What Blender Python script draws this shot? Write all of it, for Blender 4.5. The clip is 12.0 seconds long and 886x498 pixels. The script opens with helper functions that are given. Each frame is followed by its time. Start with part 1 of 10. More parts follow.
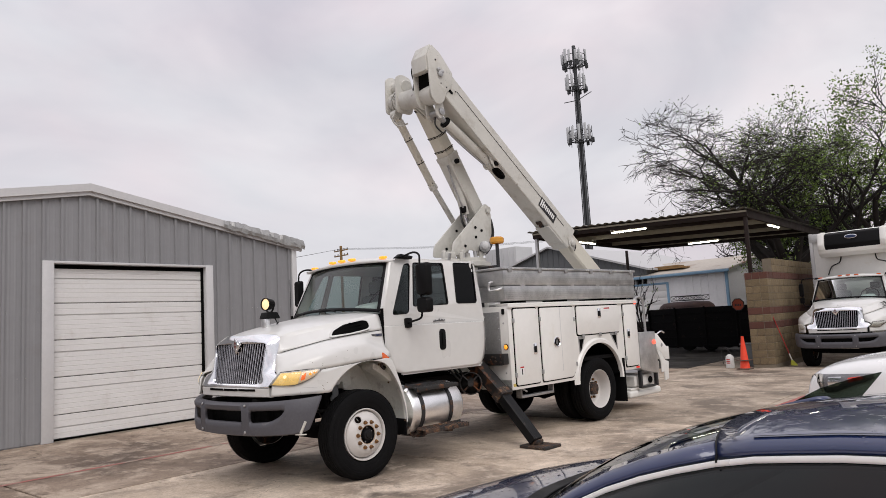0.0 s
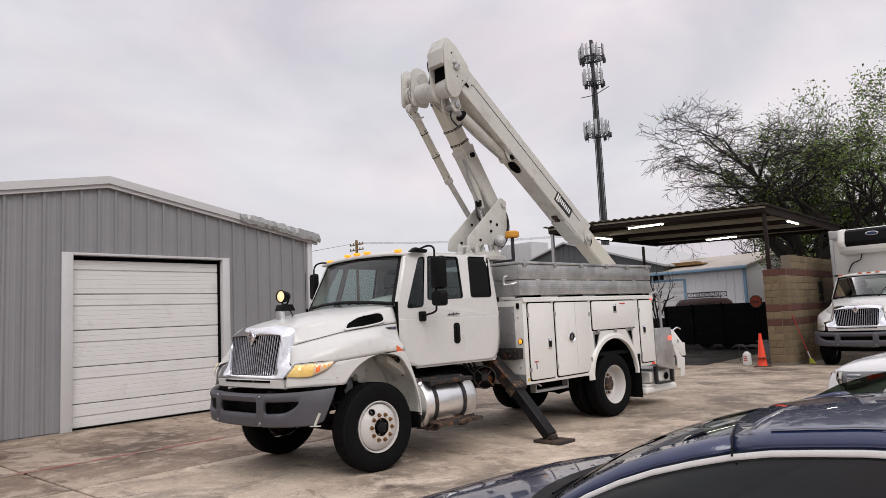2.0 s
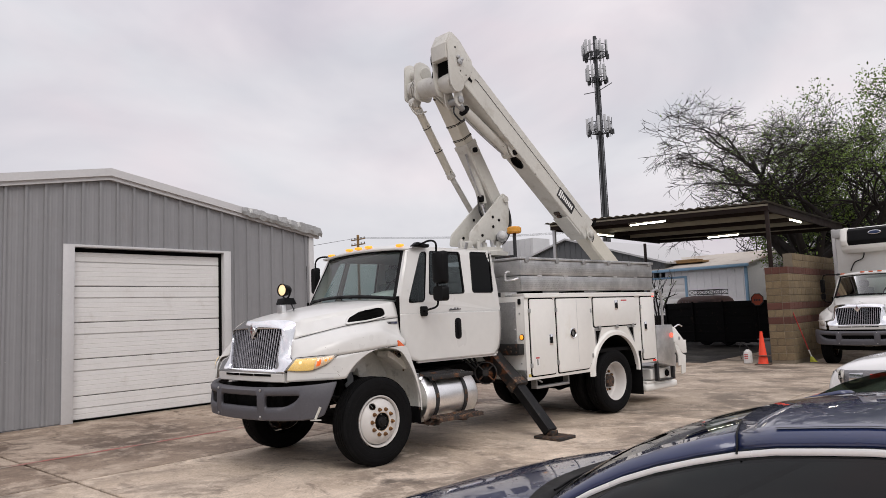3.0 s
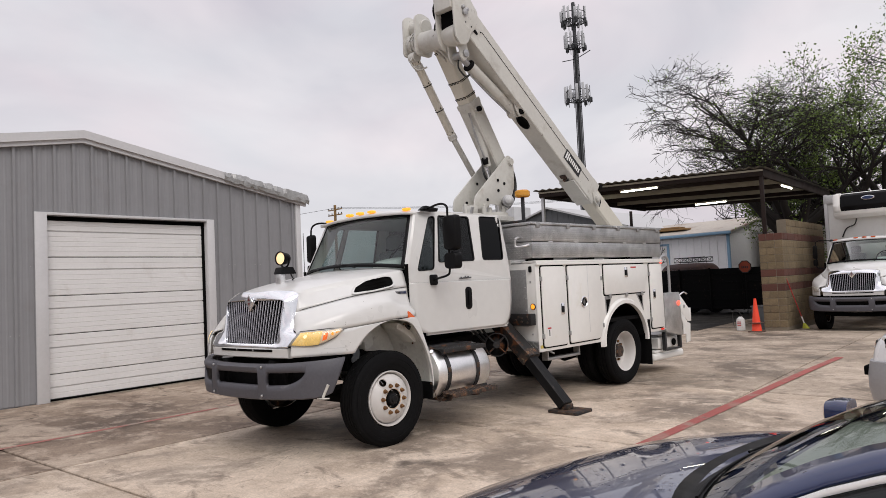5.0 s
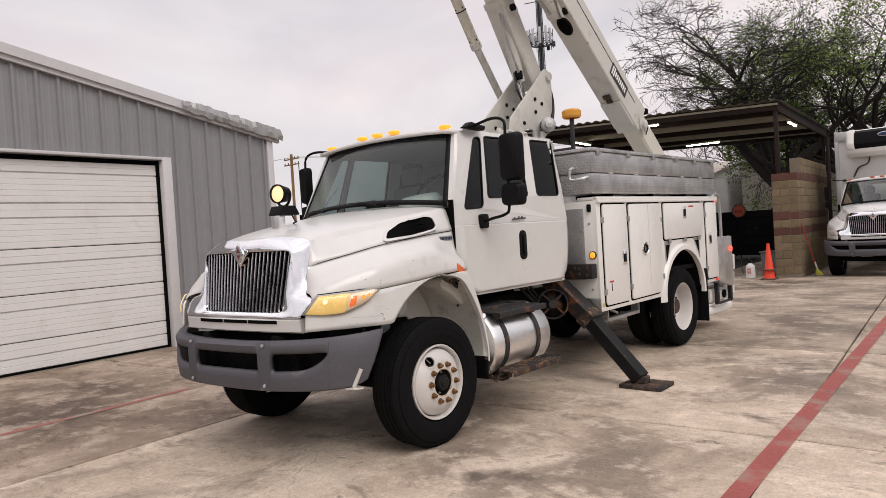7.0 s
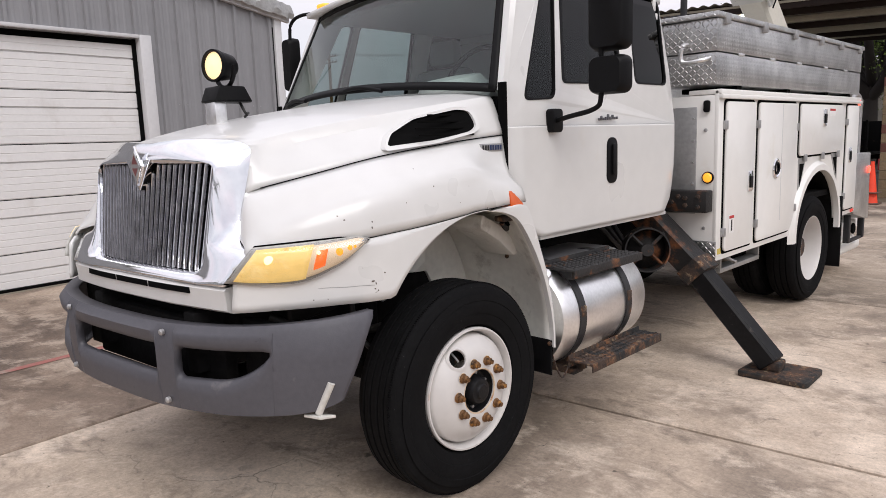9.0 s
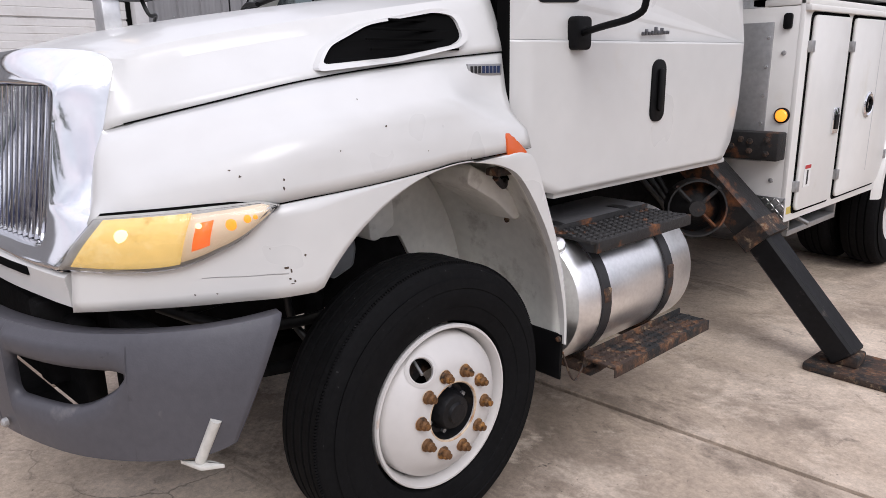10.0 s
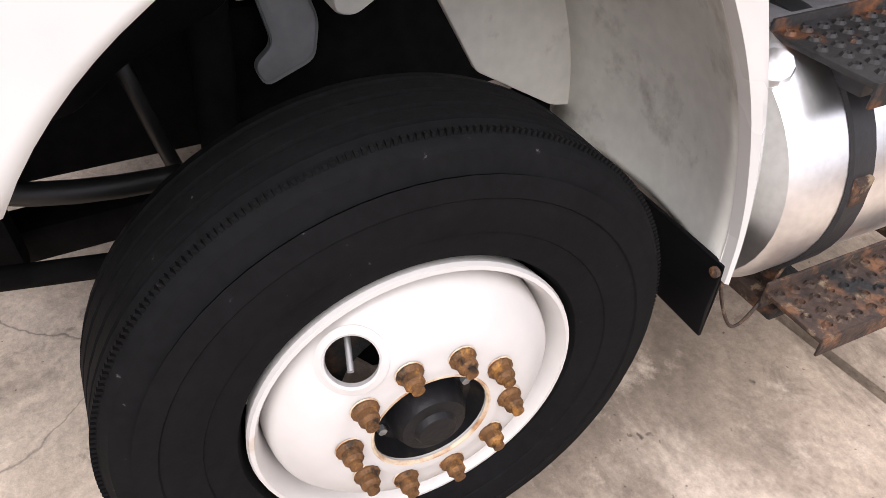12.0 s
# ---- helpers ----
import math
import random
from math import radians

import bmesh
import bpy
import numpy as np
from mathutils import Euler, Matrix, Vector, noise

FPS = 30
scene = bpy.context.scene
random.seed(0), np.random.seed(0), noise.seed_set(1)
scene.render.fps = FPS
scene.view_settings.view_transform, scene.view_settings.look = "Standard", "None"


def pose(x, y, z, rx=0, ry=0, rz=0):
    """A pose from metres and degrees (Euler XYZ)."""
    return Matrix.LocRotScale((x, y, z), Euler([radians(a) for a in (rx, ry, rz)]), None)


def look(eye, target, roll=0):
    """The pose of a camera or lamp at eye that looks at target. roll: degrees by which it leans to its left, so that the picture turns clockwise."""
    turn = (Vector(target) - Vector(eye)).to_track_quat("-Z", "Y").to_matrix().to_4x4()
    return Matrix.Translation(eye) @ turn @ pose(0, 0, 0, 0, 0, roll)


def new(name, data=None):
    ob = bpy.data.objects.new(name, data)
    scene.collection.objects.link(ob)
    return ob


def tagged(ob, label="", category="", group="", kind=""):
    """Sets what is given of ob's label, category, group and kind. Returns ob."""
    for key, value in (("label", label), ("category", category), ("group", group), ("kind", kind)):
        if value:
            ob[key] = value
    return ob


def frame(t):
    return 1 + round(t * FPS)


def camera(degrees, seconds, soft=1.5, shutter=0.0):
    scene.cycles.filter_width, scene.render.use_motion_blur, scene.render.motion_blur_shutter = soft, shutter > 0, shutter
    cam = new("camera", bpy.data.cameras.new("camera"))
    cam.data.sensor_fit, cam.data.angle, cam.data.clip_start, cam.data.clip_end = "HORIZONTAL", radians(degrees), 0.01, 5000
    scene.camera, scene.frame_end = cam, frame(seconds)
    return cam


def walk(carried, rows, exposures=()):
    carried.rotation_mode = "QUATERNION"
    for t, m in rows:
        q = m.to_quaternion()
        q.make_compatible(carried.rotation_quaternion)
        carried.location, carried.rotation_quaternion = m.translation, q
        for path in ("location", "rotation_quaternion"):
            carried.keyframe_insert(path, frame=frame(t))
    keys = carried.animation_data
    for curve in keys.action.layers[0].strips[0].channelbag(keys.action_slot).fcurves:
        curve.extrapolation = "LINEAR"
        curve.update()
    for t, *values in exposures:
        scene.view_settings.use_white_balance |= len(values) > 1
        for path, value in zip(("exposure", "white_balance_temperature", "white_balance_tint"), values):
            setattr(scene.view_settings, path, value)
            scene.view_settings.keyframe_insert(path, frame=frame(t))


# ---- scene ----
# World: the bucket truck's own axes. Its nose points to -y, its driver's side to +x, front axle at y = 0.
cam = camera(65.3, 12.0, soft=0.8)
PATH = [
    (0, (7.298, -4.774, 1.644), (5.885, -3.375, 1.858), -3.2),
    (0.5, (7.308, -4.772, 1.65), (5.887, -3.381, 1.863), -3.1),
    (1, (7.313, -4.769, 1.641), (5.883, -3.387, 1.851), -3.1),
    (1.5, (7.304, -4.77, 1.637), (5.865, -3.395, 1.842), -2.9),
    (2, (7.29, -4.759, 1.627), (5.845, -3.392, 1.829), -2.7),
    (2.5, (7.29, -4.761, 1.632), (5.841, -3.397, 1.828), -2.4),
    (3, (7.27, -4.751, 1.624), (5.821, -3.386, 1.813), -2.2),
    (5, (6.557, -4.637, 1.624), (5.151, -3.218, 1.725), -2.7),
    (5.5, (6.089, -4.584, 1.613), (4.719, -3.129, 1.684), -3.0),
    (6, (5.589, -4.38, 1.588), (4.253, -2.891, 1.617), -3.2),
    (6.5, (5.083, -4.095, 1.605), (3.764, -2.591, 1.597), -3.4),
    (7, (4.573, -3.82, 1.596), (3.255, -2.316, 1.55), -3.5),
    (7.2, (4.378, -3.66, 1.581), (3.057, -2.16, 1.511), -3.4),
    (8.8, (3.267, -2.352, 1.613), (1.878, -0.938, 1.34), -2.3),
    (9, (3.131, -2.186, 1.593), (1.736, -0.787, 1.284), -2.1),
    (9.5, (2.844, -1.81, 1.567), (1.426, -0.458, 1.165), -1.7),
    (10, (2.645, -1.367, 1.569), (1.203, -0.079, 1.056), -1.1),
    (10.5, (2.351, -1.018, 1.535), (0.9, 0.183, 0.862), -0.1),
    (11, (2.192, -0.671, 1.519), (0.696, 0.365, 0.688), 0.0),
    (11.5, (2.054, -0.372, 1.488), (0.551, 0.432, 0.441), -0.4),
    (12, (1.758, -0.248, 1.402), (0.362, 0.377, 0.114), -0.2),
]
# seconds, stops, kelvin, tint
EXPOSURES = [(0, 0.0, 6500, 10), (5, 0.0, 6500, 10), (7, 0.05, 6750, 12), (9, 0.24, 6350, 11), (9.5, 0.24, 6250, 11), (10.5, 0.20, 6050, 14), (11, 0.42, 6050, 15), (11.5, 0.74, 6100, 14), (12, 0.94, 6350, 13)]
walk(cam, [(t, look(eye, target, roll)) for t, eye, target, roll in PATH], EXPOSURES)

# ---- light: a bright overcast sky and its broad, soft sun ----
SUN_ELEV, SUN_AZ = radians(45), radians(114)      # azimuth from +y towards +x


def make_world():
    w = bpy.data.worlds.new("overcast_sky")
    scene.world = w
    w.use_nodes = True
    nt = w.node_tree
    nt.nodes.clear()
    N, L = nt.nodes.new, nt.links.new
    out, bg = N("ShaderNodeOutputWorld"), N("ShaderNodeBackground")
    sky = N("ShaderNodeTexSky")
    sky.sky_type, sky.sun_disc = "NISHITA", False
    sky.sun_elevation, sky.sun_rotation = SUN_ELEV, SUN_AZ
    sky.dust_density, sky.air_density = 3.0, 1.2
    dim = N("ShaderNodeMix")
    dim.data_type, dim.blend_type = "RGBA", "MULTIPLY"
    dim.inputs[0].default_value = 1.0
    dim.inputs[7].default_value = (0.1, 0.1, 0.1, 1)
    L(sky.outputs[0], dim.inputs[6])
    tc = N("ShaderNodeTexCoord")
    mp = N("ShaderNodeMapping")
    mp.inputs["Scale"].default_value = (1.0, 1.0, 2.4)
    L(tc.outputs["Generated"], mp.inputs[0])
    # slow, soft cloud deck: large billows with a finer veil
    n1, n2 = N("ShaderNodeTexNoise"), N("ShaderNodeTexNoise")
    for n, sc, det, ro in ((n1, 1.9, 5, 0.52), (n2, 2.6, 3, 0.5)):
        n.inputs["Scale"].default_value = sc
        n.inputs["Detail"].default_value = det
        n.inputs["Roughness"].default_value = ro
        n.inputs["Distortion"].default_value = 0.5
        L(mp.outputs[0], n.inputs["Vector"])
    r1 = N("ShaderNodeValToRGB")
    r1.color_ramp.elements[0].position, r1.color_ramp.elements[1].position = 0.32, 0.66
    r1.color_ramp.elements[0].color = (0.60, 0.60, 0.66, 1)
    r1.color_ramp.elements[1].color = (0.86, 0.84, 0.87, 1)
    L(n1.outputs["Fac"], r1.inputs[0])
    r2 = N("ShaderNodeValToRGB")
    r2.color_ramp.elements[0].position, r2.color_ramp.elements[1].position = 0.4, 0.7
    r2.color_ramp.elements[0].color = (1, 1, 1, 1)
    r2.color_ramp.elements[1].color = (1.07, 0.985, 0.985, 1)
    L(n2.outputs["Fac"], r2.inputs[0])
    tint = N("ShaderNodeMix")
    tint.data_type, tint.blend_type = "RGBA", "MULTIPLY"
    tint.inputs[0].default_value = 1.0
    L(r1.outputs[0], tint.inputs[6])
    L(r2.outputs[0], tint.inputs[7])
    # an overcast sky grows brighter towards the zenith
    sep, ramp = N("ShaderNodeSeparateXYZ"), N("ShaderNodeMapRange")
    L(tc.outputs["Generated"], sep.inputs[0])
    ramp.inputs[1].default_value, ramp.inputs[2].default_value = 0.35, 1.0
    ramp.inputs[3].default_value, ramp.inputs[4].default_value = 1.0, ZENITH
    L(sep.outputs[2], ramp.inputs[0])
    lift = N("ShaderNodeVectorMath")
    lift.operation = "SCALE"
    L(tint.outputs[2], lift.inputs[0])
    L(ramp.outputs[0], lift.inputs["Scale"])
    mix = N("ShaderNodeMix")
    mix.data_type = "RGBA"
    mix.inputs[0].default_value = 0.93
    L(dim.outputs[2], mix.inputs[6])
    L(lift.outputs[0], mix.inputs[7])
    L(mix.outputs[2], bg.inputs[0])
    bg.inputs[1].default_value = 1.0
    L(bg.outputs[0], out.inputs[0])


ZENITH = 1.6
make_world()
sun = new("sun", bpy.data.lights.new("sun", "SUN"))
sun.data.energy, sun.data.angle, sun.data.color = 1.35, radians(36), (1.0, 0.965, 0.92)
sun_way = Vector((math.sin(SUN_AZ) * math.cos(SUN_ELEV), math.cos(SUN_AZ) * math.cos(SUN_ELEV), math.sin(SUN_ELEV)))
sun.matrix_world = look(sun_way * 60, (0, 0, 0))

# ---- materials ----
def material(name, colour, rough=0.5, metal=0.0, var=0.12, scale=2.0, fine=40.0, bump=0.0, bump_scale=60.0, coat=0.0, spots=None, rand=0.0, island=0.0, spec=0.5, coat_rough=0.06, drops=0.0):
    """A procedural surface: colour varied at two scales, roughness with it, a little relief.
    spots: (colour, scale, low, high) stains of another colour with a shape of their own."""
    m = bpy.data.materials.new(name)
    m.use_nodes = True
    nt = m.node_tree
    N, L = nt.nodes.new, nt.links.new
    b = nt.nodes["Principled BSDF"]
    b.inputs["Roughness"].default_value = rough
    b.inputs["Metallic"].default_value = metal
    b.inputs["Specular IOR Level"].default_value = spec
    b.inputs["Coat Weight"].default_value = coat
    b.inputs["Coat Roughness"].default_value = coat_rough
    tc = N("ShaderNodeTexCoord")
    big, small = N("ShaderNodeTexNoise"), N("ShaderNodeTexNoise")
    for n, s, d in ((big, scale, 4), (small, fine, 3)):
        n.inputs["Scale"].default_value, n.inputs["Detail"].default_value = s, d
        L(tc.outputs["Object"], n.inputs["Vector"])
    add = N("ShaderNodeMath")
    add.operation = "ADD"
    L(big.outputs["Fac"], add.inputs[0])
    L(small.outputs["Fac"], add.inputs[1])
    mr = N("ShaderNodeMapRange")
    mr.inputs[1].default_value, mr.inputs[2].default_value = 0.65, 1.35
    mr.inputs[3].default_value, mr.inputs[4].default_value = 1 - var, 1 + var
    L(add.outputs[0], mr.inputs[0])
    sc = N("ShaderNodeVectorMath")
    sc.operation = "SCALE"
    sc.inputs[0].default_value = colour
    L(mr.outputs[0], sc.inputs["Scale"])
    col = sc.outputs[0]
    if rand or island:
        if rand:
            oi = N("ShaderNodeObjectInfo")
            src = oi.outputs["Random"]
        else:
            oi = N("ShaderNodeNewGeometry")
            src = oi.outputs["Random Per Island"]
        k = rand or island
        r = N("ShaderNodeMapRange")
        r.inputs[3].default_value, r.inputs[4].default_value = 1 - k, 1 + k
        L(src, r.inputs[0])
        s2 = N("ShaderNodeVectorMath")
        s2.operation = "SCALE"
        L(col, s2.inputs[0])
        L(r.outputs[0], s2.inputs["Scale"])
        col = s2.outputs[0]
    for sp in spots or ():
        sn = N("ShaderNodeTexNoise")
        sn.inputs["Scale"].default_value, sn.inputs["Detail"].default_value = sp[1], 6
        sn.inputs["Roughness"].default_value = 0.62
        L(tc.outputs["Object"], sn.inputs["Vector"])
        f = N("ShaderNodeMapRange")
        f.inputs[1].default_value, f.inputs[2].default_value = sp[2], sp[3]
        L(sn.outputs["Fac"], f.inputs[0])
        mx = N("ShaderNodeMix")
        mx.data_type = "RGBA"
        mx.inputs[7].default_value = (*sp[0], 1)
        L(f.outputs[0], mx.inputs[0])
        L(col, mx.inputs[6])
        col = mx.outputs[2]
    L(col, b.inputs["Base Color"])
    rr = N("ShaderNodeMapRange")
    rr.inputs[1].default_value, rr.inputs[2].default_value = 0.3, 0.7
    rr.inputs[3].default_value, rr.inputs[4].default_value = max(0.02, rough - 0.06), min(1, rough + 0.08)
    L(big.outputs["Fac"], rr.inputs[0])
    L(rr.outputs[0], b.inputs["Roughness"])
    if bump:
        bn, bp = N("ShaderNodeTexNoise"), N("ShaderNodeBump")
        bn.inputs["Scale"].default_value, bn.inputs["Detail"].default_value = bump_scale, 4
        bp.inputs["Strength"].default_value, bp.inputs["Distance"].default_value = bump, 0.01
        L(tc.outputs["Object"], bn.inputs["Vector"])
        L(bn.outputs["Fac"], bp.inputs["Height"])
        L(bp.outputs[0], b.inputs["Normal"])
    if drops:
        # beads of rain: small raised spots, thicker in some places
        dn, dm, dr, dq, dk, db = N("ShaderNodeTexVoronoi"), N("ShaderNodeTexNoise"), N("ShaderNodeMapRange"), N("ShaderNodeMapRange"), N("ShaderNodeMath"), N("ShaderNodeBump")
        dn.inputs["Scale"].default_value, dm.inputs["Scale"].default_value = 34, 5.0
        L(tc.outputs["Object"], dn.inputs["Vector"])
        L(tc.outputs["Object"], dm.inputs["Vector"])
        dr.inputs[1].default_value, dr.inputs[2].default_value, dr.inputs[3].default_value, dr.inputs[4].default_value = 0.12, 0.30, 1, 0
        L(dn.outputs["Distance"], dr.inputs[0])
        dq.inputs[1].default_value, dq.inputs[2].default_value = 0.50, 0.60
        L(dm.outputs["Fac"], dq.inputs[0])
        dk.operation = "MULTIPLY"
        L(dr.outputs[0], dk.inputs[0])
        L(dq.outputs[0], dk.inputs[1])
        db.inputs["Strength"].default_value, db.inputs["Distance"].default_value = drops, 0.004
        L(dk.outputs[0], db.inputs["Height"])
        L(db.outputs[0], b.inputs["Coat Normal"])
    return m


def glass(name, tint, rough=0.02, ior=1.36):
    """Tinted sheet glass: a clear dark layer under a sharp gloss."""
    m = bpy.data.materials.new(name)
    m.use_nodes = True
    nt = m.node_tree
    nt.nodes.clear()
    N, L = nt.nodes.new, nt.links.new
    out, tr, gl, mx, fr = N("ShaderNodeOutputMaterial"), N("ShaderNodeBsdfTransparent"), N("ShaderNodeBsdfGlossy"), N("ShaderNodeMixShader"), N("ShaderNodeFresnel")
    tr.inputs[0].default_value = (*tint, 1)
    gl.inputs["Roughness"].default_value = rough
    fr.inputs[0].default_value = ior
    L(fr.outputs[0], mx.inputs[0])
    L(tr.outputs[0], mx.inputs[1])
    L(gl.outputs[0], mx.inputs[2])
    L(mx.outputs[0], out.inputs[0])
    return m


def lamp_glow(name, colour, strength, base=(0.8, 0.8, 0.8)):
    m = bpy.data.materials.new(name)
    m.use_nodes = True
    b = m.node_tree.nodes["Principled BSDF"]
    b.inputs["Base Color"].default_value = (*base, 1)
    b.inputs["Emission Color"].default_value = (*colour, 1)
    b.inputs["Emission Strength"].default_value = strength
    b.inputs["Roughness"].default_value = 0.2
    return m


RUST = (0.16, 0.06, 0.022)
white_paint = material("white_paint", (0.648, 0.645, 0.628), 0.32, var=0.035, scale=1.2, fine=9, coat=0.35,
                       spots=[((0.60, 0.56, 0.48), 2.3, 0.62, 0.95)])
body_paint = material("body_white_paint", (0.76, 0.75, 0.72), 0.38, var=0.03, scale=1.0, fine=12, coat=0.2,
                      spots=[((0.62, 0.57, 0.47), 3.1, 0.62, 1.0)])
inner_paint = material("inner_white_plastic", (0.80, 0.795, 0.74), 0.6, var=0.08, scale=5, fine=30, spots=[((0.33, 0.30, 0.26), 7, 0.58, 0.8)])
boom_paint = material("boom_ivory_paint", (0.55, 0.54, 0.50), 0.45, var=0.06, scale=2.5, fine=22, bump=0.05, spots=[((0.36, 0.33, 0.28), 3.5, 0.55, 0.80), ((0.12, 0.10, 0.08), 9.0, 0.66, 0.76)])
fibreglass = material("fibreglass_cream", (0.60, 0.57, 0.49), 0.5, var=0.05, scale=3, fine=30)
chrome = material("chrome", (0.86, 0.87, 0.89), 0.07, 1.0, var=0.03)
steel = material("brushed_aluminium", (0.92, 0.92, 0.92), 0.36, 1.0, var=0.09, scale=4, fine=60, bump=0.04, bump_scale=14)
dull_steel = material("dull_steel", (0.42, 0.42, 0.42), 0.5, 0.8, var=0.15, scale=6, fine=40)
black_metal = material("black_painted_steel", (0.018, 0.018, 0.02), 0.5, var=0.3, scale=5, fine=50, bump=0.1, spots=[(RUST, 4.5, 0.60, 0.72)])
black_plain = material("black_plastic", (0.0045, 0.0045, 0.005), 0.5, spec=0.14, var=0.2, scale=8, fine=80, bump=0.04, bump_scale=300)
hub_black = material("greasy_black_steel", (0.008, 0.008, 0.009), 0.45, spec=0.25, var=0.3, scale=12, fine=60, bump=0.15, spots=[((0.03, 0.024, 0.018), 14, 0.60, 0.75)])
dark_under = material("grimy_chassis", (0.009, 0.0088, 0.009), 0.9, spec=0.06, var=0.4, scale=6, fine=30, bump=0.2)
badge_red = material("faded_red_enamel", (0.16, 0.045, 0.045), 0.35, var=0.2, scale=40)
# chrome of the grille bars, toned down in colour for the dark surroundings they mirror
bar_chrome = material("darkened_bar_chrome", (0.66, 0.66, 0.68), 0.08, 1.0, var=0.12, scale=14, fine=60)
rubber = material("tyre_rubber", (0.0075, 0.0075, 0.008), 0.75, spec=0.06, var=0.25, scale=7, fine=60, bump=0.08, bump_scale=120, spots=[((0.011, 0.011, 0.011), 9, 0.55, 0.85), ((0.08, 0.08, 0.08), 60, 0.70, 0.76)])
bumper_grey = material("grey_bumper_plastic", (0.078, 0.077, 0.088), 0.45, spec=0.35, var=0.10, scale=3, fine=45, bump=0.06, bump_scale=180, spots=[((0.20, 0.19, 0.19), 6, 0.62, 0.8), ((0.03, 0.03, 0.032), 11, 0.68, 0.74)])
rust_metal = material("rusty_steel", (0.055, 0.035, 0.026), 0.75, 0.15, var=0.4, scale=14, fine=70, bump=0.5, bump_scale=90, spots=[((0.20, 0.095, 0.045), 18, 0.52, 0.66), ((0.26, 0.19, 0.12), 26, 0.58, 0.68), ((0.018, 0.018, 0.018), 8, 0.48, 0.58)])
nut_rust = material("rusty_brass_brown", (0.15, 0.072, 0.026), 0.6, 0.35, var=0.35, scale=30, fine=120, bump=0.3, bump_scale=220, spots=[((0.36, 0.17, 0.04), 40, 0.52, 0.66), ((0.03, 0.018, 0.01), 28, 0.54, 0.64)])
wheel_white = material("wheel_white_enamel", (0.59, 0.57, 0.55), 0.38, var=0.03, scale=6, fine=30, spots=[((0.42, 0.23, 0.10), 9, 0.66, 0.86)])
wheel_rust = material("rust_stained_enamel", (0.62, 0.50, 0.36), 0.5, var=0.1, scale=14, fine=60, spots=[((0.34, 0.15, 0.05), 22, 0.46, 0.66)])
rust_dark = material("black_rusted_steel", (0.012, 0.011, 0.011), 0.65, 0.1, var=0.3, scale=8, fine=50, bump=0.3, bump_scale=60, spots=[((0.17, 0.06, 0.02), 7, 0.55, 0.68)])
amber = lamp_glow("amber_lens", (1.0, 0.30, 0.02), 0.25, (0.85, 0.30, 0.02))
amber_lit = lamp_glow("amber_lit", (1.0, 0.36, 0.03), 0.95, (0.85, 0.32, 0.03))
red_lens = lamp_glow("red_lens", (1.0, 0.06, 0.03), 0.25, (0.7, 0.03, 0.02))
red_lit = lamp_glow("red_lit", (1.0, 0.10, 0.06), 2.0, (0.8, 0.05, 0.03))
orange_lens = lamp_glow("orange_lens", (1.0, 0.16, 0.01), 0.05, (0.60, 0.10, 0.015))
spot_warm = lamp_glow("warm_lit_spot", (1.0, 0.68, 0.32), 0.95, (0.5, 0.45, 0.35))
tube_white = lamp_glow("lit_tube", (1.0, 0.95, 0.80), 14.0)
screen_glass = glass("windscreen_glass", (0.80, 0.94, 0.90), 0.02, 1.65)
side_glass = glass("smoked_side_glass", (0.02, 0.024, 0.025), 0.02, 1.27)
clear_glass = glass("clear_lens_glass", (0.92, 0.92, 0.92))
seat_grey = material("grey_upholstery", (0.17, 0.178, 0.18), 0.8, var=0.15, scale=8, fine=90)
dash_grey = material("grey_dashboard", (0.36, 0.375, 0.37), 0.6, var=0.1, scale=6, fine=60)
cowl_grey = material("pale_grey_plastic", (0.50, 0.52, 0.51), 0.6, var=0.08, scale=6, fine=60)
ink_black = material("black_ink", (0.012, 0.012, 0.013), 0.5, var=0.1)
ink_white = material("white_ink", (0.78, 0.78, 0.76), 0.5, var=0.05)
ink_red = material("red_ink", (0.45, 0.03, 0.03), 0.5, var=0.1)
ink_blue = material("blue_ink", (0.015, 0.03, 0.09), 0.4, var=0.1)
badge_steel = material("dark_badge_chrome", (0.16, 0.16, 0.17), 0.3, 0.8, var=0.2, scale=40)
hose_black = material("black_hose", (0.012, 0.012, 0.012), 0.5, var=0.2)

gar_grey = material("grey_ribbed_sheet", (0.250, 0.250, 0.260), 0.48, 0.0, var=0.05, scale=0.8, fine=7, bump=0.03, bump_scale=9, spots=[((0.22, 0.21, 0.21), 1.2, 0.58, 0.8)])
gar_trim = material("pale_grey_trim", (0.56, 0.555, 0.56), 0.45, var=0.05, scale=2, fine=20)
gar_roof = material("galvalume_roof", (0.50, 0.50, 0.50), 0.5, 0.3, var=0.08, scale=2, fine=25)
door_white = material("sectional_door_white", (0.72, 0.71, 0.70), 0.5, var=0.04, scale=2.2, fine=25, spots=[((0.50, 0.46, 0.42), 2.6, 0.6, 0.95)])
torn_foil = material("torn_flashing", (0.36, 0.36, 0.355), 0.45, 0.4, var=0.2, scale=7, fine=30, bump=0.8, bump_scale=16)
gap_black = material("dark_gap", (0.004, 0.004, 0.004), 0.9, spec=0.04, var=0.1)
canopy_steel = material("brown_canopy_steel", (0.020, 0.013, 0.011), 0.6, spec=0.2, var=0.2, scale=4, fine=30)
canopy_sheet = material("canopy_sheet", (0.22, 0.21, 0.18), 0.6, 0.1, var=0.12, scale=3, fine=20)
purlin_paint = material("purlin_paint", (0.36, 0.34, 0.27), 0.55, var=0.12, scale=3, fine=25)
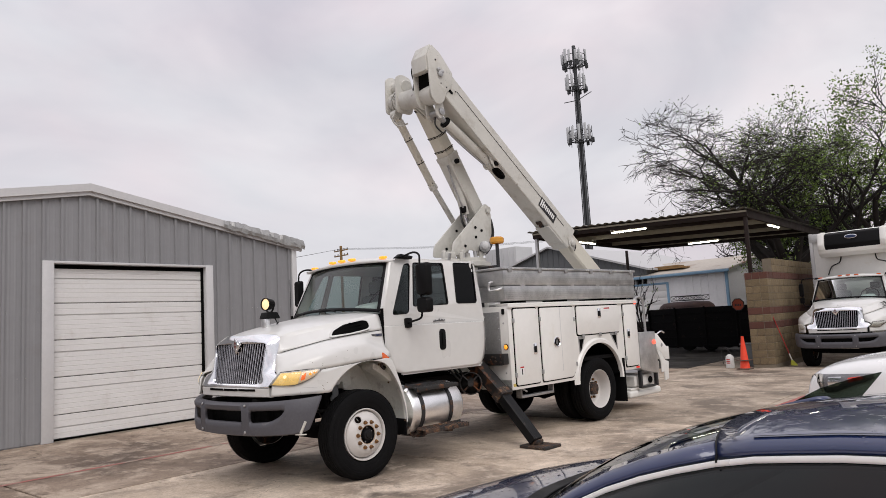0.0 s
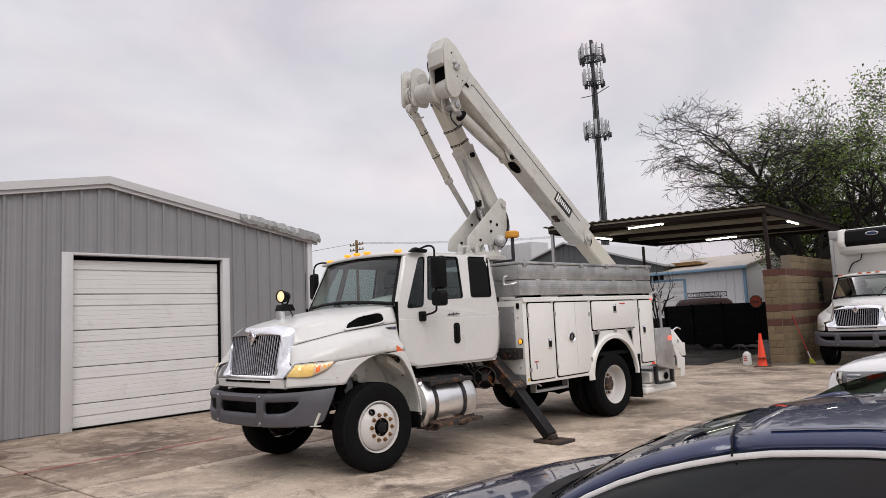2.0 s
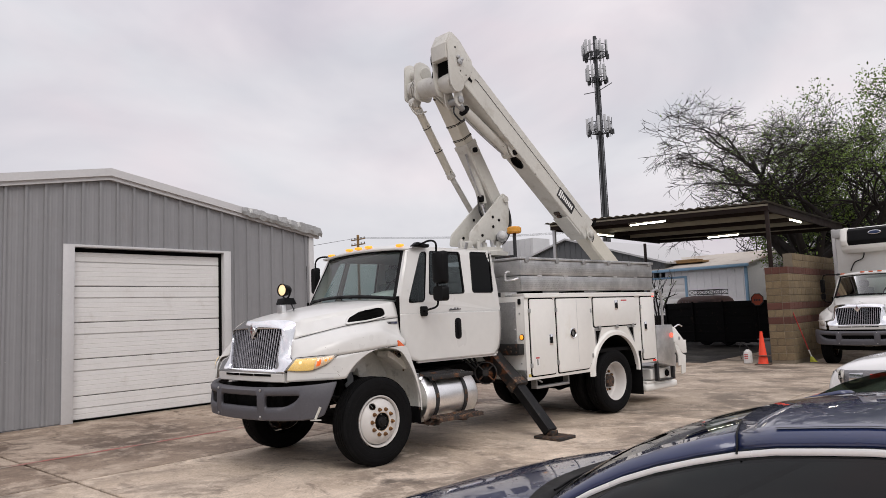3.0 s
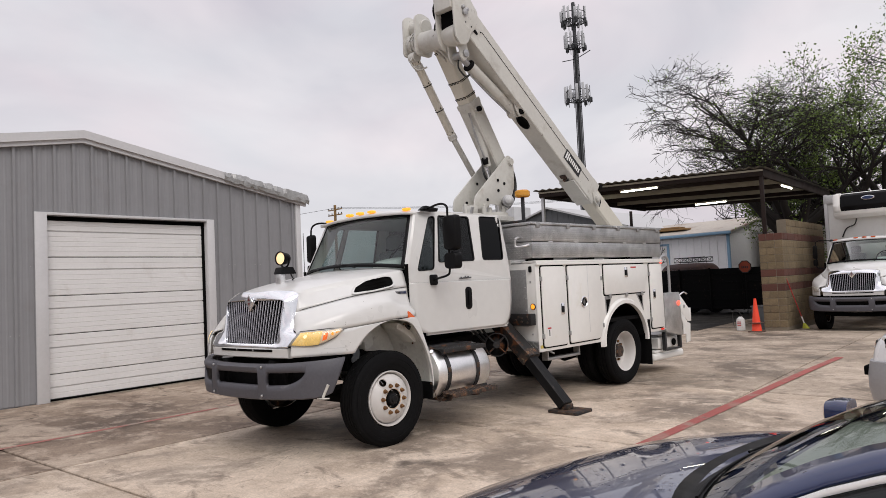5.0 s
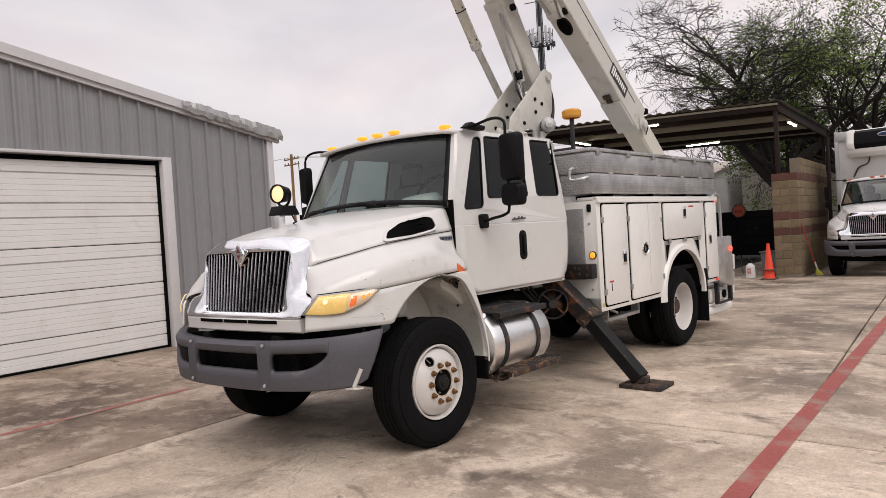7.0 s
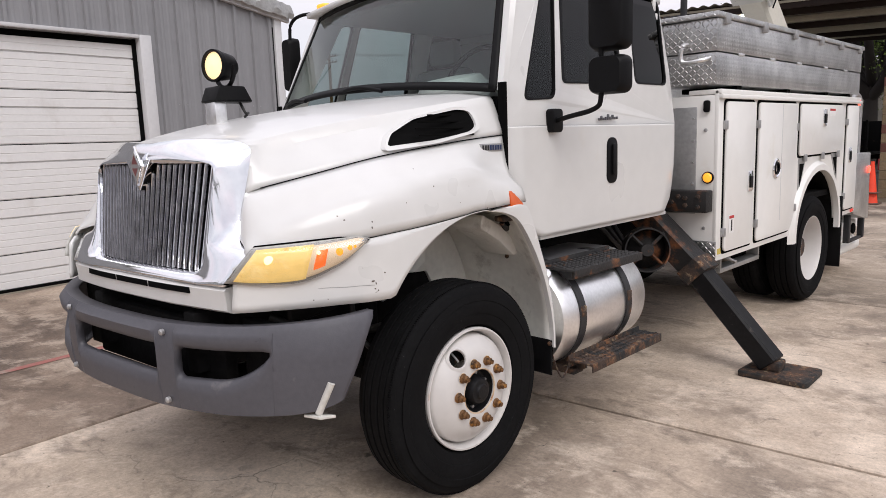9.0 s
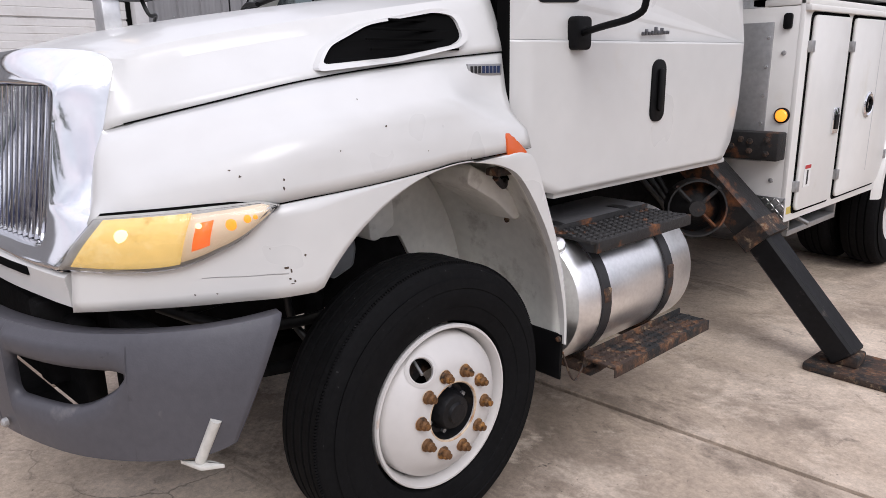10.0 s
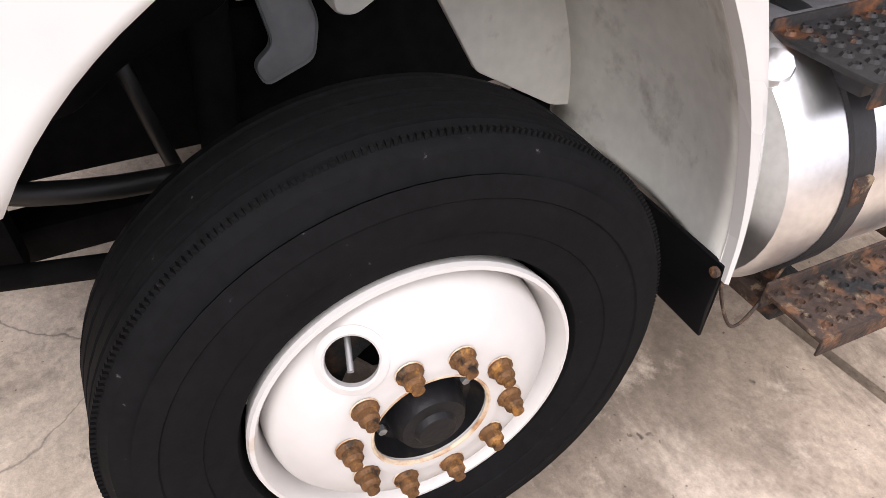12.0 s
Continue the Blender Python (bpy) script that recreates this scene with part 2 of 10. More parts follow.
block_tan = material("tan_split_block", (0.158, 0.118, 0.068), 0.85, var=0.30, scale=6, fine=45, bump=0.5, bump_scale=50, rand=0.14)
block_brown = material("brown_split_block", (0.092, 0.036, 0.026), 0.85, var=0.16, scale=6, fine=45, bump=0.5, bump_scale=50, rand=0.14)
mortar = material("grey_mortar", (0.19, 0.16, 0.12), 0.9, var=0.12, scale=8, fine=60, bump=0.3)

# ---- building helpers ----
XF = [Matrix.Identity(4)]          # where the thing being built stands
LOT = math.radians(5)              # the yard's own grid is turned 5 degrees from the truck


def lot(u, v, z=0.0):
    return Vector((u * math.cos(LOT) - v * math.sin(LOT), u * math.sin(LOT) + v * math.cos(LOT), z))


LOT_M = Matrix.Rotation(LOT, 4, "Z")


def thing(name, at=(0, 0, 0), label="", category="", group="", kind=""):
    ob = new(name)
    ob.empty_display_size = 0.2
    ob.matrix_world = XF[0] @ Matrix.Translation(at)
    return tagged(ob, label, category, group, kind)


def put(ob, parent, label=""):
    if parent is not None:
        ob.parent = parent
        ob.matrix_parent_inverse = parent_world(parent).inverted()
    if label:
        ob["label"] = label
    return ob


def parent_world(p):
    m = p.matrix_basis.copy()
    while p.parent is not None:
        m = p.parent.matrix_basis @ p.matrix_parent_inverse @ m
        p = p.parent
    return m


def mesh(name, verts, faces, mat, parent=None, label="", smooth=False, xf=None, sharp=35):
    me = bpy.data.meshes.new(name)
    m = XF[0] if xf is None else XF[0] @ xf
    me.from_pydata([m @ Vector(v) for v in verts], [], faces)
    me.materials.append(mat)
    bm = bmesh.new()
    bm.from_mesh(me)
    bmesh.ops.recalc_face_normals(bm, faces=bm.faces)
    if smooth:
        for f in bm.faces:
            f.smooth = True
        lim = radians(sharp)
        for e in bm.edges:
            if len(e.link_faces) == 2 and e.calc_face_angle(0) > lim:
                e.smooth = False
    bm.to_mesh(me)
    bm.free()
    return put(new(name, me), parent, label)


def part(name, bm, mat, parent=None, label="", xf=None):
    me = bpy.data.meshes.new(name)
    bm.transform(XF[0] if xf is None else XF[0] @ xf)
    bm.to_mesh(me)
    bm.free()
    me.materials.append(mat)
    return put(new(name, me), parent, label)


def box(name, lo, hi, mat, parent=None, label="", bevel=0.008, xf=None, seg=2):
    bm = bmesh.new()
    bmesh.ops.create_cube(bm, size=1)
    size = [max(1e-4, abs(b - a)) for a, b in zip(lo, hi)]
    mid = [(a + b) / 2 for a, b in zip(lo, hi)]
    bmesh.ops.transform(bm, verts=bm.verts, matrix=Matrix.LocRotScale(mid, None, size))
    if bevel:
        bv = min(bevel, min(size) * 0.45)
        bmesh.ops.bevel(bm, geom=bm.edges[:], offset=bv, segments=seg, affect="EDGES", profile=0.5)
        for f in bm.faces:
            f.smooth = True
        for e in bm.edges:
            if e.calc_face_angle(0) > radians(40):
                e.smooth = False
    return part(name, bm, mat, parent, label, xf)


def prism(name, poly, axis, a, b, mat, parent=None, label="", bevel=0.0, xf=None, smooth=False):
    """A flat outline (p, q) pushed along an axis: x takes (y, z), y takes (x, z), z takes (x, y)."""
    def at(p, q, d):
        return {"x": (d, p, q), "y": (p, d, q), "z": (p, q, d)}[axis]
    n = len(poly)
    bm = bmesh.new()
    va = [bm.verts.new(at(p, q, a)) for p, q in poly]
    vb = [bm.verts.new(at(p, q, b)) for p, q in poly]
    bm.faces.new(va)
    bm.faces.new(vb[::-1])
    for i in range(n):
        bm.faces.new((va[i], va[(i + 1) % n], vb[(i + 1) % n], vb[i]))
    bmesh.ops.recalc_face_normals(bm, faces=bm.faces)
    if bevel:
        rim = [e for e in bm.edges if e.calc_face_angle(0) > radians(30)]
        bmesh.ops.bevel(bm, geom=rim, offset=bevel, segments=2, affect="EDGES", profile=0.5)
    if smooth or bevel:
        for f in bm.faces:
            f.smooth = True
        for e in bm.edges:
            if e.calc_face_angle(0) > radians(35):
                e.smooth = False
    return part(name, bm, mat, parent, label, xf)


def sheet(name, outer, holes, place, thick, mat, parent=None, label="", smooth=False):
    """A panel with openings through it. place(p, q, d) gives the point at depth d."""
    from mathutils.geometry import tessellate_polygon
    loops = [outer, *holes]
    tri = tessellate_polygon([[Vector((p, q, 0)) for p, q in lp] for lp in loops])
    flat = [pq for lp in loops for pq in lp]
    n = len(flat)
    verts = [place(p, q, 0) for p, q in flat] + [place(p, q, thick) for p, q in flat]
    faces = [tuple(t) for t in tri] + [tuple(i + n for i in t[::-1]) for t in tri]
    k = 0
    for lp in loops:
        m = len(lp)
        for i in range(m):
            j = (i + 1) % m
            faces.append((k + i, k + j, k + j + n, k + i + n))
        k += m
    return mesh(name, verts, faces, mat, parent, label, smooth)


def rounded(x0, y0, x1, y1, r, n=4):
    """A rectangle's outline with round corners."""
    pts = []
    for cx, cy, a0 in ((x1 - r, y1 - r, 0), (x0 + r, y1 - r, 90), (x0 + r, y0 + r, 180), (x1 - r, y0 + r, 270)):
        for i in range(n + 1):
            a = radians(a0 + 90 * i / n)
            pts.append((cx + r * math.cos(a), cy + r * math.sin(a)))
    return pts


def smooth_poly(pts, r=0.05, n=4):
    """Rounds the corners of an outline."""
    out = []
    k = len(pts)
    for i in range(k):
        p0, p1, p2 = (Vector(pts[i - 1]), Vector(pts[i]), Vector(pts[(i + 1) % k]))
        d0, d2 = (p0 - p1), (p2 - p1)
        c = min(r, d0.length * 0.45, d2.length * 0.45)
        a, b = p1 + d0.normalized() * c, p1 + d2.normalized() * c
        for j in range(n + 1):
            t = j / n
            q = a * (1 - t) ** 2 + p1 * 2 * t * (1 - t) + b * t * t
            out.append((q.x, q.y))
    return out


def lathe(name, prof, centre, axis, mat, parent=None, label="", n=32, xf=None, sharp=30, closed=False, caps=False):
    """Turns a profile of (radius, along) round an axis through centre."""
    axis = Vector(axis).normalized()
    q = axis.to_track_quat("Z", "Y")
    c = Vector(centre)
    verts, faces = [], []
    for r, h in prof:
        for i in range(n):
            a = 2 * math.pi * i / n
            verts.append(c + q @ Vector((r * math.cos(a), r * math.sin(a), h)))
    k = len(prof)
    for j in range(k if closed else k - 1):
        for i in range(n):
            a, b = j * n + i, j * n + (i + 1) % n
            j2 = (j + 1) % k
            faces.append((a, b, j2 * n + (i + 1) % n, j2 * n + i))
    if caps and not closed:
        if prof[0][0] > 1e-5:
            faces.append(tuple(range(n))[::-1])
        if prof[-1][0] > 1e-5:
            faces.append(tuple(range((k - 1) * n, k * n)))
    return mesh(name, verts, faces, mat, parent, label, True, xf, sharp)


def cyl(name, a, b, r, mat, parent=None, label="", n=20, r2=None, bevel=0.15):
    a, b = Vector(a), Vector(b)
    h = (b - a).length
    r2 = r if r2 is None else r2
    e = min(bevel * r, h * 0.3)
    return lathe(name, [(r - e, 0), (r, e), (r2, h - e), (r2 - e, h)], a, b - a, mat, parent, label, n, caps=True)


def ring_pts(c, t, up, r, n):
    side = t.cross(up)
    if side.length < 1e-4:
        side = t.cross(Vector((1, 0, 0)))
    side.normalize()
    w = side.cross(t).normalized()
    return [c + (side * math.cos(2 * math.pi * i / n) + w * math.sin(2 * math.pi * i / n)) * r for i in range(n)]


def tube_geo(pts, r, n=8):
    pts = [Vector(p) for p in pts]
    rs = r if isinstance(r, (list, tuple)) else [r] * len(pts)
    verts, faces = [], []
    for i, p in enumerate(pts):
        t = (pts[min(i + 1, len(pts) - 1)] - pts[max(i - 1, 0)]).normalized()
        verts += ring_pts(p, t, Vector((0.13, 0.21, 0.97)), rs[i], n)
    for j in range(len(pts) - 1):
        for i in range(n):
            faces.append((j * n + i, j * n + (i + 1) % n, (j + 1) * n + (i + 1) % n, (j + 1) * n + i))
    faces.append(tuple(range(n)))
    faces.append(tuple(range((len(pts) - 1) * n, len(pts) * n)))
    return verts, faces


def bend(pts, k=5):
    """A smooth line through the points."""
    pts = [Vector(p) for p in pts]
    out = []
    for i in range(len(pts) - 1):
        p0, p1, p2, p3 = pts[max(i - 1, 0)], pts[i], pts[i + 1], pts[min(i + 2, len(pts) - 1)]
        for j in range(k):
            t = j / k
            out.append(0.5 * (2 * p1 + (p2 - p0) * t + (2 * p0 - 5 * p1 + 4 * p2 - p3) * t * t + (3 * p1 - p0 - 3 * p2 + p3) * t ** 3))
    return out + [pts[-1]]


def tube(name, pts, r, mat, parent=None, label="", n=10, curve=True, k=5):
    v, f = tube_geo(bend(pts, k) if curve and len(pts) > 2 else pts, r, n)
    return mesh(name, v, f, mat, parent, label, True, None, 60)


def loft(name, rings, mat, parent=None, label="", closed=True, caps=True, smooth=True, sharp=35):
    n = len(rings[0])
    verts = [p for r in rings for p in r]
    faces = []
    for j in range(len(rings) - 1):
        for i in range(n if closed else n - 1):
            faces.append((j * n + i, j * n + (i + 1) % n, (j + 1) * n + (i + 1) % n, (j + 1) * n + i))
    if caps and closed:
        faces.append(tuple(range(n))[::-1])
        faces.append(tuple(range((len(rings) - 1) * n, len(rings) * n)))
    return mesh(name, verts, faces, mat, parent, label, smooth, None, sharp)


def interp(x, table):
    if x <= table[0][0]:
        return table[0][1]
    for (a, p), (b, q) in zip(table, table[1:]):
        if x <= b:
            t = (x - a) / (b - a)
            return p + (q - p) * t
    return table[-1][1]


def smoothi(x, table):
    """Smooth interpolation (monotone-ish cubic) in a table."""
    xs = [a for a, _ in table]
    ys = [b for _, b in table]
    if x <= xs[0]:
        return ys[0]
    if x >= xs[-1]:
        return ys[-1]
    i = max(k for k in range(len(xs) - 1) if xs[k] <= x)
    h = xs[i + 1] - xs[i]

    def slope(k):
        if k == 0 or k == len(xs) - 1:
            j = min(max(k, 1), len(xs) - 1)
            return (ys[j] - ys[j - 1]) / (xs[j] - xs[j - 1])
        return (ys[k + 1] - ys[k - 1]) / (xs[k + 1] - xs[k - 1])
    t = (x - xs[i]) / h
    m0, m1 = slope(i) * h, slope(i + 1) * h
    return (2 * t ** 3 - 3 * t * t + 1) * ys[i] + (t ** 3 - 2 * t * t + t) * m0 + (-2 * t ** 3 + 3 * t * t) * ys[i + 1] + (t ** 3 - t * t) * m1


def concrete_material(name, ramp, strength=1.0):
    """Cast concrete: broad cloudy staining, brushed streaks, sandy grain, dark specks and spots of old oil."""
    m = bpy.data.materials.new(name)
    m.use_nodes = True
    nt = m.node_tree
    N, L = nt.nodes.new, nt.links.new
    b = nt.nodes["Principled BSDF"]
    b.inputs["Specular IOR Level"].default_value = 0.3
    tc = N("ShaderNodeTexCoord")

    def noise(scale, detail, rough, stretch=(1, 1, 1), dist=0.0):
        mp, n = N("ShaderNodeMapping"), N("ShaderNodeTexNoise")
        mp.inputs["Scale"].default_value = stretch
        n.inputs["Scale"].default_value, n.inputs["Detail"].default_value = scale, detail
        n.inputs["Roughness"].default_value, n.inputs["Distortion"].default_value = rough, dist
        L(tc.outputs["Object"], mp.inputs[0])
        L(mp.outputs[0], n.inputs["Vector"])
        return n.outputs["Fac"]

    def ramp_to(src, lo, hi, a, c):
        r = N("ShaderNodeMapRange")
        r.inputs[1].default_value, r.inputs[2].default_value, r.inputs[3].default_value, r.inputs[4].default_value = lo, hi, a, c
        L(src, r.inputs[0])
        return r.outputs[0]

    def blend(fac, col, other):
        x = N("ShaderNodeMix")
        x.data_type = "RGBA"
        L(fac, x.inputs[0])
        L(col, x.inputs[6])
        x.inputs[7].default_value = (*other, 1)
        return x.outputs[2]

    def times(col, fac):
        v = N("ShaderNodeVectorMath")
        v.operation = "SCALE"
        L(col, v.inputs[0])
        L(fac, v.inputs["Scale"])
        return v.outputs[0]
    cloud = noise(0.42, 8, 0.62, (1, 1, 1), 0.5)
    cr = N("ShaderNodeValToRGB")
    els = cr.color_ramp.elements
    els[0].position, els[0].color = 0.36, (*ramp[0], 1)
    els[1].position, els[1].color = 0.66, (*ramp[2], 1)
    e = els.new(0.48)
    e.color = (*ramp[1], 1)
    L(cloud, cr.inputs[0])
    col = cr.outputs[0]
    # pale worn fields, brown damp fields and streaks where trucks were washed down
    col = blend(ramp_to(noise(0.9, 8, 0.66, (1, 1.3, 1), 0.6), 0.50, 0.62, 0, 0.75), col, ramp[3])
    col = blend(ramp_to(noise(0.55, 7, 0.62, (1.3, 0.8, 1), 0.9), 0.55, 0.64, 0, 0.70), col, ramp[0])
    col = blend(ramp_to(noise(1.7, 8, 0.70, (0.7, 1.5, 1), 0.8), 0.55, 0.64, 0, 0.70), col, ramp[0])
    col = blend(ramp_to(noise(2.6, 8, 0.72), 0.53, 0.62, 0, 0.60), col, ramp[3])
    col = blend(ramp_to(noise(6.5, 7, 0.72, (1, 1, 1), 0.6), 0.58, 0.66, 0, 0.50), col, ramp[0])
    # oil: few broad stains with soft rims, spatters and drips
    col = blend(ramp_to(noise(0.8, 5, 0.55), 0.655, 0.72, 0, 0.75), col, ramp[4])
    col = blend(ramp_to(noise(3.1, 5, 0.6), 0.665, 0.72, 0, 0.7), col, ramp[4])
    col = blend(ramp_to(noise(11, 3, 0.55), 0.715, 0.75, 0, 0.8), col, ramp[4])
    col = blend(ramp_to(noise(48, 3, 0.5), 0.70, 0.73, 0, 0.6), col, ramp[4])
    # hairline cracks
    vo = N("ShaderNodeTexVoronoi")
    vo.feature = "DISTANCE_TO_EDGE"
    vo.inputs["Scale"].default_value = 0.55
    warp, wn = N("ShaderNodeMix"), N("ShaderNodeTexNoise")
    warp.data_type, warp.blend_type = "RGBA", "ADD"
    warp.inputs[0].default_value = 0.5
    wn.inputs["Scale"].default_value, wn.inputs["Detail"].default_value = 2.2, 6
    L(tc.outputs["Object"], wn.inputs["Vector"])
    L(tc.outputs["Object"], warp.inputs[6])
    L(wn.outputs["Color"], warp.inputs[7])
    L(warp.outputs[2], vo.inputs["Vector"])
    crack = N("ShaderNodeMath")
    crack.operation = "MULTIPLY"
    L(ramp_to(vo.outputs["Distance"], 0.0, 0.0035, 0.6, 0.0), crack.inputs[0])
    L(ramp_to(noise(0.35, 3, 0.5), 0.57, 0.64, 0, 1), crack.inputs[1])
    col = blend(crack.outputs[0], col, ramp[4])
    col = times(col, ramp_to(noise(9, 6, 0.7), 0.3, 0.7, 0.86, 1.14))
    col = times(col, ramp_to(noise(42, 6, 0.8), 0.3, 0.7, 0.74, 1.26))
    oi = N("ShaderNodeObjectInfo")
    col = times(col, ramp_to(oi.outputs["Random"], 0, 1, 0.93, 1.06))
    L(col, b.inputs["Base Color"])
    L(ramp_to(cloud, 0.35, 0.65, 0.62, 0.88), b.inputs["Roughness"])
    bp = N("ShaderNodeBump")
    bp.inputs["Strength"].default_value, bp.inputs["Distance"].default_value = 0.35, 0.006
    L(noise(70, 5, 0.7), bp.inputs["Height"])
    L(bp.outputs[0], b.inputs["Normal"])
    return m


concrete = concrete_material("yard_concrete", ((0.135, 0.108, 0.084), (0.300, 0.243, 0.187), (0.440, 0.365, 0.292), (0.51, 0.425, 0.342), (0.055, 0.045, 0.038)))
pale_concrete = concrete_material("pale_worn_concrete", ((0.190, 0.152, 0.120), (0.445, 0.360, 0.280), (0.610, 0.510, 0.412), (0.66, 0.555, 0.450), (0.055, 0.045, 0.038)))
damp_concrete = concrete_material("damp_brown_concrete", ((0.098, 0.070, 0.052), (0.220, 0.165, 0.123), (0.365, 0.290, 0.224), (0.455, 0.372, 0.294), (0.045, 0.034, 0.028)))
# oil-stained slabs, with the canopy's shade also put into their base colour
oiled_shaded_concrete = concrete_material("oil_and_shade_concrete", ((0.010, 0.009, 0.008), (0.019, 0.017, 0.016), (0.033, 0.030, 0.027), (0.075, 0.068, 0.060), (0.005, 0.005, 0.004)))
red_line = material("worn_red_paint", (0.32, 0.080, 0.068), 0.7, var=0.2, scale=2, fine=30, bump=0.15, spots=[((0.31, 0.22, 0.175), 3.0, 0.52, 0.70), ((0.16, 0.06, 0.05), 6.0, 0.60, 0.70)])
red_faint = material("faded_red_paint", (0.30, 0.11, 0.09), 0.7, var=0.15, scale=2, fine=30, bump=0.15, spots=[((0.27, 0.225, 0.18), 2.2, 0.50, 0.62)])
soil = material("dark_subsoil", (0.085, 0.075, 0.062), 0.9, var=0.2, scale=0.3, fine=6, bump=0.3, bump_scale=12)

ground = mesh("ground", [(-900, -900, -0.3), (900, -900, -0.3), (900, 900, -0.3), (-900, 900, -0.3)], [(0, 1, 2, 3)], soil)
tagged(ground, "bare dark ground that reaches to the horizon", "ground", kind="structure")
pavement = tagged(new("pavement"), "worn stained concrete yard of large cast slabs", "pavement", kind="structure")


def dip(u, v):
    """The yard falls away gently beside the parked cars, towards the canopy and behind the block wall."""
    a = min(max((u - 3.36) / 4.59, 0), 1)
    b = min(max((v - 14.82) / 3.41, 0), 1) if u > 0.4 else 0
    c = min(max((v - 7.0) / 8.0, 0), 1)
    return -max(0.11 * a, 0.2 * b, 0.08 * c)


def slabs():
    us = [-15.0, -10.2, -5.7, -1.22, 3.25, 7.75, 12.25, 17.1]
    vs = [1.10 + 3.49 * k for k in range(-5, 9)]
    g, h = 0.011, 0.017
    for i in range(len(us) - 1):
        for j in range(len(vs) - 1):
            u0, u1, v0, v1 = us[i] + g, us[i + 1] - g, vs[j] + h, vs[j + 1] - h
            e = 0.008
            lo = [lot(u, v, -0.32) for u, v in ((u0, v0), (u1, v0), (u1, v1), (u0, v1))]
            md = [lot(u, v, dip(u, v) - 0.008) for u, v in ((u0, v0), (u1, v0), (u1, v1), (u0, v1))]
            hi = [lot(u, v, dip(u, v)) for u, v in ((u0 + e, v0 + e), (u1 - e, v0 + e), (u1 - e, v1 - e), (u0 + e, v1 - e))]
            f = [(8, 9, 10, 11)]
            for a in range(4):
                b = (a + 1) % 4
                f += [(a, b, b + 4, a + 4), (a + 4, b + 4, b + 8, a + 8)]
            # slabs at the canopy take the ramp darkened for oil and shade
            mesh("slab", lo + md + hi, f, oiled_shaded_concrete if us[i] < -1.3 and v0 > 14.5 else damp_concrete if us[i] < -1.3 else pale_concrete if v0 < 4.0 else concrete, pavement)


def stripe(name, a, b, width, mat, label, z=0.004):
    a, b = Vector((*a, z)), Vector((*b, z))
    n = 24
    side = Vector((-(b - a).y, (b - a).x, 0)).normalized() * width / 2
    rnd = random.Random(5)
    left, right = [], []
    for i in range(n + 1):
        p = a.lerp(b, i / n)
        p.z = z + dip(p.x * math.cos(LOT) + p.y * math.sin(LOT), -p.x * math.sin(LOT) + p.y * math.cos(LOT))
        left.append(p + side * rnd.uniform(0.93, 1.04))
        right.append(p - side * rnd.uniform(0.93, 1.04))
    v = left + right
    f = [(i, i + 1, n + 2 + i, n + 1 + i) for i in range(n)]
    ob = mesh(name, v, f, mat)
    return tagged(ob, label, "line marking", kind="structure")


slabs()
stripe("line_marking", (3.498, -6.02), (2.753, 9.145), 0.138, red_line, "worn red painted line on the concrete")
stripe("line_marking", (-2.40, -4.7), (-3.06, 2.4), 0.09, red_faint, "faded thin red line on the concrete")


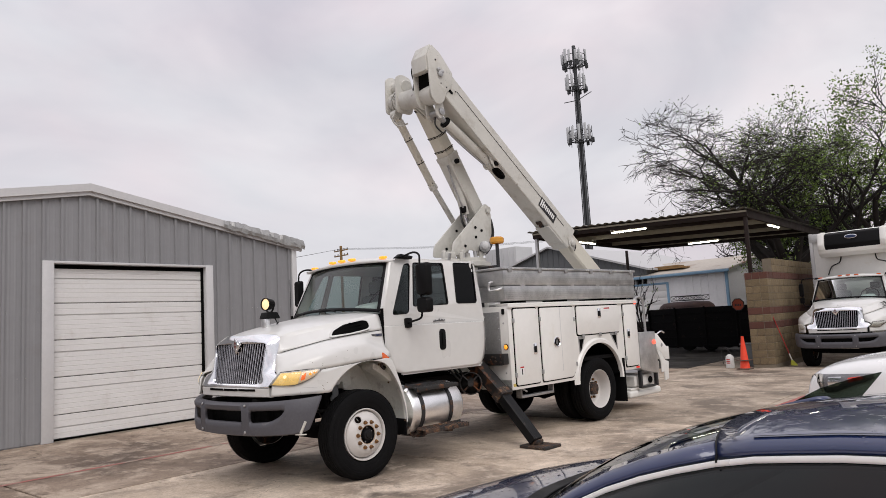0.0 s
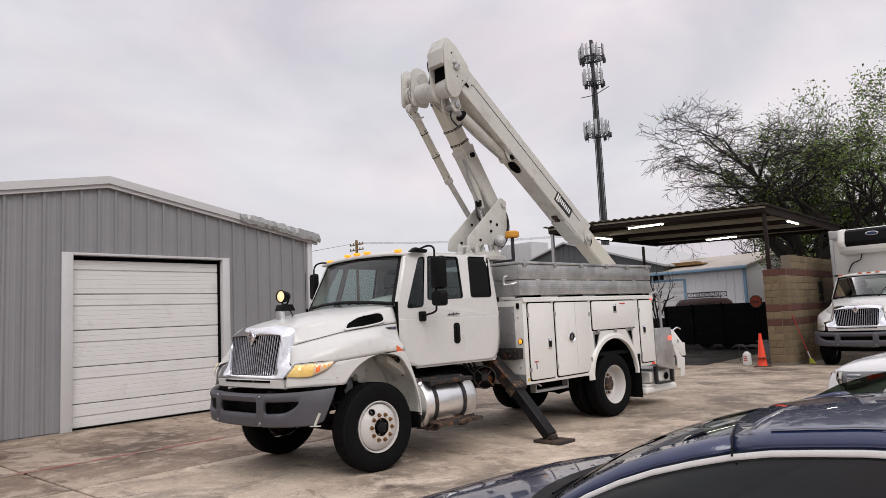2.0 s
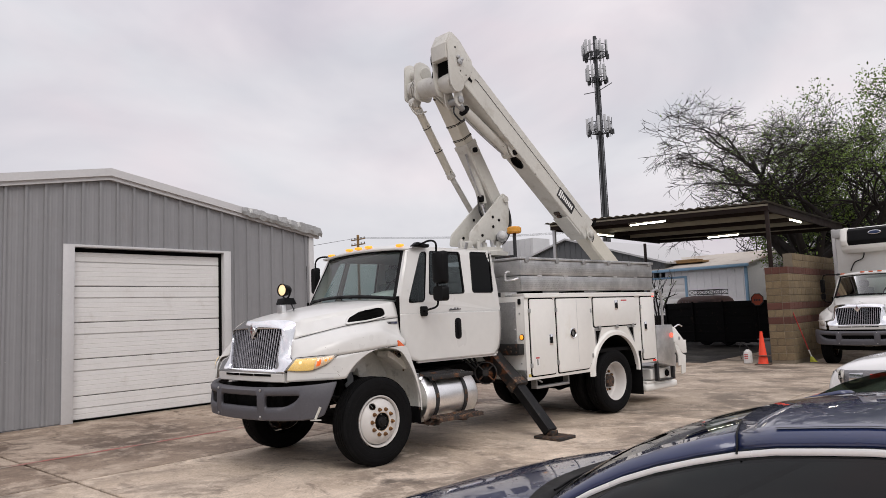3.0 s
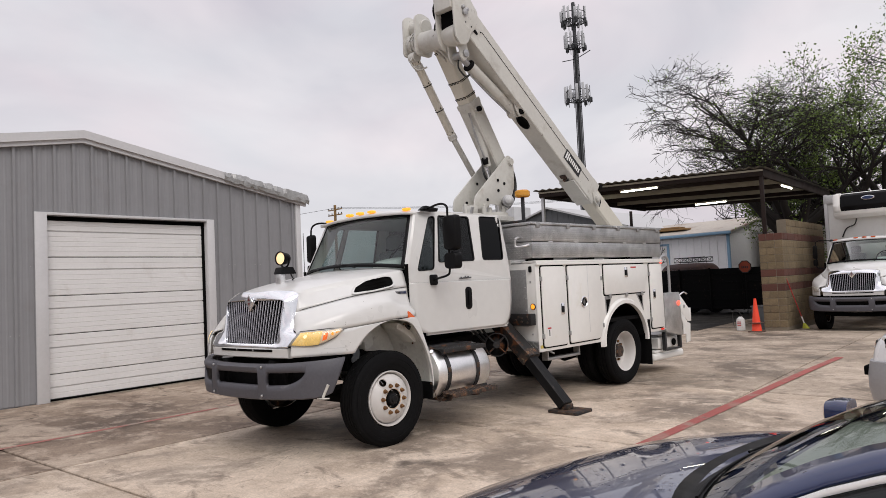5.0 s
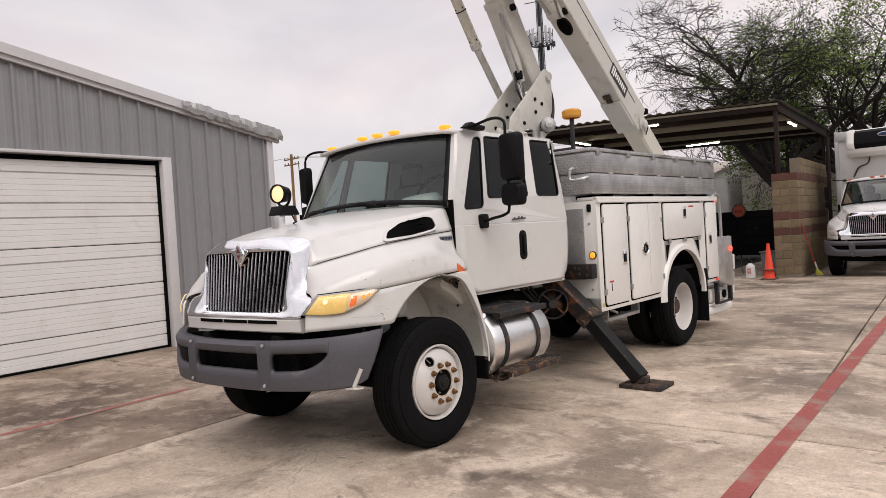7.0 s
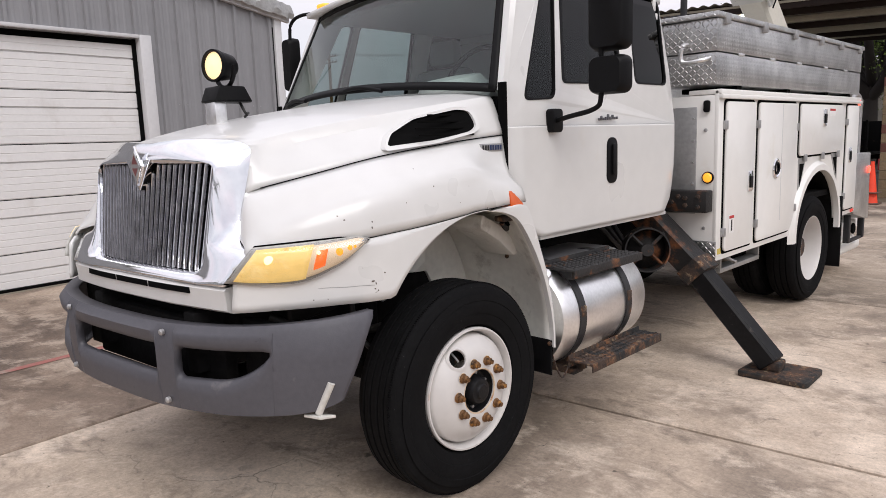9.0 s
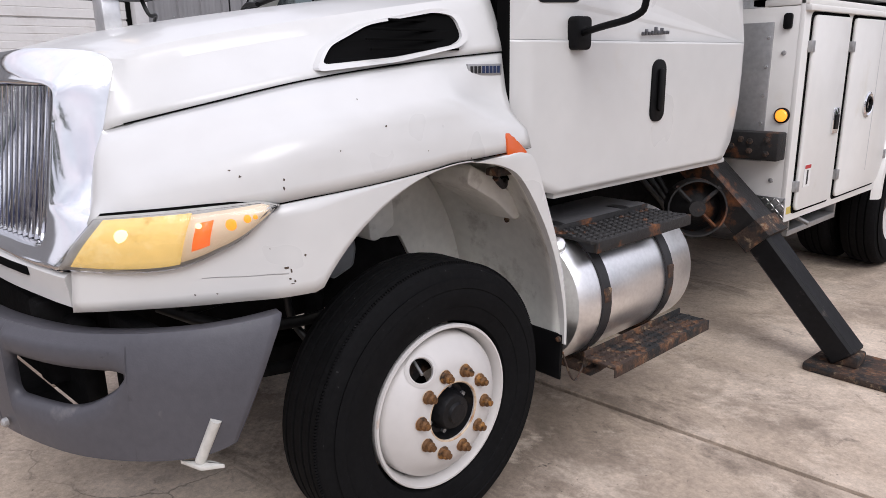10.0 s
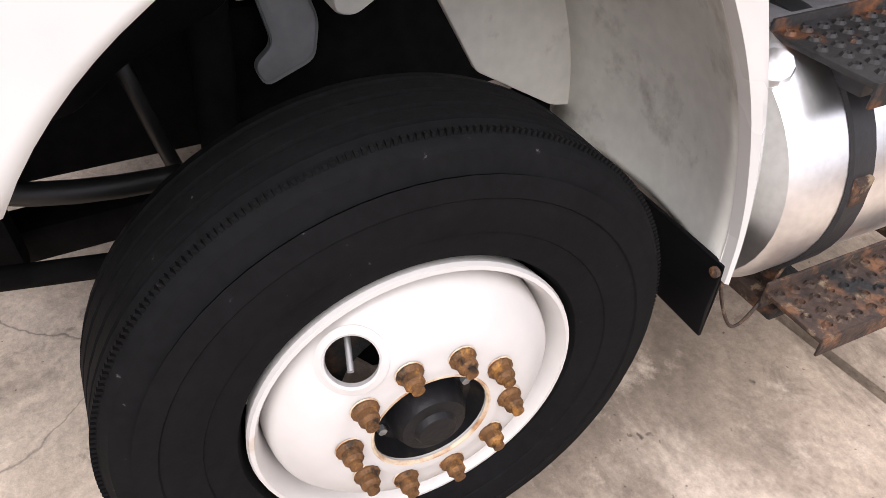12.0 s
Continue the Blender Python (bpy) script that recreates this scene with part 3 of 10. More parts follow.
# ---- the grey metal garage ----
def garage():
    u, rib = -6.12, 0.305
    v0, v1, vr = -4.5, 4.56, -0.05
    ze, zr = 3.63, 4.43

    def top(v):
        return ze + (zr - ze) * (1 - abs(v - vr) / (v1 - vr)) if v > vr else ze + (zr - ze) * (1 - abs(v - vr) / (vr - v0))
    g = tagged(new("wall_garage"), "grey ribbed sheet metal garage wall with a wide door opening", "wall", kind="structure")
    # ribbed cladding as one folded profile, cut round the door
    d0, d1, dz = -0.66, 2.28, 3.06
    prof = []
    v = v0
    while v < v1 - 1e-6:
        for dv, du in ((0, 0), (0.012, 0.042), (0.050, 0.042), (0.062, 0), (0.105, 0), (0.120, 0.0035), (0.135, 0.0035), (0.150, 0), (0.200, 0), (0.215, 0.0035), (0.230, 0.0035), (0.245, 0)):
            if v + dv < v1:
                prof.append((v + dv, du))
        v += rib
    prof.append((v1, 0))
    verts, faces = [], []

    def strip(pts, zlo):
        base = len(verts)
        for pv, du in pts:
            verts.append(lot(u + du, pv, zlo))
            verts.append(lot(u + du, pv, top(pv)))
        for i in range(len(pts) - 1):
            a = base + 2 * i
            faces.append((a, a + 2, a + 3, a + 1))
    strip([p for p in prof if p[0] <= d0] + [(d0, 0)], 0.02)
    strip([(d0, 0)] + [p for p in prof if d0 < p[0] < d1] + [(d1, 0)], dz)
    strip([(d1, 0)] + [p for p in prof if p[0] >= d1], 0.02)
    mesh("cladding", verts, faces, gar_grey, g)
    # screw heads in rows along the girts
    k = 0
    while v0 + k * rib < v1 - 0.3:
        for z in (1.12, 2.22):
            for dv in (0.085, 0.265):
                vv = v0 + k * rib + dv
                if (vv < d0 - 0.2 or vv > d1 + 0.18) and (k + int(z)) % 2 == (dv > 0.1):
                    lathe("screw", [(0.009, 0), (0.007, 0.005), (0, 0.006)], lot(u, vv, z), (1, 0.087, 0), dull_steel, g, n=8)
        k += 1
    # inner wall leaf, end walls, back
    for lo, hi in (((u - 0.2, v0, 0), (u - 0.012, d0, ze)), ((u - 0.2, d1, 0), (u - 0.012, v1 - 0.02, ze - 0.02)), ((u - 0.2, d0, dz), (u - 0.012, d1, ze))):
        box("wall_leaf", lo, hi, gar_grey, g, bevel=0, xf=LOT_M)
    box("wall_leaf", (u - 12, v1 - 0.05, 0.0), (u - 0.012, v1 - 0.004, ze), gar_grey, g, bevel=0, xf=LOT_M)
    box("wall_leaf", (u - 12, v0, 0.0), (u - 0.21, v0 + 0.1, ze), gar_grey, g, bevel=0, xf=LOT_M)
    box("wall_leaf", (u - 12.1, v0, 0.0), (u - 12, v1, ze), gar_grey, g, bevel=0, xf=LOT_M)
    # side wall's own ribs, seen past the corner
    for i in range(6):
        box("rib", (u - 0.5 - i * rib, v1 - 0.006, 0.02), (u - 0.44 - i * rib, v1 + 0.022, ze), gar_grey, g, bevel=0.01, xf=LOT_M)
    # roof, eave trim, gable trim
    roof = tagged(new("roof_garage"), "low gabled galvanised sheet roof of the garage", "roof", kind="structure")
    for va, vb in ((v0 - 0.15, vr), (vr, v1 + 0.16)):
        za = ze - 0.03 if va < vr - 1 else zr
        zb = zr if vb <= vr + 0.01 else ze - 0.03
        p = [lot(u + 0.10, va, za + 0.02), lot(u + 0.10, vb, zb + 0.02), lot(u - 12.2, vb, zb + 0.02), lot(u - 12.2, va, za + 0.02)]
        q = [x + Vector((0, 0, 0.05)) for x in p]
        mesh("roof_sheet", p + q, [(0, 1, 2, 3), (7, 6, 5, 4), (0, 4, 5, 1), (1, 5, 6, 2), (2, 6, 7, 3), (3, 7, 4, 0)], gar_roof, roof)
        # rake trim: a stepped folded strip
        for du, dzl, dzh in ((0.13, -0.03, 0.11), (0.085, -0.10, -0.03)):
            a0, a1 = lot(u + du, va, za), lot(u + du, vb, zb)
            b0, b1 = lot(u + 0.02, va, za), lot(u + 0.02, vb, zb)
            P = [a0 + Vector((0, 0, dzl)), a1 + Vector((0, 0, dzl)), a1 + Vector((0, 0, dzh)), a0 + Vector((0, 0, dzh)),
                 b0 + Vector((0, 0, dzl)), b1 + Vector((0, 0, dzl)), b1 + Vector((0, 0, dzh)), b0 + Vector((0, 0, dzh))]
            mesh("rake_trim", P, [(0, 1, 2, 3), (4, 5, 6, 7), (0, 4, 5, 1), (1, 5, 6, 2), (2, 6, 7, 3), (3, 7, 4, 0)], gar_trim, roof)
    # crumpled flashing over the last metres of the rake
    rnd = random.Random(11)
    rows = []
    n = 34
    for i in range(n + 1):
        t = i / n
        v = 2.65 + t * (v1 + 0.2 - 2.65)
        z = zr + (ze - zr) * (v - vr) / (v1 - vr)
        j = [rnd.uniform(-1, 1) for _ in range(6)]
        h = 0.09 * min(1, t * 6) * (0.8 + 0.3 * j[0])
        rows.append([lot(u + 0.145 + 0.012 * j[1], v, z - 0.055 + 0.018 * j[2]), lot(u + 0.16 + 0.016 * j[3], v, z + 0.03 + 0.015 * j[4]),
                     lot(u + 0.13 + 0.03 * j[5], v, z + 0.11 + h * 0.5), lot(u - 0.15, v, z + 0.10 + h * 0.6), lot(u - 0.55, v, z + 0.09)])
    loft("torn_flashing", rows, torn_foil, roof, "crumpled torn metal flashing", closed=False, caps=False, sharp=20)
    box("corner_trim", (u - 0.09, v1 - 0.10, 0.02), (u + 0.045, v1 + 0.03, ze - 0.05), gar_trim, g, "pale corner trim", 0.006, LOT_M)
    # door
    door = tagged(new("door_garage"), "closed white sectional overhead garage door", "garage door", kind="structure")
    for va, vb, lab in ((d0 - 0.17, d0 + 0.02, "pale jamb"), (d1 - 0.01, d1 + 0.15, "pale jamb")):
        box("jamb", (u - 0.18, va, 0.0), (u + 0.055, vb, dz + 0.05), gar_trim, door, lab, 0.006, LOT_M)
    box("header_trim", (u - 0.18, d0 + 0.02, dz + 0.005), (u + 0.05, d1 - 0.01, dz + 0.05), gar_trim, door, "pale header trim", 0.006, LOT_M)
    box("track_gap", (u - 0.15, d1 - 0.06, 0.0), (u - 0.06, d1 - 0.01, dz), gap_black, door, "dark gap beside the door", 0, LOT_M)
    box("top_gap", (u - 0.15, d0 + 0.02, dz - 0.06), (u - 0.10, d1 - 0.06, dz + 0.004), gap_black, door, "dark gap over the door", 0, LOT_M)
    # five sections, each pressed with a wide and a narrow field; dark joints between, fine grooves across
    cuts = [0.03, 0.445, 1.09, 1.735, 2.38, dz - 0.06]
    seams = [0.225, 0.875, 1.52, 2.165, 2.81]
    for i in range(5):
        za, zb, zm = cuts[i], cuts[i + 1], seams[i]
        pr = [(za, -0.012), (za + 0.012, 0.010)]

        def field(z0, z1, pr=pr):
            n = max(1, int((z1 - z0) / 0.075))
            for q in range(1, n):
                z = z0 + (z1 - z0) * q / n
                pr += [(z - 0.006, 0.012), (z - 0.003, 0.007), (z + 0.003, 0.007), (z + 0.006, 0.012)]
        field(za + 0.012, zm - 0.012)
        pr += [(zm - 0.012, 0.012), (zm - 0.007, -0.016), (zm + 0.007, -0.016), (zm + 0.012, 0.012)]
        field(zm + 0.012, zb - 0.012)
        pr += [(zb - 0.016, 0.012), (zb - 0.010, -0.014)]
        vs, fs = [], []
        for zz, du in pr:
            vs += [lot(u - 0.10 + du, d0 + 0.02, zz), lot(u - 0.10 + du, d1 - 0.05, zz)]
        for q in range(len(pr) - 1):
            fs.append((2 * q, 2 * q + 1, 2 * q + 3, 2 * q + 2))
        b = len(vs)
        zt = pr[-1][0]
        vs += [lot(u - 0.14, d0 + 0.02, za), lot(u - 0.14, d1 - 0.05, za), lot(u - 0.14, d0 + 0.02, zt), lot(u - 0.14, d1 - 0.05, zt)]
        t = 2 * (len(pr) - 1)
        fs += [(0, 1, b + 1, b), (t, t + 1, b + 3, b + 2), (b, b + 1, b + 3, b + 2)]
        mesh("door_panel", vs, fs, door_white, door)
    box("door_back", (u - 0.17, d0 + 0.02, 0.03), (u - 0.141, d1 - 0.05, dz), gap_black, door, "dark gaps behind the door sections", 0, LOT_M)
    box("bottom_seal", (u - 0.13, d0 + 0.02, 0.002), (u - 0.07, d1 - 0.05, 0.03), gap_black, door, "black rubber bottom seal", 0.004, LOT_M)
    box("door_sill", (u - 0.2, d0 - 0.1, -0.028), (u + 0.03, d1 + 0.1, 0.002), mortar, door, "concrete sill", 0, LOT_M)


garage()


# ---- block wall and canopy ----
def block_wall():
    w = tagged(new("wall_block"), "tan concrete block wall with brown courses", "wall", kind="structure")
    u0, u1, v0, v1 = 0.56, 1.17, 15.3, 20.6
    ch, bl = 0.2, 0.405
    courses = 13
    box("mortar_core", (u0 + 0.012, v0 + 0.012, -0.25), (u1 - 0.012, v1, ch * courses - 0.01), mortar, w, "mortar bed", 0, LOT_M)
    box("mortar_core", (u0 + 0.35, v0 + 0.6, ch * courses - 0.01), (u1 - 0.012, v1, ch * (courses + 2) - 0.01), mortar, w, "mortar bed", 0, LOT_M)
    protos = {}

    def block(lu, lv, lz, mat):
        key = (round(lu, 2), round(lv, 2), mat.name)
        if key not in protos:
            bm = bmesh.new()
            bmesh.ops.create_cube(bm, size=1)
            bmesh.ops.transform(bm, verts=bm.verts, matrix=Matrix.Diagonal((lu, lv, lz, 1)))
            bmesh.ops.bevel(bm, geom=bm.edges[:], offset=0.008, segments=1, affect="EDGES")
            me = bpy.data.meshes.new("block")
            bm.to_mesh(me)
            bm.free()
            me.materials.append(mat)
            protos[key] = me
        return protos[key]
    rnd = random.Random(3)
    for c in range(courses + 2):
        mat = block_brown if c in (5, 7, 12) else block_tan
        z = (c + 0.5) * ch
        vstart = v0 if c < courses else v0 + 0.6
        off = 0 if c % 2 else bl / 2
        v = vstart - off
        while v < v1:
            a, b = max(v, vstart), min(v + bl, v1)
            if b - a > 0.06:
                me = block(0.2, b - a - 0.01, ch - 0.01, mat)
                ob = new("block", me)
                ob.matrix_world = LOT_M @ Matrix.Translation((u1 - 0.1 + rnd.uniform(-0.003, 0.003), (a + b) / 2, z))
                put(ob, w)
            v += bl
        if c < courses:
            for k, (a, b) in enumerate((((u0, u0 + 0.405), (u0 + 0.405, u1 - 0.2)) if c % 2 else ((u0, u0 + 0.2), (u0 + 0.2, u1 - 0.2)))):
                if b - a > 0.05:
                    ob = new("block", block(b - a - 0.01, 0.2, ch - 0.01, mat))
                    ob.matrix_world = LOT_M @ Matrix.Translation(((a + b) / 2, v0 + 0.1 + rnd.uniform(-0.003, 0.003), z))
                    put(ob, w)
    return w


CANOPY_M = LOT_M @ Matrix(((1, 0, 0, 0), (0, 1, 0, 0), (-0.030, 0, 1, 0.024), (0, 0, 0, 1)))     # its roof rises to the far end


def canopy():
    c = tagged(new("canopy"), "brown steel carport canopy with corrugated sheet roof and tube lights", "canopy", kind="structure")
    ul, ur, vf, vb = -6.5, 0.80, 15.33, 24.2
    zt = 4.44

    def B(name, lo, hi, mat, bevel=0.006, label=""):
        return box(name, lo, hi, mat, c, label, bevel, CANOPY_M)
    for u, v, z0 in ((0.72, 15.42, 2.6), (0.70, 24.0, 0), (-6.40, 15.42, -0.2), (-7.1, 24.0, -0.2)):
        B("post", (u - 0.05, v - 0.05, z0), (u + 0.05, v + 0.05, zt - 0.20), canopy_steel if u > 0 or v > 20 else dull_steel)
    B("downpipe", (0.78, 23.86, 0.3), (0.90, 23.98, zt - 0.25), canopy_steel, 0.03)
    # channel beams with a pale flange below the fascia
    for v in (vf, vb - 0.08):
        B("beam", (ul, v, zt - 0.21), (ur, v + 0.08, zt), canopy_steel)
        B("beam_flange", (ul, v - 0.03, zt - 0.085), (ur, v - 0.003, zt - 0.03), purlin_paint)
    for u in (ul, ur - 0.08):
        B("beam", (u, vf + 0.081, zt - 0.24), (u + 0.08, vb - 0.081, zt), canopy_steel)
    for i in range(1, 6):
        v = vf + i * (vb - vf) / 6
        B("purlin", (ul + 0.081, v, zt - 0.16), (ur - 0.081, v + 0.07, zt - 0.002), canopy_steel if i % 2 else purlin_paint)
    # corrugated roof sheet
    vs, fs = [], []
    n = 168
    for i in range(n + 1):
        u = ul - 0.12 + (ur - ul + 0.24) * i / n
        dz = (0.0, 0.022, 0.044, 0.044, 0.022, 0.0)[i % 6]
        vs += [CANOPY_M @ Vector((u, vf - 0.18, zt + 0.004 + dz)), CANOPY_M @ Vector((u, vb + 0.2, zt + 0.004 + dz))]
    for i in range(n):
        fs.append((2 * i, 2 * i + 2, 2 * i + 3, 2 * i + 1))
    m = len(vs)
    vs += [p + Vector((0, 0, 0.003)) for p in vs]
    fs += [tuple(m + k for k in f[::-1]) for f in fs]
    mesh("roof_sheet", vs, fs, canopy_sheet, c)
    return c


def tube_light(u, v, z, along, label="lit white fluorescent tube light under the canopy"):
    t = thing("tube_light", lot(u, v, z), label, "light", "tube lights under the canopy")
    d = (0.6, 0.0) if along == "u" else (0.0, 0.6)
    a, b = lot(u - d[0], v - d[1], z - 0.04), lot(u + d[0], v + d[1], z - 0.04)
    cyl("tube", a, b, 0.022, tube_white, t, n=10)
    w = (d[0] + 0.03, 0.06) if along == "u" else (0.06, d[1] + 0.03)
    box("housing", (u - w[0], v - w[1], z - 0.012), (u + w[0], v + w[1], z + 0.05), purlin_paint, t, "white metal housing", 0.006, LOT_M)
    return t


block_wall()
canopy()

# ---- the trucks ----
ZC = [(-0.92, 1.575), (-0.86, 1.61), (-0.76, 1.645), (-0.5, 1.71), (0, 1.795), (0.42, 1.855)]
XS = [(-0.92, 0.50), (-0.70, 0.55), (-0.5, 0.62), (-0.2, 0.73), (0.1, 0.82), (0.42, 0.885)]
XM = [(-0.92, 0.56), (-0.80, 0.612), (-0.58, 0.775), (-0.287, 0.882), (0, 0.935), (0.42, 0.965)]
ZM = [(-0.92, 1.39), (-0.8, 1.417), (-0.58, 1.478), (-0.287, 1.541), (0.1, 1.588), (0.42, 1.613)]
XO = [(-0.95, 0.755), (-0.88, 0.825), (-0.75, 0.93), (-0.62, 1.012), (-0.514, 1.070), (-0.3, 1.108), (0, 1.115), (0.25, 1.115), (0.40, 1.10)]
ZT = [(-0.92, 1.20), (-0.7, 1.30), (-0.4, 1.39), (0, 1.44), (0.3, 1.40), (0.46, 1.35)]
ARC_Y, ARC_Z, ARC_R = 0.10, 0.665, 0.615


def arch_z(y):
    if y < -0.42:
        return interp(y, [(-0.95, 0.985), (-0.42, 0.985)])
    if y > ARC_Y:
        return ARC_Z + ARC_R
    d = ARC_R ** 2 - (y - ARC_Y) ** 2
    return ARC_Z + math.sqrt(max(d, 0))


def hood_half(y, inset=0.0):
    zc, xs, xm, zm, xo, zt = (smoothi(y, t) for t in (ZC, XS, XM, ZM, XO, ZT))
    zs = zc - interp(y, [(-0.9, 0.05), (0.42, 0.055)])
    zb = arch_z(y)
    zt = max(zt, zb + 0.05)
    # crown, shoulder, and the hood's side down to the seam
    ax, az = xs + 0.030, zs - 0.045
    pts = [(0, zc), (0.3 * xs, zc - 0.003), (0.6 * xs, zc - 0.012), (0.85 * xs, zc - 0.028), (xs, zs), (xs + 0.018, zs - 0.018), (ax, az)]
    pts += [(ax * 0.6 + xm * 0.4 + 0.004, az * 0.6 + zm * 0.4), (ax * 0.2 + xm * 0.8 + 0.004, az * 0.2 + zm * 0.8), (xm, zm)]
    full = [(xm - 0.001, zm - 0.004), (xm + 0.30 * (xo - xm), zm - 0.026), (xm + 0.62 * (xo - xm), zt + 0.42 * (zm - zt)), (xm + 0.88 * (xo - xm), zt + 0.12 * (zm - zt)), (xo - 0.012, zt - 0.035)]
    tail = [(xm - 0.001, zm - 0.004), (xm + 0.010, zm - 0.07), (xm + 0.022, zm - 0.14), (xm + 0.05, zt + 0.045), (xo - 0.012, zt - 0.012)]
    k = min(1, max(0, (y - 0.06) / 0.34))
    k = k * k * (3 - 2 * k)
    fen = [(p[0] + (q[0] - p[0]) * k, p[1] + (q[1] - p[1]) * k) for p, q in zip(full, tail)]
    fen += [(xo, (zt - 0.035) * 0.6 + zb * 0.4), (xo + 0.004, zb)]
    return pts, fen


def nose_y(x, z, fender=False):
    """Where hood and fender end behind the grille's surround."""
    top = -0.85 + 0.135 * min(1.1, abs(x) / 0.58) ** 2.2
    side = interp(z, [(1.0, -0.945), (1.16, -0.93), (1.235, -0.83), (1.417, -0.765), (1.60, -0.715)])
    if fender or (z < 1.575 and abs(x) > 0.5):
        return side
    return top


SPLIT = [(-0.95, 1.185), (-0.5, 1.238), (-0.2, 1.262), (0.1, 1.286), (0.475, 1.30)]


def resample(poly, n):
    ln = [0]
    for a, b in zip(poly, poly[1:]):
        ln.append(ln[-1] + math.hypot(b[0] - a[0], b[1] - a[1]))
    out = []
    for i in range(n):
        q = ln[-1] * i / (n - 1)
        j = max(k for k in range(len(ln) - 1) if ln[k] <= q + 1e-9)
        t = min(1, (q - ln[j]) / max(1e-9, ln[j + 1] - ln[j]))
        out.append((poly[j][0] + (poly[j + 1][0] - poly[j][0]) * t, poly[j][1] + (poly[j + 1][1] - poly[j][1]) * t))
    return out


def cut_at(poly, z):
    """The part of a falling outline above z and the part below it."""
    up, low = [], []
    for (xa, za), (xb, zb) in zip(poly, poly[1:]):
        if za > z:
            up.append((xa, za))
        else:
            low.append((xa, za))
        if za > z >= zb:
            t = (za - z) / max(1e-9, za - zb)
            c = (xa + (xb - xa) * t, z)
            up.append(c)
            low.append((c[0] + 0.001, z - 0.005))
    low.append(poly[-1])
    return up, low


def outline_x(y):
    return smoothi(y, XO)


def bumper(root, mat):
    plan = [(0, -1.075), (0.25, -1.072), (0.5, -1.05), (0.75, -0.995), (0.93, -0.905), (1.06, -0.79), (1.125, -0.68), (1.155, -0.575)]
    half = bend([(x, y, 0) for x, y in plan], 8)
    line = [Vector((-p.x, p.y, 0)) for p in half[:0:-1]] + half
    s = [0.0]
    for a, b in zip(line, line[1:]):
        s.append(s[-1] + (b - a).length)
    mid = s[-1] / 2
    total = s[-1]

    def at(q):
        q = min(max(q + mid, 0), total - 1e-6)
        i = max(k for k in range(len(s) - 1) if s[k] <= q)
        t = (q - s[i]) / (s[i + 1] - s[i])
        return line[i].lerp(line[i + 1], t), (line[i + 1] - line[i]).normalized()
    openings = [(-0.385, 0.385), (0.505, 0.975), (-0.975, -0.505)]
    cols = sorted(set([round(-mid + 0.001 + i * (total - 0.002) / 110, 4) for i in range(111)] + [v for o in openings for v in o] + [v for a, b in openings for d in (-0.002, 0.001, 0.003, 0.007, 0.013, 0.020, 0.030) for v in (a + d, b - d)]))

    def span(q):
        """Lower and upper edge of the slot at q; equal where there is none."""
        a = abs(q)
        if a <= 0.385:
            r, d = 0.028, min(0.028, 0.385 - a)
            e = 0.055 - r + math.sqrt(max(0, r * r - (r - d) ** 2))
            return 0.782 - e, 0.782 + e
        if 0.505 <= a <= 0.975:
            u = (a - 0.505) / 0.47
            d = min(0.028, a - 0.505)
            e = 1 - (0.028 - math.sqrt(max(0, 0.028 ** 2 - (0.028 - d) ** 2))) / 0.058
            lo = 0.722 + 0.02 * u + 0.104 * max(0, (u - 0.45) / 0.55) ** 2.2
            hi = 0.838 + 0.010 * u
            m = (lo + hi) / 2
            return m + (lo - m) * e, m + (hi - m) * e
        return 0.78, 0.78
    verts, faces = [], []
    rows = 13
    for q in cols:
        p, d = at(q)
        n = Vector((d.y, -d.x, 0))          # outwards
        e = max(0, abs(q) - (mid - 0.34)) / 0.34
        top, bot = 0.925 + 0.045 * (abs(q) / mid) ** 2, 0.575 + 0.03 * (abs(q) / mid) ** 2 + 0.03 * e ** 3
        lo, hi = span(q)
        k = min(1, (hi - lo) / 0.05)
        prof = [(-0.075, top - 0.004), (-0.02, top), (0.0, top - 0.025), (0.008, hi + 0.06 - 0.02 * (1 - k)), (0.008 - 0.004 * k, hi + 0.022), (0.008 - 0.016 * k, hi + 0.006), (0.008 - 0.034 * k, hi + 0.0005),
                (0.008 - 0.034 * k, lo - 0.0005), (0.008 - 0.016 * k, lo - 0.006), (0.008 - 0.004 * k, lo - 0.022), (0.008, lo - 0.06 + 0.02 * (1 - k)), (-0.005, bot + 0.014), (-0.04, bot)]
        for o, z in prof:
            # the end of the wrap is cut off slantwise: lower rows stop short
            f = (top - z) / (top - bot)
            qq = q
            if abs(q) > 0.92:
                qq = math.copysign(0.92 + (abs(q) - 0.92) * (mid - 0.15 * f - 0.92) / (mid - 0.92), q)
            pp, d2 = at(qq)
            w = pp + Vector((d2.y, -d2.x, 0)) * o
            verts.append((w.x, w.y, z))
    for i in range(len(cols) - 1):
        m = span((cols[i] + cols[i + 1]) / 2)
        hole = m[1] - m[0] > 0.012
        for j in range(rows - 1):
            if j == 6 and hole:
                continue
            faces.append((i * rows + j, (i + 1) * rows + j, (i + 1) * rows + j + 1, i * rows + j + 1))
    ob = mesh("bumper", verts, faces, mat, root, "scuffed grey plastic bumper with three slots", True, None, 50)
    so = ob.modifiers.new("thick", "SOLIDIFY")
    so.thickness, so.offset = 0.012, -1
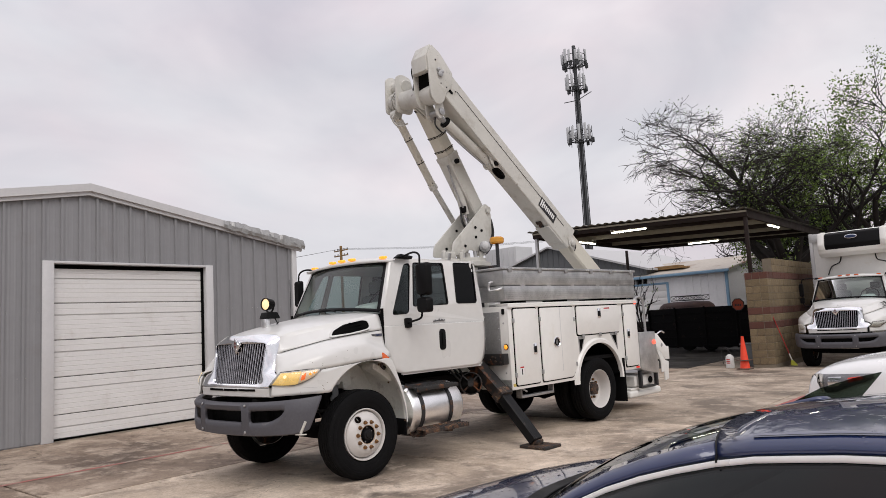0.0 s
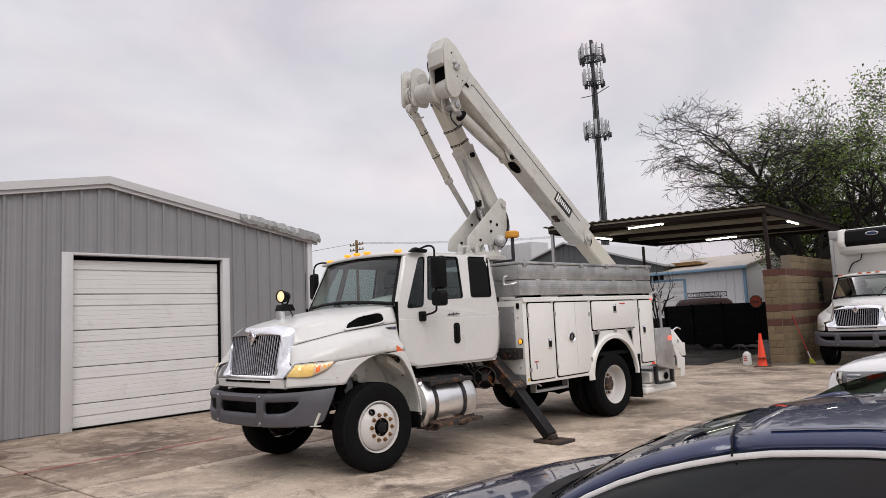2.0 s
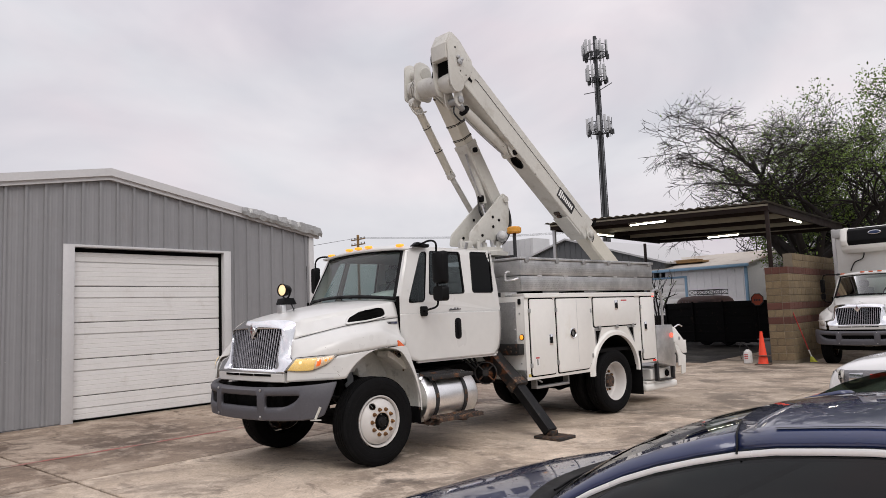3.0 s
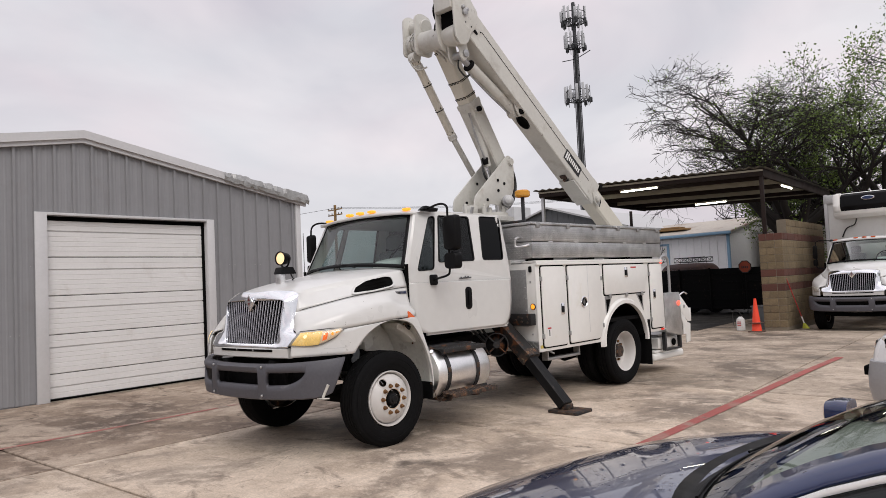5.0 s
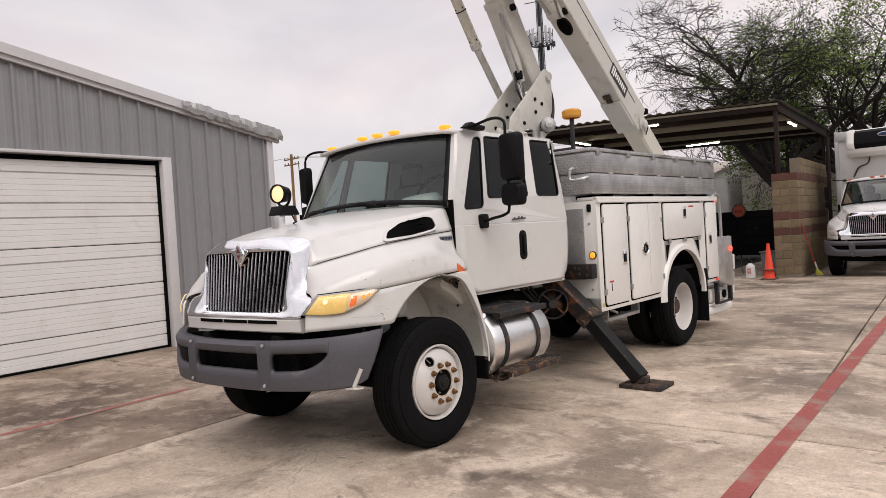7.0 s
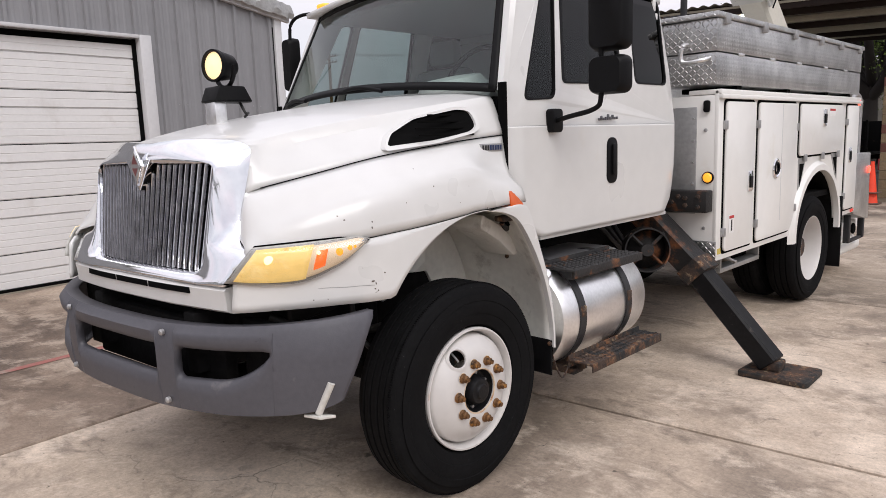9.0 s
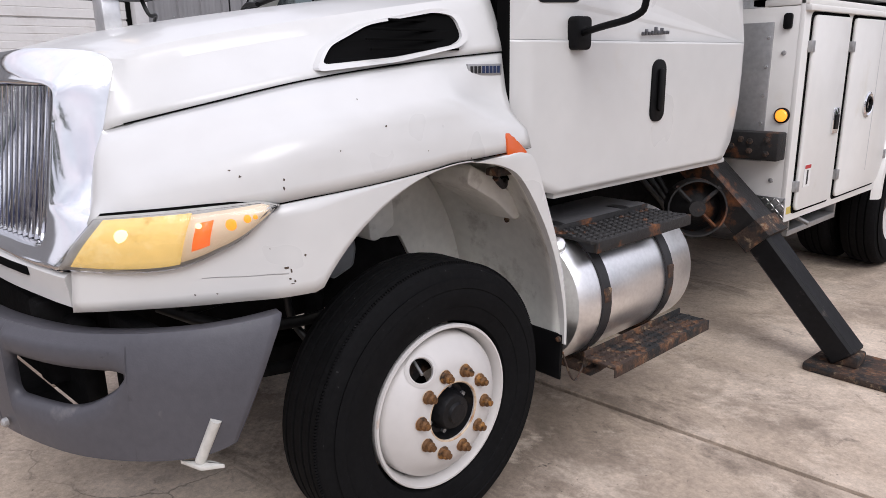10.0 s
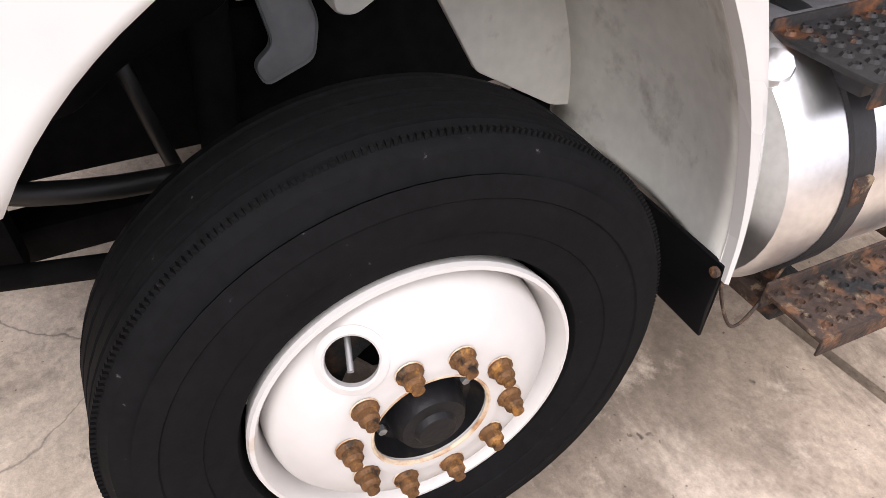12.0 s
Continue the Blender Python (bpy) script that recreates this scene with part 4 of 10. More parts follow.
    for q in (-0.445, 0.445):
        for z in (0.90, 0.625):
            p, d = at(q)
            n = Vector((d.y, -d.x, 0))
            c = Vector((p.x, p.y, z)) + n * 0.004
            lathe("bolt", [(0.013, 0), (0.013, 0.010), (0.008, 0.014), (0.0, 0.015)], c, n, dull_steel, ob, n=12)
    return ob


def tyre(name, c, side, root, width=0.28, r=0.484, steer=True):
    """side: +1 when the outer face looks to +x. The tread is ribbed with grooves cut in."""
    w = width / 2
    prof = [(0.286, -w + 0.035), (0.31, -w + 0.012), (0.40, -w), (0.455, -w + 0.012), (r - 0.018, -w + 0.028), (r - 0.004, -w + 0.05)]
    grooves = (-0.062, -0.022, 0.022, 0.062) if steer else (-0.05, 0.0, 0.05)
    for g in grooves:
        prof += [(r, g - 0.006), (r - 0.014, g - 0.004), (r - 0.014, g + 0.004), (r, g + 0.006)]
    prof += [(r - 0.004, w - 0.05), (r - 0.012, w - 0.033), (r - 0.016, w - 0.030), (r - 0.020, w - 0.024), (r - 0.05, w - 0.013), (r - 0.053, w - 0.015), (0.437, w - 0.006), (0.405, w), (0.402, w - 0.003), (0.385, w + 0.001),
             (0.345, w - 0.007), (0.343, w - 0.010), (0.320, w - 0.013), (0.295, w - 0.022), (0.284, w - 0.05)]
    t = lathe(name, prof, c, (side, 0, 0), rubber, root, "black ribbed tyre", 72, closed=True)
    if steer:
        # fine sipes cut along the ribs' edges, as small raised teeth
        V, F = [], []
        for g, dr, ln, n in ((w - 0.047, 0.0008, 0.0045, 300),):
            for i in range(n):
                a0 = 2 * math.pi * i / n
                b = len(V)
                for a in (a0, a0 + math.pi / n):
                    for rr in (r - 0.008, r + dr):
                        for h in (g - ln, g + ln):
                            V.append((c[0] + side * h, c[1] + rr * math.cos(a), c[2] + rr * math.sin(a)))
                F += [(b + 2, b + 3, b + 7, b + 6), (b, b + 2, b + 6, b + 4), (b + 1, b + 3, b + 7, b + 5), (b, b + 1, b + 3, b + 2), (b + 4, b + 5, b + 7, b + 6)]
        mesh("tread_edge", V, F, rubber, t, "fine cuts along the tread ribs")["kind"] = "stuff"
    return t


def disc_with_holes(prof, c, side, holes, n=120):
    """A turned wheel disc: quads whose middle falls into a hole are left out, and the rim of each hole is bent inwards."""
    verts, faces = [], []
    for r, h in prof:
        for i in range(n):
            a = 2 * math.pi * i / n
            verts.append((c[0] + side * h, c[1] + r * math.cos(a), c[2] + r * math.sin(a)))
    for j in range(len(prof) - 1):
        for i in range(n):
            am, rm = 2 * math.pi * (i + 0.5) / n, (prof[j][0] + prof[j + 1][0]) / 2
            y, z = rm * math.cos(am), rm * math.sin(am)
            if any((y - hy) ** 2 + (z - hz) ** 2 < hr * hr for hy, hz, hr in holes):
                continue
            a, b = j * n + i, j * n + (i + 1) % n
            faces.append((a, b, b + n, a + n))
    used = {}
    for f in faces:
        for v in f:
            used[v] = used.get(v, 0) + 1
    for v, k in used.items():
        if k < 4 and n <= v < len(verts) - n:
            x, y, z = verts[v]
            for hy, hz, hr in holes:
                dy, dz = y - c[1] - hy, z - c[2] - hz
                d = math.hypot(dy, dz)
                if d < hr * 1.35:
                    verts[v] = (x, c[1] + hy + dy / d * hr, c[2] + hz + dz / d * hr)
    return verts, faces


def front_wheel(c, side, root, detail=True):
    t = tyre("tyre", (c[0] - side * 0.058, c[1], c[2]), side, root)
    cx, cy, cz = c
    # rim: lip, barrel and the disc bulging to the outside, past the lip
    lip = [(0.276, 0.035), (0.282, 0.070), (0.279, 0.078), (0.272, 0.079), (0.267, 0.071), (0.262, 0.058), (0.256, 0.028), (0.252, -0.007), (0.252, -0.15)]
    rim = lathe("rim", lip, (c[0] - side * 0.014, c[1], c[2]), (side, 0, 0), wheel_white, t, "white enamelled steel rim", 64)
    face = lambda r: 0.104 - 0.060 * max(0, (r - 0.140) / 0.105) ** 2
    discp = [(0.2525, -0.03), (0.251, 0.012), (0.247, 0.034)] + [(0.243 - 0.0058 * k, face(0.243 - 0.0058 * k)) for k in range(18)] + [(0.135, 0.105), (0.125, 0.107)] + [(0.120 - 0.008 * k, 0.108) for k in range(3)] + [(0.099, 0.102), (0.098, 0.05)]
    hole = (0.203 * math.cos(radians(123)), 0.203 * math.sin(radians(123)), 0.039)
    v, f = disc_with_holes(discp, c, side, [hole])
    mesh("disc", v, f, wheel_white, rim, "white steel disc with rust round the nuts", True)
    tilt = Vector((side, 0.62 * math.cos(radians(123)), 0.62 * math.sin(radians(123)))).normalized()
    hc = Vector((cx + side * (face(0.203) - 0.002), cy + hole[0], cz + hole[1]))
    lathe("hand_hole_rim", [(0.039, -0.012), (0.0395, 0.002), (0.043, 0.005), (0.054, -0.001)], hc, tilt, wheel_white, rim, n=36)
    lathe("brake_drum", [(0.25, -0.14), (0.25, -0.01), (0.12, 0.0)], c, (side, 0, 0), rust_metal, t, "rusty brake drum behind the disc", 40)
    tube("valve_stem", [hc + Vector((side * -0.06, 0.010, 0.022)), hc + Vector((side * -0.03, 0.004, 0.010)), hc + Vector((side * 0.012, -0.006, -0.008))], 0.005, dull_steel, rim, "valve stem", 8)
    lathe("pilot_rust", [(0.104, 0.1075), (0.103, 0.1088), (0.100, 0.1088), (0.097, 0.104)], c, (side, 0, 0), wheel_rust, rim, "rust stained ring round the hub", 48)
    # hub with bearing cap
    hub = lathe("hub", [(0.098, 0.098), (0.094, 0.080), (0.086, 0.066), (0.074, 0.064), (0.067, 0.070), (0.063, 0.098), (0.054, 0.116), (0.036, 0.120), (0.031, 0.130), (0.0, 0.131)], c, (side, 0, 0), hub_black, t, "black greasy hub", 36)
    for i in range(6):
        a = radians(60 * i + 20)
        p = Vector((cx + side * 0.064, cy + 0.079 * math.cos(a), cz + 0.078 * math.sin(a)))
        lathe("hub_bolt", [(0.008, 0), (0.008, 0.012), (0.0, 0.013)], p, (side, 0, 0), dull_steel, hub, n=6)
    for i in range(10):
        a = radians(36 * i - 3.5)
        lathe("nut_stain", [(0.0235, 0.0), (0.0225, 0.0014), (0.015, 0.0016)], (cx + side * 0.1058, cy + 0.138 * math.cos(a), cz + 0.138 * math.sin(a)), (side, 0, 0), wheel_rust, rim, "rust ring under the nut", 16)
        p = Vector((cx + side * 0.106, cy + 0.138 * math.cos(a), cz + 0.138 * math.sin(a)))
        nut = lathe("lug_nut", [(0.0215, 0), (0.0225, 0.005), (0.019, 0.009), (0.0165, 0.011), (0.0165, 0.024), (0.013, 0.028), (0.0105, 0.030), (0.0103, 0.038), (0.0, 0.039)], p, (side, 0, 0), nut_rust, rim, "rusty lug nut", 12)
    return t


def rear_wheel(c, side, root):
    """A pair of tyres; the outer disc is dished far in."""
    t = tyre("tyre", c, side, root, 0.27, steer=False)
    tyre("tyre", (c[0] - side * 0.32, c[1], c[2]), side, root, 0.27, steer=False)
    lip = [(0.298, 0.075), (0.303, 0.105), (0.300, 0.113), (0.292, 0.114), (0.287, 0.105), (0.278, 0.085), (0.268, 0.03), (0.262, -0.02), (0.256, -0.05), (0.235, -0.062), (0.18, -0.058), (0.13, -0.052), (0.1, -0.05)]
    rim = lathe("rim", lip, c, (side, 0, 0), wheel_white, t, "white dished steel rim", 48)
    lathe("hub", [(0.10, -0.06), (0.098, 0.01), (0.085, 0.03), (0.05, 0.034), (0.0, 0.034)], c, (side, 0, 0), rust_metal, t, "rusty axle hub", 28)
    for i in range(10):
        a = radians(36 * i)
        p = Vector((c[0] - side * 0.05, c[1] + 0.143 * math.cos(a), c[2] + 0.143 * math.sin(a)))
        lathe("lug_nut", [(0.02, 0), (0.018, 0.03), (0.0, 0.032)], p, (side, 0, 0), nut_rust, rim, n=8)
    return t


def hood(root, mat, lit=True):
    def swept(u, end, pick, count, fender=True):
        """One cross line: each point starts at its own place behind the surround."""
        row = []
        for q in range(count):
            y = -0.93 + u * (end + 0.93)
            for _ in range(4):
                x, z = pick(y)[q]
                yf = nose_y(x, z, fender)
                y = yf + u * (end - yf)
            x, z = pick(y)[q]
            row.append((x, y, z))
        return row

    us = [(i / 30) ** 1.15 for i in range(31)]
    top = []
    for u in us:
        p = swept(u, 0.426, lambda y: hood_half(y)[0], 10, False)
        top.append([(-x, y, z) for x, y, z in p[:0:-1]] + p)
    # the hood turns in to the chrome surround
    edge = [(0, -0.846, 1.630), (0.165, -0.836, 1.636), (0.33, -0.801, 1.638), (0.47, -0.753, 1.628), (0.55, -0.721, 1.617), (0.575, -0.713, 1.605), (0.592, -0.713, 1.587), (0.606, -0.734, 1.52), (0.615, -0.760, 1.44), (0.620, -0.770, 1.412)]
    edge = [Vector((-x, y, z)) for x, y, z in edge[:0:-1]] + [Vector(e) for e in edge]
    turn = []
    for t in (0.0, 0.12, 0.3, 0.55, 0.8):
        turn.append([a.lerp(Vector(b), t) + Vector((0, -0.022, 0)) * math.sin(math.pi * t) * min(1, (a - Vector(b)).length / 0.08) for a, b in zip(edge, top[2])])
    top = turn + top[2:]
    h = loft("hood", top, mat, root, "white sloping hood", closed=False, caps=False, sharp=28)
    for sx in (1, -1):
        line = [Vector(r[-1] if sx > 0 else r[0]) + Vector((sx * 0.0015, -0.001, -0.002)) for r in top[4:]]
        tube("seam", line, 0.0022, gap_black, h, "dark seam beside the hood", 5, False)
    m = h.modifiers.new("thick", "SOLIDIFY")
    m.thickness, m.offset = 0.01, -1

    def upper(y):
        _, f = hood_half(y)
        return resample(cut_at(f, max(smoothi(y, SPLIT), f[-1][1] + 0.008))[0], 12)

    def lower(y):
        _, f = hood_half(y)
        return resample(cut_at(f, max(smoothi(y, SPLIT), f[-1][1] + 0.008))[1], 8)
    for sx in (1, -1):
        rows, rows2 = [], []
        for k in range(47):
            u = (k / 46) ** 1.1
            rows.append([(sx * x, y, z) for x, y, z in swept(u, 0.418, upper, 12)])
            rows2.append([(sx * x, y, z) for x, y, z in swept(u, 0.13, lower, 8)])
        # the nose of the fender turns in to the surround
        first = [Vector(p) for p in rows[0]]
        rim = [Vector((sx * interp(k / 11, [(0, 0.619), (0.5, 0.632), (0.8, 0.650), (1, 0.760)]), interp(k / 11, [(0, -0.770), (0.8, -0.828), (1, -0.862)]), interp(k / 11, [(0, 1.414), (0.8, 1.245), (1, 1.222)]))) for k in range(12)]
        turn = []
        for t in (0.0, 0.2, 0.45, 0.7, 0.88):
            turn.append([a.lerp(b, t) + Vector((0, -0.030, 0)) * math.sin(math.pi * t) * min(1, (a - b).length / 0.12) for a, b in zip(rim, first)])
        fe = loft("fender", turn + rows, mat, root, "white flared fender with stone chips", closed=False, caps=False, sharp=60)
        lo = loft("fender_skirt", rows2, mat, root, "white lower fender with stone chips", closed=False, caps=False, sharp=28)
        line = [Vector(r[-1]) + Vector((sx * 0.001, 0, -0.002)) for r in rows[9:]]
        tube("seam", line, 0.0013, gap_black, fe, "dark seam along the fender", 5, False)
        for o in (fe, lo):
            m = o.modifiers.new("thick", "SOLIDIFY")
            m.thickness, m.offset = 0.012, -1
        # rear blade of the arch, down behind the wheel
        inner = bend([(0.14, 1.276, 0), (0.25, 1.255, 0), (0.347, 1.204, 0), (0.449, 1.065, 0), (0.525, 0.917, 0), (0.575, 0.762, 0), (0.598, 0.64, 0), (0.602, 0.535, 0)], 5)
        outer = bend([(0.30, 1.288, 0), (0.37, 1.284, 0), (0.425, 1.245, 0), (0.508, 1.050, 0), (0.562, 0.905, 0), (0.598, 0.762, 0), (0.612, 0.64, 0), (0.613, 0.533, 0)], 5)
        rows = []
        for p, q in zip(inner, outer):
            m = p.lerp(q, 0.55)
            rows.append([(sx * 1.095, p.x, p.y), (sx * 1.122, p.x, p.y), (sx * 1.127, m.x, m.y), (sx * 1.120, q.x, q.y), (sx * 1.09, q.x, q.y)])
        loft("fender_blade", rows, mat, root, "white rear edge of the wheel arch", sharp=40)
        # wheel housing: a curtain that is scooped out to the rear between the blade and the inner wall
        rows = []
        for i, p in enumerate(inner):
            k = interp(i / (len(inner) - 1), [(0, 0.3), (0.3, 1.0), (0.7, 0.85), (1, 0.45)])
            rows.append([(sx * x, p.x + d * k, p.y + e * k) for x, d, e in ((0.49, 0.03, 0.0), (0.60, 0.07, 0.01), (0.72, 0.098, 0.02), (0.84, 0.10, 0.02), (0.95, 0.075, 0.015), (1.04, 0.038, 0.006), (1.10, 0.004, 0.002))])
        li = loft("wheel_housing", rows, inner_paint, root, "dirty white inner wheel housing", closed=False, caps=False)
        m = li.modifiers.new("thick", "SOLIDIFY")
        m.thickness, m.offset = 0.006, 0
        prism("inner_wall", smooth_poly([(0.0, 1.30), (0.22, 1.27), (0.37, 1.21), (0.52, 1.06), (0.61, 0.90), (0.66, 0.74), (0.66, 0.60), (0.58, 0.615), (0.38, 0.74), (0.29, 0.92), (0.16, 0.93), (0.08, 1.03)], 0.015), "x", sx * 0.50, sx * 0.535, inner_paint, root, "white inner panel of the wheel housing", 0.005)
        prism("duct", smooth_poly([(-0.16, 1.26), (0.16, 1.28), (0.17, 1.0), (0.09, 0.955), (0.055, 0.965), (0.05, 1.04), (0.02, 1.045), (0.01, 1.01), (-0.10, 1.01)], 0.015), "x", sx * 0.50, sx * 0.66, inner_paint, root, "white moulded duct", 0.012)
        prism("bracket", smooth_poly([(0.30, 1.235), (0.44, 1.17), (0.57, 1.06), (0.565, 1.005), (0.53, 1.0), (0.43, 1.085), (0.28, 1.17)], 0.02), "x", sx * 0.72, sx * 0.93, inner_paint, root, "white moulded bracket", 0.012)
        lathe("bolt", [(0.012, 0), (0.012, 0.006), (0, 0.010)], (sx * 0.85, 0.575, 0.985), (0, -1, 0), rust_metal, root, n=10)
        box("hinge", (sx * 1.03 - 0.03, 0.30, 1.205), (sx * 1.03 + 0.03, 0.41, 1.232), rust_metal, root, "rusty hood latch", 0.006)
        tube("latch_hook", [(sx * 1.03, 0.32, 1.20), (sx * 1.01, 0.38, 1.16), (sx * 0.98, 0.42, 1.17)], 0.012, rust_dark, root, "rusty latch hook", 8)
        prism("mud_flap", smooth_poly([(0.612, 0.565), (0.600, 0.572), (0.588, 0.46), (0.592, 0.39), (0.600, 0.385), (0.606, 0.46)], 0.004), "x", sx * 0.76, sx * 1.112, black_plain, root, "black rubber mud flap", 0.004)
        lathe("bolt", [(0.011, 0), (0.011, 0.008), (0, 0.012)], (sx * 1.105, 0.592, 0.555), (0, -1, 0), rust_metal, root, n=10)
    return h


def grille(root, lit=True):
    """Chrome surround: from the bars' opening a broad shield sweeps back to hood, fender and headlamp."""
    def yy(x, z):
        return -0.93 + 0.03 * (abs(x) / 0.5) ** 2 + 0.14 * (z - 1.12)
    inn = [(0, 1.112), (0.25, 1.112), (0.40, 1.112), (0.462, 1.118), (0.487, 1.135), (0.496, 1.19), (0.503, 1.24), (0.520, 1.40), (0.534, 1.495), (0.527, 1.522), (0.50, 1.534), (0.40, 1.538), (0.25, 1.54), (0.12, 1.54), (0, 1.54)]
    out = [(0, -0.965, 1.075), (0.28, -0.962, 1.075), (0.45, -0.958, 1.075), (0.62, -0.945, 1.075), (0.715, -0.935, 1.085), (0.752, -0.865, 1.20), (0.655, -0.832, 1.236), (0.617, -0.775, 1.40), (0.600, -0.725, 1.56), (0.588, -0.715, 1.592), (0.55, -0.725, 1.615), (0.42, -0.775, 1.633), (0.26, -0.825, 1.638), (0.12, -0.845, 1.632), (0, -0.85, 1.628)]

    def dense(pts):
        """A round-cornered line through matched points, four steps to a stretch."""
        P = [Vector(p) for p in pts]
        P = [Vector((-p.x, p.y, p.z)) for p in P[2:0:-1]] + P + [Vector((-p.x, p.y, p.z)) for p in P[-2:-4:-1]]
        out = []
        for i in range(2, len(P) - 3):
            p0, p1, p2, p3 = P[i - 1], P[i], P[i + 1], P[i + 2]
            h1 = (p2 - p1).length
            m1 = ((p1 - p0) / max(1e-6, (p1 - p0).length) + (p2 - p1) / h1) * 0.5 * h1
            m2 = ((p2 - p1) / h1 + (p3 - p2) / max(1e-6, (p3 - p2).length)) * 0.5 * h1
            for j in range(4):
                t = j / 4
                out.append((2 * t ** 3 - 3 * t * t + 1) * p1 + (t ** 3 - 2 * t * t + t) * m1 + (-2 * t ** 3 + 3 * t * t) * p2 + (t ** 3 - t * t) * m2)
        out.append(P[-3])
        return out + [Vector((-p.x, p.y, p.z)) for p in out[-2:0:-1]]
    li = dense([(x, yy(x, z), z) for x, z in inn])
    lo = dense(out)
    rings = []
    for t, bulge in ((None, 0), (0.0, 0.0), (0.03, -0.010), (0.08, -0.016), (0.2, -0.021), (0.4, -0.022), (0.6, -0.019), (0.8, -0.012), (0.93, -0.005), (1.0, 0.004)):
        ring = []
        for a, b in zip(li, lo):
            ring.append(a + Vector((0, 0.05, 0)) if t is None else a.lerp(b, t) + Vector((0, bulge, 0)))
        rings.append(ring)
    g = loft("grille_surround", rings, chrome, root, "chrome grille surround", closed=True, caps=False, sharp=50)
    box("grille_back", (-0.55, -0.80, 1.09), (0.55, -0.77, 1.54), gap_black, g, "dark radiator screen", 0)
    n = 24
    for i in range(n):
        f = (i + 0.5) / n * 2 - 1
        xt, xb = f * 0.530, f * 0.485
        zt = 1.536 if abs(f) > 0.20 else 1.44 + 0.096 * (abs(f) / 0.20)
        rows = []
        for k in range(5):
            t = k / 4
            x, z = xb + (xt - xb) * t, 1.114 + (zt - 1.114) * t
            y = yy(x, z) + 0.012
            w = 0.0065
            rows.append([(x - w, y + 0.017, z), (x - w, y + 0.006, z), (x - w * 0.45, y - 0.006, z), (x + w * 0.45, y - 0.006, z), (x + w, y + 0.006, z), (x + w, y + 0.017, z)])
        loft("bar", rows, bar_chrome, g, sharp=30)
    # diamond badge in its V-shaped seat
    y0 = yy(0, 1.52) - 0.004
    seat = prism("badge_seat", [(0, 1.425), (0.112, 1.560), (-0.112, 1.560)], "y", y0 - 0.021, y0 + 0.02, chrome, g, bevel=0.006)
    prism("badge", [(0, 1.448), (0.058, 1.532), (0, 1.618), (-0.058, 1.532)], "y", y0 - 0.030, y0 - 0.0205, chrome, g, "chrome diamond badge", 0.002)
    prism("badge_inlay", [(0, 1.470), (0.042, 1.532), (0, 1.596), (-0.042, 1.532)], "y", y0 - 0.0312, y0 - 0.0295, dull_steel, g, "grey diamond inlay")
    prism("badge_inlay", [(0, 1.490), (0.026, 1.524), (-0.026, 1.524)], "y", y0 - 0.0320, y0 - 0.0311, badge_red, g, "red inlay")
    prism("badge_inlay", [(0, 1.578), (-0.026, 1.541), (0.026, 1.541)], "y", y0 - 0.0320, y0 - 0.0311, badge_red, g, "red inlay")
    return g


def fascia(root, mat):
    """White strip under the grille, with a slot, running round into the fenders."""
    plan = bend([(0, -0.972, 0), (0.3, -0.968, 0), (0.5, -0.955, 0), (0.62, -0.945, 0), (0.70, -0.935, 0)], 6)
    line = [Vector((-p.x, p.y, 0)) for p in plan[:0:-1]] + plan
    rows = []
    for p in line:
        k = abs(p.x)
        zt = 1.073
        zb = 0.972
        rows.append([(p.x, p.y + 0.06, zt), (p.x, p.y + 0.012, zt), (p.x, p.y, zt - 0.012), (p.x, p.y + 0.005, (zt + zb) / 2), (p.x, p.y + 0.006, zb + 0.01), (p.x, p.y + 0.02, zb), (p.x, p.y + 0.06, zb)])
    f = loft("nose_panel", rows, mat, root, "white nose panel under the grille", sharp=30)
    for x0, x1 in ((-0.475, -0.16), (-0.145, 0.145), (0.16, 0.475)):
        rows = []
        for i in range(7):
            x = x0 + (x1 - x0) * i / 6
            y = min(line, key=lambda p: abs(p.x - x)).y - 0.001
            rows.append([(x, y - 0.001, 1.060), (x, y - 0.001, 1.036), (x, y + 0.02, 1.036), (x, y + 0.02, 1.060)])
        loft("slot", rows, gap_black, f, "dark cooling slot", smooth=False)
    return f


